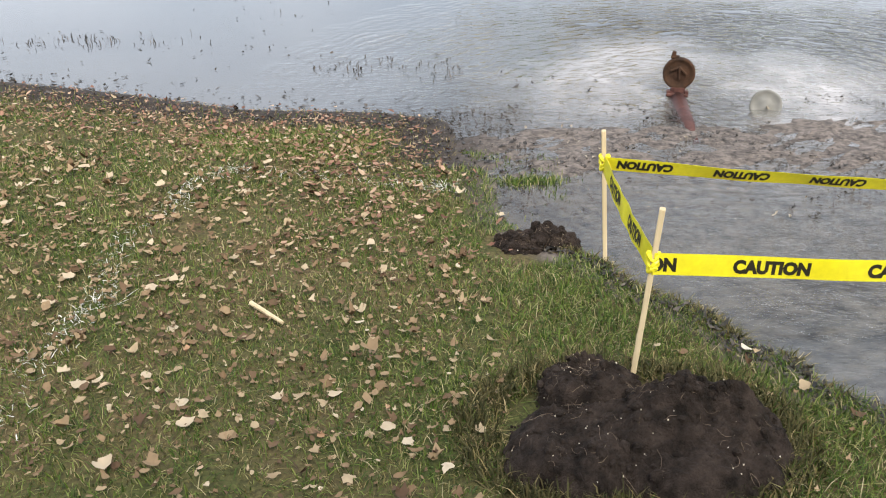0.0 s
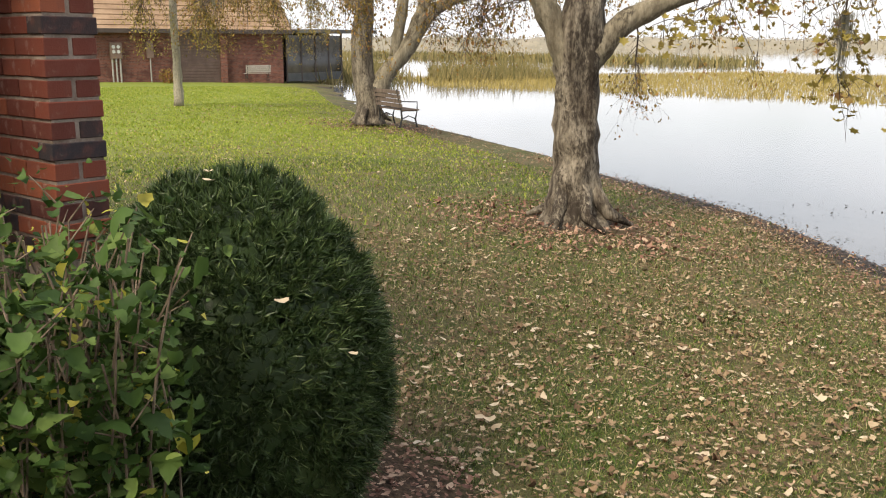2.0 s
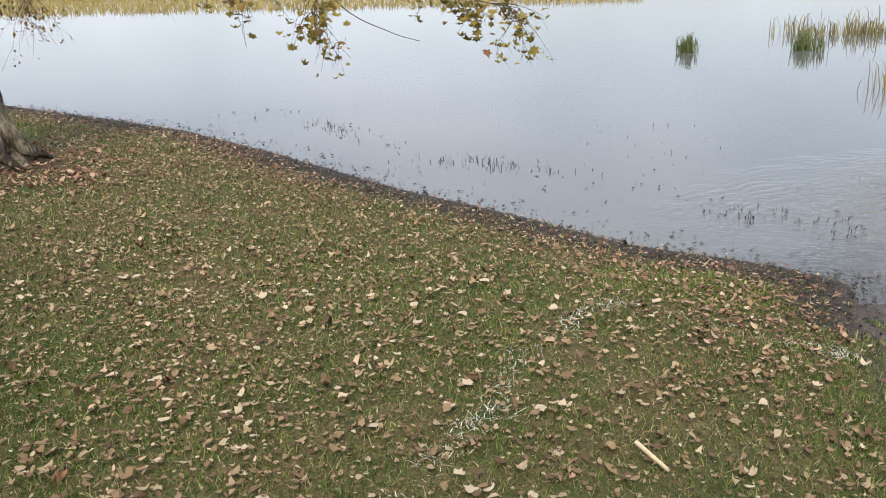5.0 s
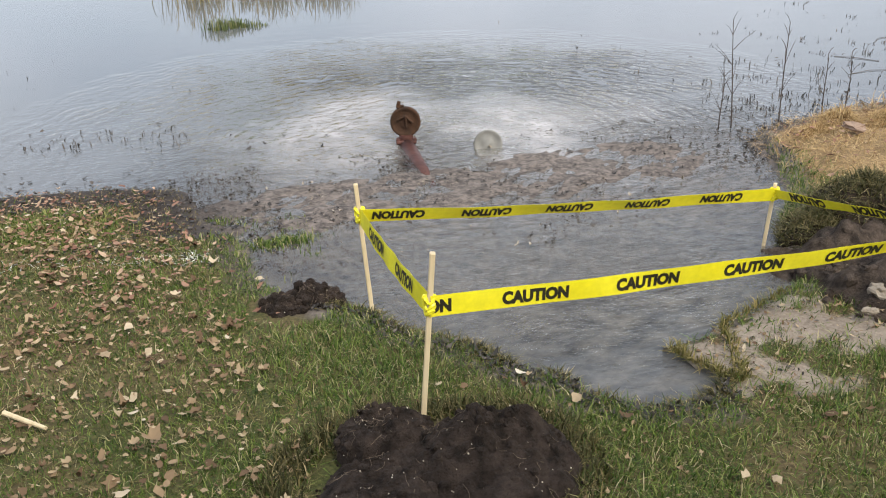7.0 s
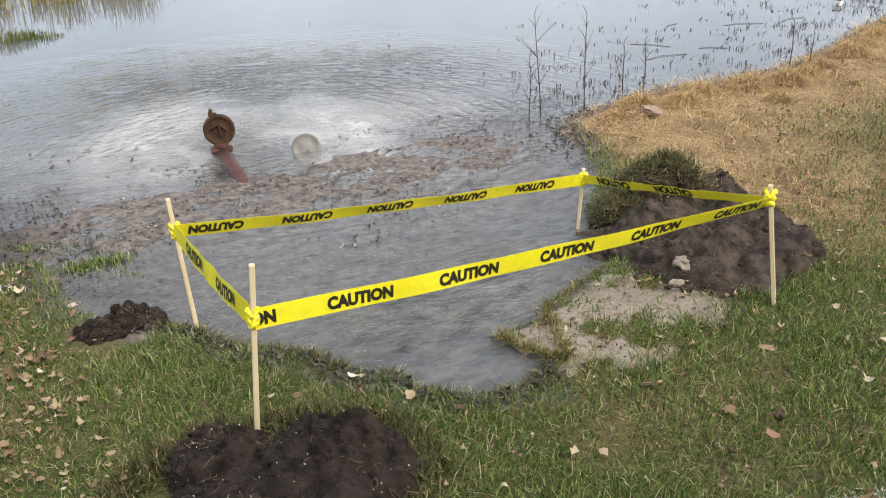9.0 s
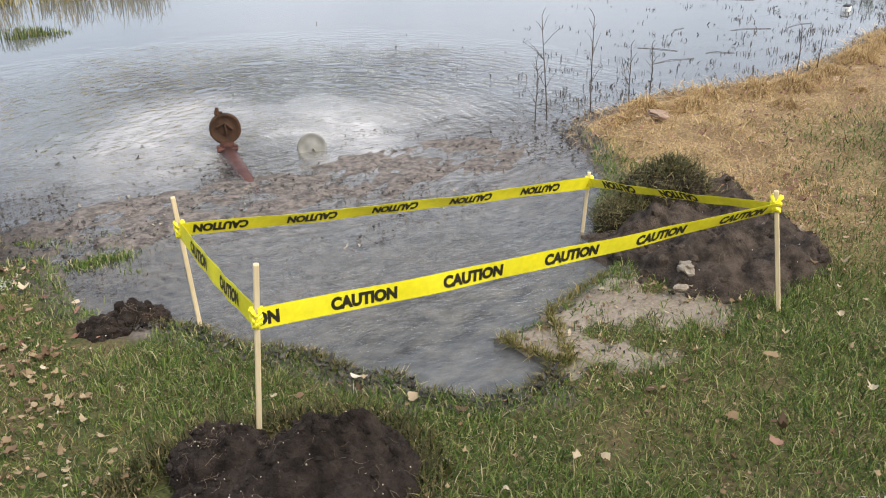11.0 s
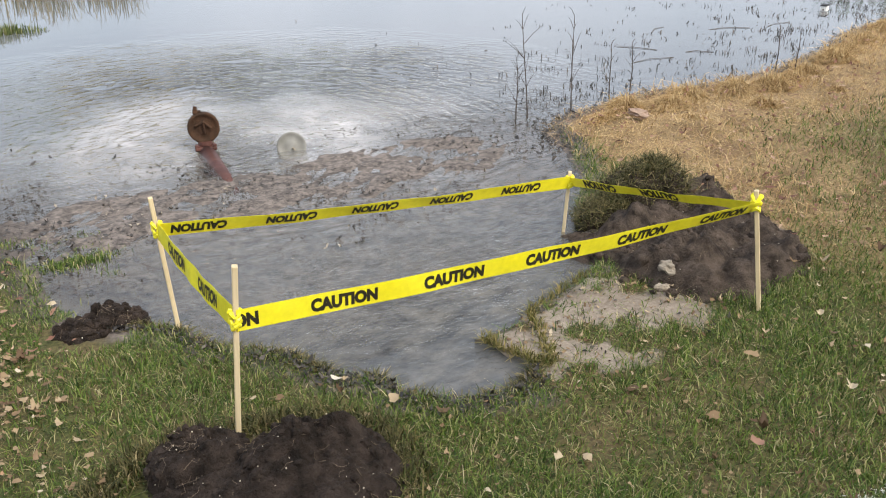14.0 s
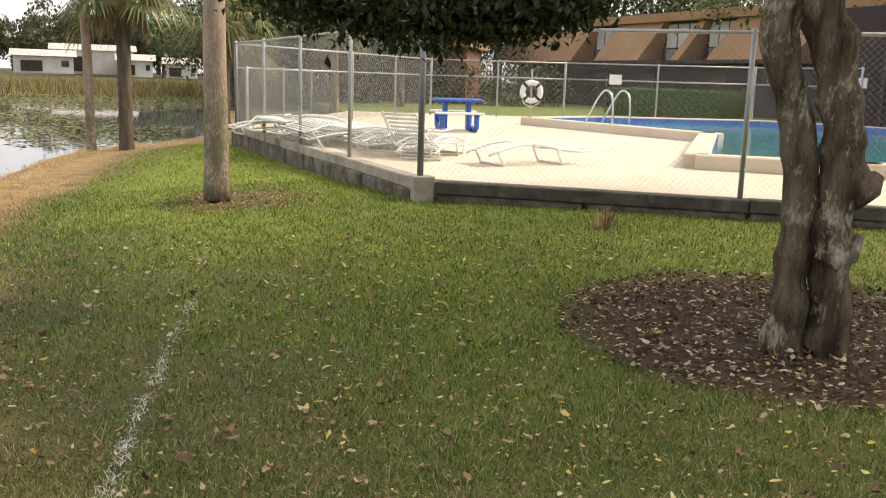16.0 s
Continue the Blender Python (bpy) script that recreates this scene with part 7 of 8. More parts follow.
palm((31.0, 3.3, 0.5), 3.0, 0.15, 0.13, M["palmbark"], "grey palm trunk on the lawn behind the fence", 12)


# ---- twisted tree ----
def twisted_tree():
    o = thing("twisted_tree", "dark lichen-spotted tree of two trunks twisted together", "tree", (5.47, -2.46, 0.16))
    for s, (pts, rad) in enumerate((
            ([(0.02, 0.13, -0.1), (0.02, 0.12, 0.12), (0.02, 0.11, 0.5), (0.03, 0.07, 0.86), (0.05, 0.05, 1.2), (0.06, 0.10, 1.58), (0.08, 0.18, 1.94), (0.10, 0.18, 2.3), (0.3, 0.45, 3.5)], [0.20, 0.145, 0.12, 0.115, 0.11, 0.105, 0.125, 0.135, 0.09]),
            ([(-0.02, -0.10, -0.1), (-0.02, -0.10, 0.12), (-0.04, -0.11, 0.5), (-0.05, -0.10, 0.86), (-0.02, -0.17, 1.2), (0.0, -0.16, 1.58), (0.02, -0.11, 1.94), (0.05, 0.0, 2.25), (0.1, 0.12, 2.6)], [0.20, 0.15, 0.13, 0.125, 0.14, 0.13, 0.135, 0.13, 0.09]))):
        c = spline([(p[0], p[1] + 0.07 * p[2], p[2]) for p in pts], 10)
        rr = np.interp(np.linspace(0, 1, len(c)), np.linspace(0, 1, len(rad)), rad) * 0.9
        Geo().tube(c, rr, 56, 0.42, 0.12, 3 + s * 5).ob("trunk", M["barktwist"], o, smooth=True)
    k2, k3 = Geo(), Geo()
    k2.tube([(-0.06, -0.13, 1.10), (-0.11, -0.22, 1.15), (-0.11, -0.255, 1.20)], [0.09, 0.07, 0.035], 12, 0.5)
    k3.tube([(-0.12, 0.06, 0.74), (-0.16, -0.04, 0.70), (-0.15, -0.14, 0.74), (-0.09, -0.19, 0.84)], [0.03, 0.05, 0.055, 0.03], 12, 0.5)
    k2.ob("burr", M["barktwist"], o, smooth=True)
    k3.ob("root_scar", M["barktwist"], o, smooth=True)
    r2 = random.Random(5)
    tips, br = [], Geo()
    # boughs out of view, shifted sideways so the added crown shades the lawn
    for i in range(80):
        w = r2.uniform(0, math.tau)
        l = r2.uniform(1.0, 4.6)
        p = Vector((0.2, 0.4, r2.uniform(3.3, 4.0)))
        e = p + Vector((math.cos(w) * l + 2.2, math.sin(w) * l - 3.1, r2.uniform(0.0, 1.4)))
        q = (p + e) / 2 + Vector((0, 0, 0.35))
        br.tube([p, q, e], [0.05, 0.035, 0.012], 6, 0.2)
        tips += [q.lerp(e, t) for t in (0.1, 0.3, 0.5, 0.7, 0.85, 1.0)]
    br.ob("branches", M["barktwist"], o)
    tp = np.array([tuple(t) for t in tips])
    # the lowest boughs reach out over the lawn towards the pool
    tp = np.vstack([tp, [(1.15 + 0.25 * math.sin(i), 1.35 + i * 0.095, 2.22 - 0.13 * math.sin(i * 0.16) + 0.05 * math.sin(i * 1.7)) for i in range(22)] * 4])
    n = 120000
    tp = tp[rng.integers(0, len(tp), n)] + rng.normal(0, 1, (n, 3)) * np.array([0.2, 0.17, 0.09])
    lv = leaves("crown", tp[:, 0], tp[:, 1], tp[:, 2], 0.072, M["oakleaf"], RHOMB, 1.0)
    lv.parent = o
    return o


twisted_tree()
x, y = ring_scatter(20000, 3.5, 9, -135, -85, lambda x, y: (bell(x, y, 6.05, -2.5, 1.55, 1.45) > 0))
stuff(leaves("bark_mulch", x, y, height(x, y) + 0.012 + rng.uniform(0, 0.02, len(x)), 0.045, M["chip"], OVAL, 0.3), "brown bark mulch ring round the twisted tree", "mulch")
x, y = ring_scatter(26000, 1.8, 5, 45, 110, lambda x, y: (bell(x, y, -3.0, 0.75, 1.0, 0.9) > 0))
stuff(leaves("bark_mulch_bed", x, y, height(x, y) + 0.012 + rng.uniform(0, 0.02, len(x)), 0.03, M["redlitter"], OVAL, 0.3, 0.3, 0.3), "brown bark mulch and leaves under the clipped bush", "mulch")
x, y = scatter(3000, 10.4, 12.9, 1.1, 3.5, lambda x, y: bell(x, y, 11.6, 2.3, 1.15, 1.1) > 0.1)
stuff(leaves("bark_mulch_palm", x, y, height(x, y) + 0.01, 0.045, M["redlitter"], OVAL, 0.3), "thin brown mulch round the palm", "mulch")


def dry_tuft(at):
    o = thing("dry_plant_tuft", "dry brown spiky plant tuft on the lawn", "plant", at)
    n = 90
    P = rng.normal(0, 0.05, (n, 3))
    b = blades("stalks", P[:, 0], P[:, 1], np.zeros(n), 0.30, 0.012, 1.6, M["redlitter"], 0.8)
    b.parent = o
    Geo().tube([(0, 0, 0), (0.02, -0.05, 0.14), (0.03, -0.09, 0.21)], [0.03, 0.025, 0.012], 8, 0.4).ob("stump", M["barktwist"], o)
    return o


dry_tuft((9.5, -1.96, 0.29))


# ---- pool terrace ----
DECK = 0.60
FC, FE = Vector((11.34, 0.0, 0)), Vector((21.4, 4.44, 0))
FR = Vector((9.35, -7.2, 0))


def slab(name, poly, z0, z1, mat, label, category, kind=""):
    n = len(poly)
    g = Geo()
    g.add([(px, py, z0) for px, py in poly] + [(px, py, z1) for px, py in poly],
          [tuple(range(n))[::-1], tuple(range(n, 2 * n))] + [(i, (i + 1) % n, n + (i + 1) % n, n + i) for i in range(n)])
    o = g.ob(name, mat)
    return tagged(o, label, category, kind=kind)


# pool outline: a wide basin with a square step cut out of the near corner
POOL = [(26.3, -2.95), (20.6, -6.4), (14.1, -4.35), (13.4, -6.4), (11.8, -14), (24.5, -15), (29.2, -10.3), (28.4, -5)]
slab("pool_deck", [(11.5, 0.05), (21.3, 4.3), (32.5, 3.0), (32.5, -16), (9.2, -16), (9.6, -6.5)], 0.0, DECK, M["deck"], "cream sprayed concrete pool deck", "deck", "structure")
slab("pool_lawn", [(32.5, 3.0), (60, 10), (60, -30), (32.5, -16)], 0.0, DECK - 0.05, M["mown"], "lawn behind the pool", "lawn", "structure")


def pool():
    o = thing("swimming_pool", "swimming pool with blue tiled rim and raised cream coping", "pool", (0, 0, 0))
    n = len(POOL)
    g = Geo()
    g.add([(px, py, DECK + 0.06) for px, py in POOL], [tuple(range(n))[::-1]])
    g.ob("water_surface", M["poolwater"], o)
    for i in range(n):
        a, b = Vector((*POOL[i], 0)), Vector((*POOL[(i + 1) % n], 0))
        d = b - a
        m = Matrix.Rotation(math.atan2(d.y, d.x), 3, "Z")
        c = (a + b) / 2
        nrm = Vector((d.y, -d.x, 0)).normalized()
        mid = Vector((21, -10, 0))
        if nrm.dot(c - mid) < 0:
            nrm = -nrm
        Geo().box(c + nrm * 0.2 + Vector((0, 0, DECK + 0.10)), (d.length + 0.4, 0.4, 0.24), m, 0.02).ob("coping", M["deck"], o)
        Geo().box(c - nrm * 0.02 + Vector((0, 0, DECK + 0.10)), (d.length, 0.02, 0.17), m).ob("tile_band", M["tile"], o)
    return o


pool()


def curb(a, b, z0, z1, mat, name, label, blk=1.2):
    d = b - a
    m = Matrix.Rotation(math.atan2(d.y, d.x), 3, "Z")
    o = thing(name, label, "curb", a)
    n = max(1, int(d.length / blk))
    r2 = random.Random(int(blk * 10))
    cap = min(0.15, (z1 - z0) * 0.4)
    for i in range(n):
        c = d * ((i + 0.5) / n)
        Geo().box(c + Vector((0, 0, z1 - cap / 2 + r2.uniform(-0.008, 0.004))), (d.length / n - 0.012, 0.21, cap), m, 0.014).ob("cap_block", mat, o)
    # rougher footing blocks, set back under the cap
    n *= 2
    for i in range(n):
        c = d * ((i + 0.5) / n) + m @ Vector((0, 0.02 + r2.uniform(0, 0.025), 0))
        Geo().box(c + Vector((0, 0, (z0 + z1 - cap) / 2)), (d.length / n - r2.uniform(0.015, 0.06), 0.19, z1 - z0 - cap), m, 0.02).ob("footing_block", M["footing"], o)
    return o


curb(FC, FE, 0.1, DECK + 0.03, M["concrete"], "concrete_curb", "stained grey concrete block curb under the fence")
curb(FC + Vector((-0.06, -0.2, 0)), FR, 0.1, DECK - 0.0, M["darkcurb"], "mouldy_curb", "black mould-stained concrete curb along the lawn", 3.6)
o = Geo().box((0, 0, 0), (0.26, 0.26, 0.5), Matrix.Rotation(0.3, 3, "Z"), 0.01).ob("corner_block", M["concrete"])
o.matrix_basis = pose(11.32, -0.02, 0.40)
tagged(o, "pale concrete corner block under the fence post", "block")


# ---- chain-link fence ----
def chain_panel(parent, a, b, z0, z1, pitch, r):
    """Interlaced zigzag wires between two posts."""
    d = b - a
    L, H = d.length, z1 - z0
    d.normalize()
    side = d.cross(Vector((0, 0, 1)))
    rows = int(round(H / (pitch / 2)))
    cols = int(2 * L / pitch)
    ci, ri = np.meshgrid(np.arange(cols), np.arange(rows + 1), indexing="ij")
    P = np.minimum(pitch / 2 * (ci + (ci + ri) % 2), L)
    zz = np.linspace(z0, z1, rows + 1)
    A = np.array(a)[None, None, :] + P[..., None] * np.array(d) + np.array([0, 0, 1.0]) * zz[None, :, None]
    offs = [np.array(side) * r, np.array(d) * r * 0.8 - np.array(side) * r * 0.5, -np.array(d) * r * 0.8 - np.array(side) * r * 0.5]
    ring = np.stack([A + q for q in offs], 2)
    V = ring.reshape(-1, 3)
    idx = np.arange(len(V)).reshape(cols, rows + 1, 3)
    F = np.concatenate([np.stack([idx[:, :-1, j], idx[:, :-1, (j + 1) % 3], idx[:, 1:, (j + 1) % 3], idx[:, 1:, j]], -1).reshape(-1, 4) for j in range(3)])
    return np_mesh("chain_link", V, F, M["wire"], parent)


def fence(name, label, pts, z0, h, pitch, wire, spacing, rail_mid=None, post_r=0.03, end_r=0.04):
    o = thing(name, label, "fence", pts[0])
    org = Vector(pts[0])
    for a, b in zip(pts[:-1], pts[1:]):
        a, b = Vector(a), Vector(b)
        n = max(1, round((b - a).length / spacing))
        for i in range(n + (b == Vector(pts[-1]))):
            p = a.lerp(b, i / n) - org
            r = end_r if i in (0, n) else post_r
            g = Geo()
            g.tube([p + Vector((0, 0, z0 - 0.15)), p + Vector((0, 0, z0 + h + 0.03)), p + Vector((0, 0, z0 + h + 0.05))], [r, r, r * 0.5], 10)
            g.ob("post", M["galv"], o, smooth=True)
        for zr in ((h,) if rail_mid is None else (h, rail_mid)):
            Geo().tube([a - org + Vector((0, 0, z0 + zr)), b - org + Vector((0, 0, z0 + zr))], [0.021, 0.021], 8).ob("rail", M["galv"], o, smooth=True)
        chain_panel(o, a - org, b - org, z0 + 0.02, z0 + h, pitch, wire)
    return o


fence("chain_link_fence", "galvanised chain-link fence along the pool's lakeside", [FC, FE], DECK + 0.03, 1.83, 0.075, 0.0017, 2.55)
fence("chain_link_fence", "galvanised chain-link fence along the lawn", [FC, FR], DECK - 0.02, 1.83, 0.075, 0.0017, 3.65)
fence("chain_link_fence", "galvanised chain-link fence across the back of the pool", [FE, (31.7, 0.1, 0), (31.4, -4.4, 0), (30.0, -10.3, 0), (26.6, -12.2, 0)], DECK + 0.02, 1.83, 0.10, 0.0025, 3.0, 1.30)
fence("chain_link_fence", "low inner chain-link fence by the loungers", [(21.4, 4.2, 0), (31.6, 3.4, 0)], DECK + 0.02, 1.3, 0.14, 0.0022, 3.4)


# ---- pool furniture ----
def lounger(at, rz, back=0.0, label="white vinyl-strap pool lounger stacked with others", lift=0.06):
    """A bent tube frame with straps across; the bed bows up towards its middle."""
    o = thing("pool_lounger", label, "lounger", at, "pool loungers", rz)
    top = lambda u: lift + 0.10 + 0.16 * math.sin(math.pi * (u + 0.95) / 1.5)
    for sy in (-0.30, 0.30):
        us = np.linspace(-0.95, 0.35, 9)
        Geo().tube([(u, sy, top(u)) for u in us], [0.02] * 9, 7).ob("side_rail", M["white"], o, smooth=True)
        e = (0.35 + 0.65 * math.cos(back), sy, top(0.35) + 0.65 * math.sin(back))
        Geo().tube([(0.35, sy, top(0.35)), (0.35 + 0.36 * math.cos(back), sy, top(0.35) + 0.30 * math.sin(back) - 0.03), e], [0.02] * 3, 7).ob("back_rail", M["white"], o, smooth=True)
    for lx in (-0.75, 0.30):
        Geo().tube([(lx - 0.05, -0.30, top(lx)), (lx + 0.06, -0.31, 0.02), (lx + 0.06, 0.31, 0.02), (lx - 0.05, 0.30, top(lx))], [0.02] * 4, 7).ob("leg", M["white"], o, smooth=True)
    for i in range(15):
        t = -0.92 + i * 0.085
        Geo().box((t, 0, top(t) + 0.012), (0.052, 0.60, 0.006)).ob("strap", M["white"], o)
    for i in range(7):
        t = 0.05 + i * 0.09
        Geo().box((0.35 + t * math.cos(back), 0, top(0.35) + t * math.sin(back) + 0.012), (0.052, 0.60, 0.006), Matrix.Rotation(-back, 3, "Y")).ob("strap", M["white"], o)
    return o


flat = lounger((18.6, 2.3, DECK), 20)
tall = lounger((14.9, 0.0, DECK), 150, 0.8, "white vinyl-strap pool lounger with raised back")
r2 = random.Random(8)
for i in range(19):
    cx, cy = 19.1 - i * 0.235 + r2.uniform(-0.25, 0.25), 2.8 - i * 0.145 + r2.uniform(-0.4, 0.4)
    up = (0.0, 0.14, 0.05)[i % 3]
    copy_thing(flat, pose(cx, cy, DECK + up, r2.uniform(-9, 9) * (up > 0), r2.uniform(-9, 9) * (up > 0), r2.uniform(-70, 80)) @ Matrix.Diagonal((1, 1, 0.8, 1)))
copy_thing(flat, pose(13.9, -1.6, DECK, 0, 0, -60))


def picnic_table(at, rz):
    o = thing("picnic_table", "bright blue moulded picnic table with attached benches", "table", at, rz=rz)
    Geo().box((0, 0, 0.73), (1.15, 0.95, 0.06), None, 0.02).ob("tabletop", M["blue"], o)
    for sx in (-0.28, 0.28):
        Geo().box((sx, 0, 0.37), (0.10, 0.42, 0.70), None, 0.03).ob("pedestal", M["blue"], o)
    for sy in (-0.72, 0.72):
        Geo().box((0, sy, 0.44), (1.15, 0.28, 0.05), None, 0.02).ob("bench_top", M["white"], o, "white bench top")
        for sx in (-0.4, 0.4):
            Geo().tube([(sx, sy, 0.42), (sx, sy, 0.12), (sx, sy * 0.6, 0.03), (sx, 0, 0.08)], [0.07, 0.06, 0.055, 0.06], 8).ob("bench_leg", M["blue"], o, smooth=True)
    return o


picnic_table((22.2, -0.62, DECK), 95)


def life_ring(at, rz):
    o = thing("life_ring_post", "white ring buoy hung on a post by the pool", "life ring", at, rz=rz)
    Geo().tube([(0, 0, 0), (0, 0, 1.55)], [0.03, 0.03], 8).ob("post", M["galv"], o)
    n, m, R, r = 28, 10, 0.25, 0.075
    V = [((R + r * math.cos(b)) * math.cos(a), -0.1 + r * 0.7 * math.sin(b), 0.93 + (R + r * math.cos(b)) * math.sin(a)) for a in np.linspace(0, math.tau, n, endpoint=False) for b in np.linspace(0, math.tau, m, endpoint=False)]
    Geo().add(V, [(i * m + j, i * m + (j + 1) % m, ((i + 1) % n) * m + (j + 1) % m, ((i + 1) % n) * m + j) for i in range(n) for j in range(m)]).ob("ring", M["white"], o, smooth=True)
    Geo().tube([(-0.3, -0.1, 0.9), (-0.2, -0.12, 0.6), (0, -0.12, 0.5), (0.2, -0.12, 0.62), (0.3, -0.1, 0.9)], [0.012] * 5, 5).ob("rope", M["white"], o)
    for a in (0.8, 2.35, 3.95, 5.5):
        Geo().tube([(0.25 * math.cos(w), -0.1, 0.93 + 0.25 * math.sin(w)) for w in (a - 0.16, a, a + 0.16)], [0.079, 0.080, 0.079], 10).ob("band", M["ink"], o)
    return o


life_ring((26.0, -2.75, DECK), -90)


def ladder(at, rz):
    o = thing("pool_ladder", "steel pool ladder with curved handrails", "ladder", at, rz=rz)
    for sx in (-0.28, 0.28):
        c = spline([(sx, -0.45, 0.2), (sx, -0.4, 0.85), (sx, -0.15, 1.05), (sx, 0.15, 0.85), (sx, 0.7, 0.1)], 6)
        Geo().tube(c, [0.028] * len(c), 8).ob("handrail", M["chrome"], o, smooth=True)
    return o


ladder((23.7, -4.55, DECK), -60)


def sign(at, s, rz):
    o = Geo().box((0, 0, 0), s, None, 0.004).ob("notice_board", M["white"])
    o.matrix_basis = pose(*at, 0, 0, rz)
    return tagged(o, "blank white notice plate on the pool fence", "sign")


sign((30.9, -6.0, 1.95), (0.03, 0.42, 0.32), 8)


def clipped_hedge(at, size, rz):
    o = thing("clipped_hedge", "clipped green hedge behind the pool fence", "hedge", at, rz=rz)
    Geo().box((0, 0, size[2] / 2), (size[0] * 0.92, size[1] * 0.85, size[2] * 0.95)).ob("inner_mass", M["hedgegreen"], o)
    n = 9000
    P = rng.uniform(-0.5, 0.5, (n, 3)) * np.array(size)
    ax = rng.integers(0, 3, n)
    P[np.arange(n), ax] = np.sign(P[np.arange(n), ax]) * np.array(size)[ax] * rng.uniform(0.44, 0.53, n)
    lv = leaves("leaves", P[:, 0], P[:, 1], P[:, 2] + size[2] / 2, 0.09, M["hedgegreen"], RHOMB, 1.0)
    lv.parent = o
    return o


clipped_hedge((36.2, -9.3, DECK - 0.05), (6.2, 1.3, 1.1), -147)


# ---- apartment building behind the pool ----
def apartments():
    o = thing("apartment_building", "two-storey brown building with sloping tan upper walls", "building", (53.3, -7.38, 0.55), rz=-155)
    # local x runs along the front to the right, -y faces the pool
    Geo().box((11, 4.6, 1.2), (37, 7, 2.6)).ob("lower_wall", M["darkpanel"], o)
    Geo().box((11, 5.2, 3.4), (37, 6, 2.2)).ob("core", M["darkpanel"], o)
    Geo().box((14.6, 4.9, 4.62), (29.6, 7.6, 0.42)).ob("parapet", M["stucco"], o)
    Geo().box((11, 0.75, 2.40), (37.4, 0.9, 0.16)).ob("ledge", M["frame"], o)
    an = Geo().box((28.6, -3.2, 1.6), (8.0, 6.0, 4.2), None, 0.02).ob("annex", M["darkpanel"], o)
    Geo().box((25.7, -6.24, 1.5), (0.3, 0.04, 0.3)).ob("notice_plate", M["white"], an)
    Geo().box((26.9, -6.26, 2.5), (0.16, 0.1, 0.16), None, 0.03).ob("wall_lamp", M["white"], an)
    for dx in (24.8, 26.4, 28.1, 29.8):
        Geo().box((dx, -6.22, 1.5), (0.07, 0.05, 3.9)).ob("batten", M["frame"], an)
    Geo().box((-4.6, 1.9, 4.5), (8.6, 1.4, 0.14)).ob("roof_cap", M["concrete"], o)
    wins = [(1.55, 2.3), (7.9, 2.6), (10.8, 2.0), (17.9, 1.8), (23.5, 1.8)]
    edges = [-9.0] + [w for c, q in wins for w in (c - q / 2, c + q / 2)] + [29.0]
    for a, b in zip(edges[::2], edges[1::2]):
        g = Geo()
        # the cheeks beside the windows lean too
        g.add([(a - 0.5, 0.3, 2.48), (b - 0.5, 0.3, 2.48), (b + 0.25, 1.35, 4.42), (a + 0.25, 1.35, 4.42), (a - 0.5, 2.2, 2.48), (b - 0.5, 2.2, 2.48), (b + 0.25, 2.2, 4.42), (a + 0.25, 2.2, 4.42)],
              [(0, 1, 2, 3), (4, 7, 6, 5), (0, 3, 7, 4), (1, 5, 6, 2), (3, 2, 6, 7)])
        g.ob("sloping_wall", M["stucco"], o)
    for c, q in wins:
        w = Geo().box((c, 1.75, 3.4), (q + 0.6, 0.08, 2.0)).ob("window", M["frame"], o)
        for dx in (-q / 3, 0, q / 3):
            Geo().box((c + dx, 1.69, 3.72), (q * 0.29, 0.02, 1.15)).ob("blind", M["blind"], w)
            Geo().box((c + dx, 1.69, 2.82), (q * 0.29, 0.02, 0.52)).ob("pane", M["dimpane"], w)
    for c in (-4.0, 2.0, 6.0, 11.5):
        d = Geo().box((c, 1.06, 0.85), (1.0, 0.06, 2.0)).ob("door", M["frame"], o)
        Geo().box((c + 0.38, 1.0, 0.85), (0.06, 0.06, 0.12)).ob("handle", M["galv"], d)
    return o


apartments()


def brick_wing():
    o = thing("brick_wing", "reddish-brown brick wing half hidden behind the pool trees", "building", (49.5, 1.6, 0.5), rz=-100)
    Geo().box((0, 3, 1.35), (6.4, 6, 3.3)).ob("wall", M["farbrick"], o)
    Geo().box((0, 2.8, 3.1), (7.0, 6.8, 0.3), None, 0.02).ob("roof", M["stucco"], o)
    for c in (-1.8, 1.6):
        w = Geo().box((c, -0.02, 1.5), (1.3, 0.08, 1.2)).ob("window", M["frame"], o)
        Geo().box((c, -0.07, 1.5), (1.15, 0.02, 1.05)).ob("pane", M["glass"], w)
    return o


brick_wing()


for sx, sy, sr in ((46.5, 0.8, 1.3), (47.5, -1.6, 1.5), (46.8, -3.6, 1.4), (48.2, -5.4, 1.6), (44.5, 3.4, 1.3), (43.5, 5.2, 1.4), (57, -2.0, 2.3), (57.5, -4.2, 2.4), (58, -6.2, 2.3), (56.5, 0.5, 2.2)):
    shrub((sx, sy, 0.5), sr, M["darkoak"], 1500, "leafy dark shrub behind the pool lawn", 0.16)


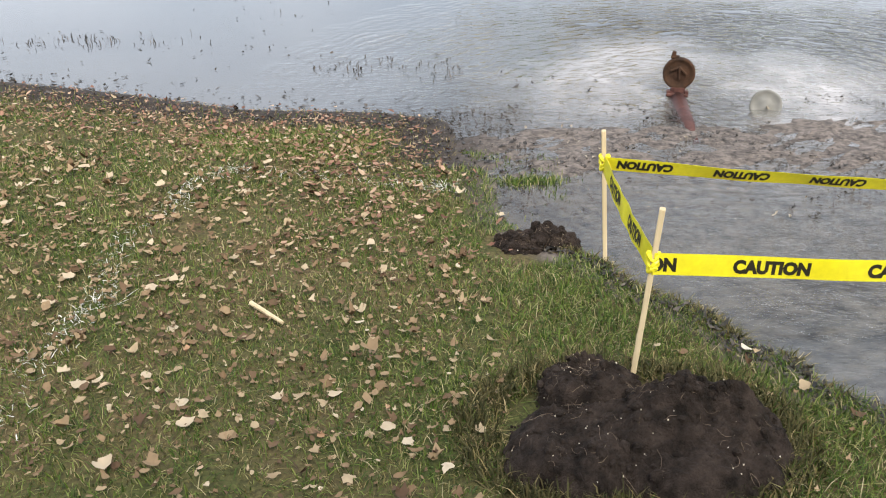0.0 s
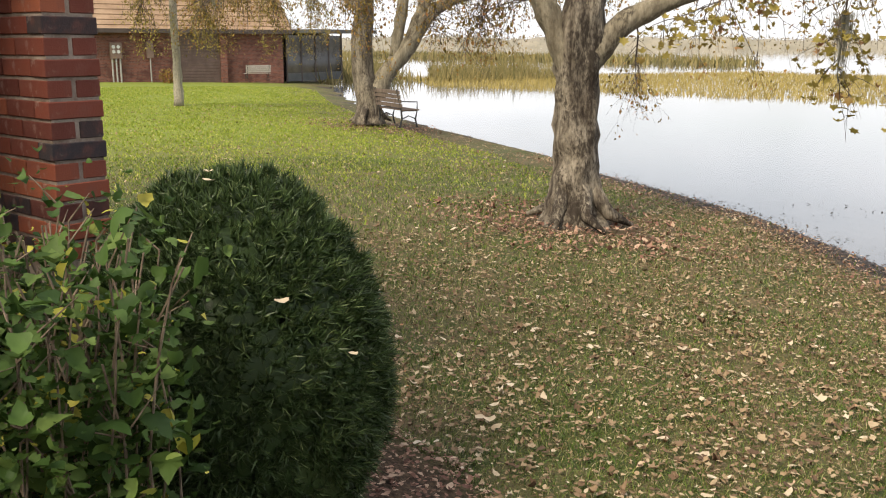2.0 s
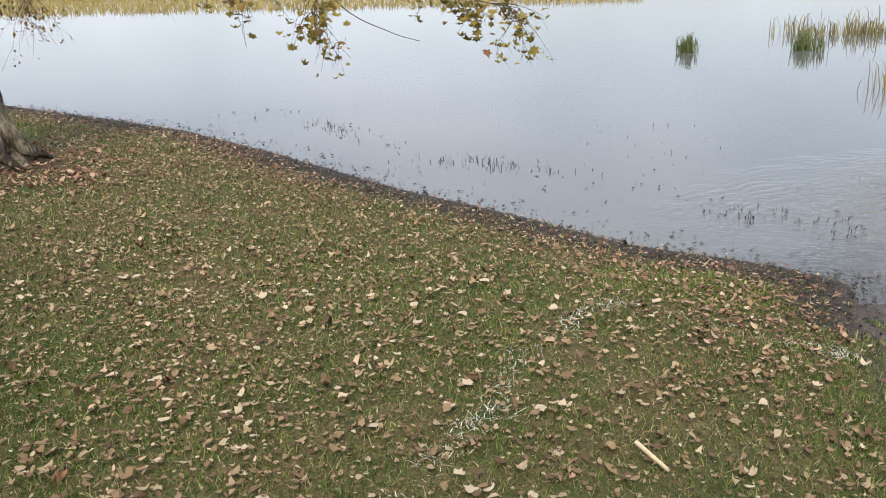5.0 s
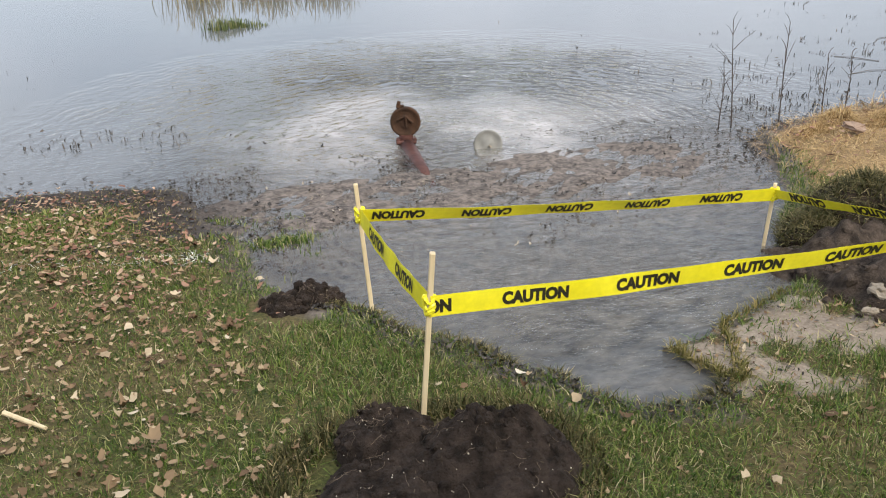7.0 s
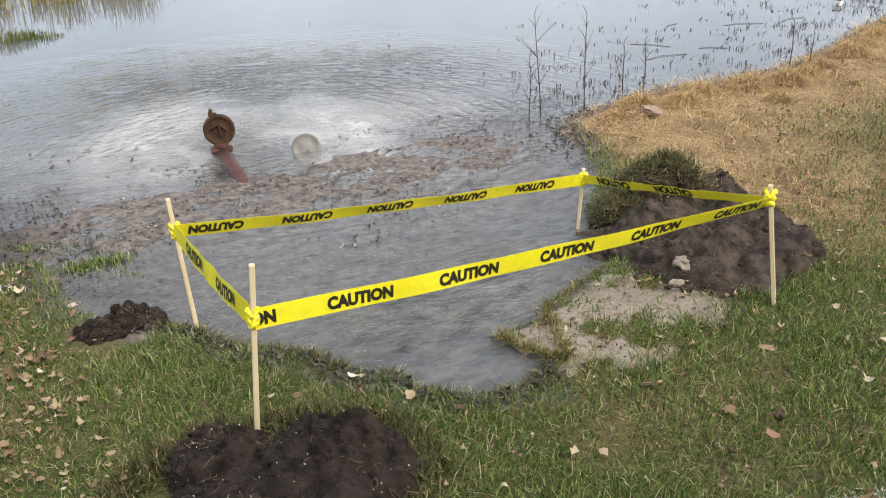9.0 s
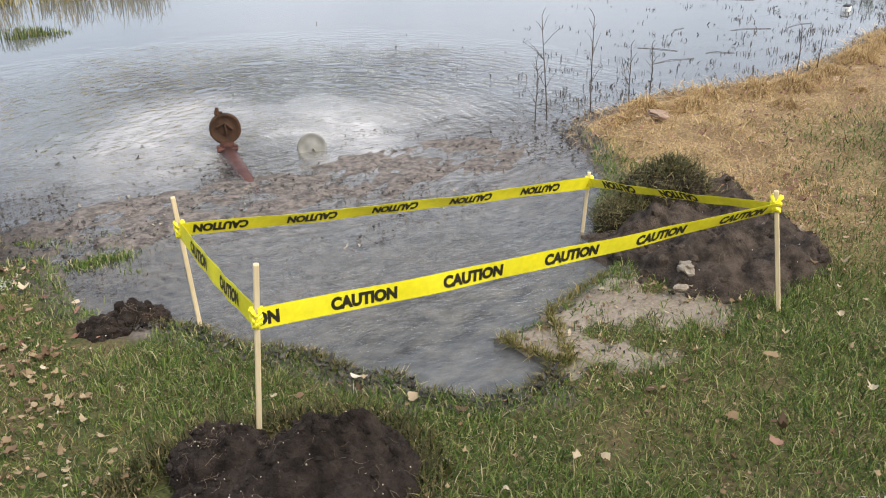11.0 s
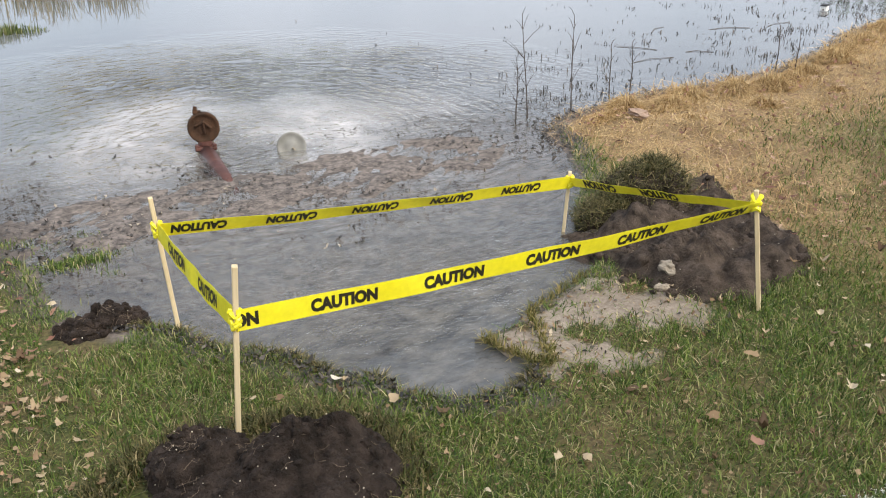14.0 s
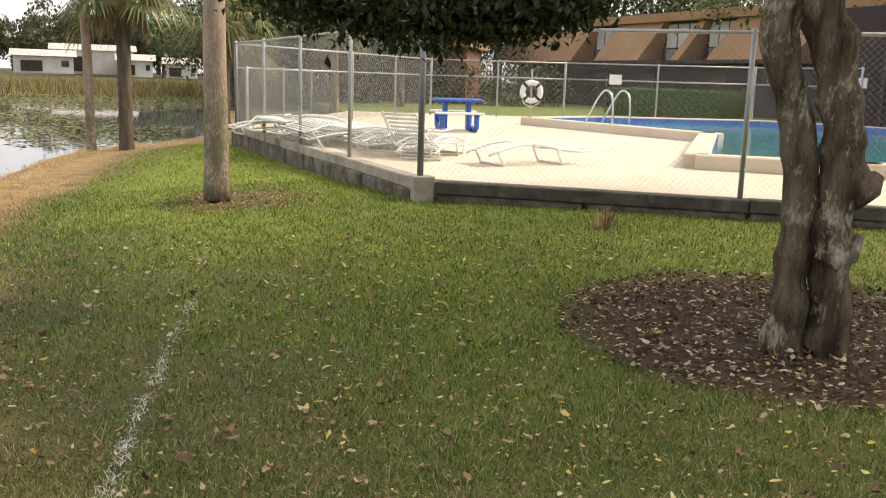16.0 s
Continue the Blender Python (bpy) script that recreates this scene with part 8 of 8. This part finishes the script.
# ---- houses and trees across the cove ----
def cottage(at, rz, w, dp, h, label):
    o = thing("lakeside_house", label, "house", at, "houses across the cove", rz)
    Geo().box((0, 0, h / 2), (w, dp, h)).ob("wall", M["housewhite"], o)
    g = Geo()
    e, r = 0.5, 0.9
    g.add([(-w / 2 - e, -dp / 2 - e, h), (w / 2 + e, -dp / 2 - e, h), (w / 2 + e, 0, h + r), (-w / 2 - e, 0, h + r), (-w / 2 - e, dp / 2 + e, h), (w / 2 + e, dp / 2 + e, h)],
          [(0, 1, 2, 3), (3, 2, 5, 4), (0, 3, 4), (1, 5, 2), (0, 4, 5, 1)])
    g.ob("roof", M["houseroof"], o)
    Geo().box((-w * 0.2, -dp / 2 - 0.06, h * 0.42), (w * 0.36, 0.1, h * 0.62)).ob("porch_screen", M["darkpanel"], o)
    win = Geo().box((w * 0.36, -dp / 2 - 0.03, h * 0.58), (w * 0.13, 0.08, h * 0.35)).ob("window", M["frame"], o)
    Geo().box((w * 0.36, -dp / 2 - 0.08, h * 0.58), (w * 0.11, 0.02, h * 0.29)).ob("pane", M["glass"], win)
    return o


cottage((129, 54.5, 0.9), -68, 7.5, 6, 2.3, "white single-storey house with a pale roof across the cove")
cottage((138, 51, 0.9), -70, 11, 6, 3.4, "long white house with a pale roof behind the reeds")
cottage((134, 43.5, 0.7), -72, 4.5, 5, 2.3, "small white house with a pale roof across the cove")
cottage((136, 37.5, 0.7), -74, 4.5, 5, 2.0, "small white house among trees across the cove")
marsh("cove_reeds", 16000, lambda x, y: (inland(x, y) < 14) & (inland(x, y) > -9 - 5 * wave(x, y, 0.08)), 60, 130, 12, 85, 1.2, 0.10, M["reed"], "belt of tan reeds along the cove")
x, y = scatter(120000, 21, 95, 6.5, 42, lambda x, y: (inland(x, y) < -0.4) & (patchy(x, y, 0.25, 0.22, 2) | (patchy(x, y, -0.45, 0.3, 1) & (x > 42))) & (y < 9 + (x - 20) * 0.52))
stuff(leaves("weed_mat", x, y, np.full(len(x), 0.012) + rng.uniform(0, 0.03, len(x)), 0.19, M["weedmat"], RHOMB, 0.12, 0.15), "green floating weed mats on the cove's water", "water plants")


def round_tree(at, h, r, mat, label, seed, n=2600, size=0.5):
    o = thing("background_tree", label, "tree", at, "trees behind the cove")
    Geo().tube([(0, 0, -0.2), (0.1, 0, h * 0.35), (0, 0.1, h * 0.7)], [r * 0.10, r * 0.07, r * 0.03], 8, 0.2).ob("trunk", M["bark"], o)
    c = rng.normal(0, 1, (22, 3)) * np.array([r * 0.55, r * 0.55, h * 0.17]) + np.array([0, 0, h * 0.60])
    k2 = rng.integers(0, 22, n)
    P = c[k2] + rng.normal(0, 1, (n, 3)) * np.array([r * 0.2, r * 0.2, r * 0.14])
    lv = leaves("crown", P[:, 0], P[:, 1], P[:, 2], size, mat, RHOMB, 1.0)
    lv.parent = o
    return o


BACK = [(72, 42, 12, 5), (76, 48, 13, 6), (84, 56, 13, 6), (150, 74, 12, 6), (168, 66, 12, 7), (166, 50, 11, 6), (150, 30, 12, 6), (110, 24, 11, 5), (72, 11, 9, 4), (60, 9, 8, 3.5), (52, 7, 7.5, 3.2), (46, 4, 7, 3),
        (140, 52, 11, 5), (158, 72, 12, 6), (128, 36, 10, 5), (175, 58, 13, 7), (62, -1, 9, 3.5), (52, -16.5, 9, 3.5), (44, -17.5, 9, 3.5), (36, -19, 9, 3.5), (40, 1.5, 5.5, 2), (118, 47, 12, 5), (121, 42, 11, 4.5), (116, 38, 11, 5), (112, 33, 10, 5), (125, 50, 13, 5),
        (104, 29, 9, 4.5), (96, 20, 9, 4), (84, 16, 8.5, 4), (66, 14, 8, 3.5), (63, 7, 8, 3.5), (58, 3, 8, 3.5), (50, 10, 6, 2.6), (44, 8.5, 5, 2.2), (68, 1, 9, 4), (147, 62, 12, 6), (155, 44, 12, 6), (160, 36, 13, 7), (70, 14.5, 8, 3.6), (80, 16.5, 9, 4), (90, 19, 9, 4.5), (64, -8, 9.5, 4), (66, -13, 10, 4), (68, -18, 10, 4.5), (66, -24, 10, 4.5), (62, -4, 9, 3.6), (58, 1.5, 8.5, 3.4)]
for i, (bx, by, h, r) in enumerate(BACK):
    far = 1.4 if bx > 100 else 1.0
    round_tree((bx * far, by * far, 0.5), h, r, (M["darkoak"], M["hazeoak"], M["hedgegreen"], M["darkoak"])[i % 4], "leafy dark tree behind the houses and the cove", i, 2200 if far > 1 else 4000, (0.19 if far > 1 else 0.085) * r)
for i, (bx, by, h, r) in enumerate(((45, 5.5, 3.6, 2.4), (44, 9.6, 4.0, 2.6), (47, 7, 4.2, 2.6), (50, 5, 4.2, 2.8), (54, 2.5, 4.4, 3.0), (58, 0.0, 4.6, 3.0), (62, 12, 5, 3.2), (72, 15, 5, 3.5), (55, 9, 4.5, 3.0))):
    round_tree((bx, by, 0.4), h, r, M["darkoak"] if i % 2 else M["hazeoak"], "dense bushy tree at the edge of the lawn", i + 50, 4200, 0.08 * r)
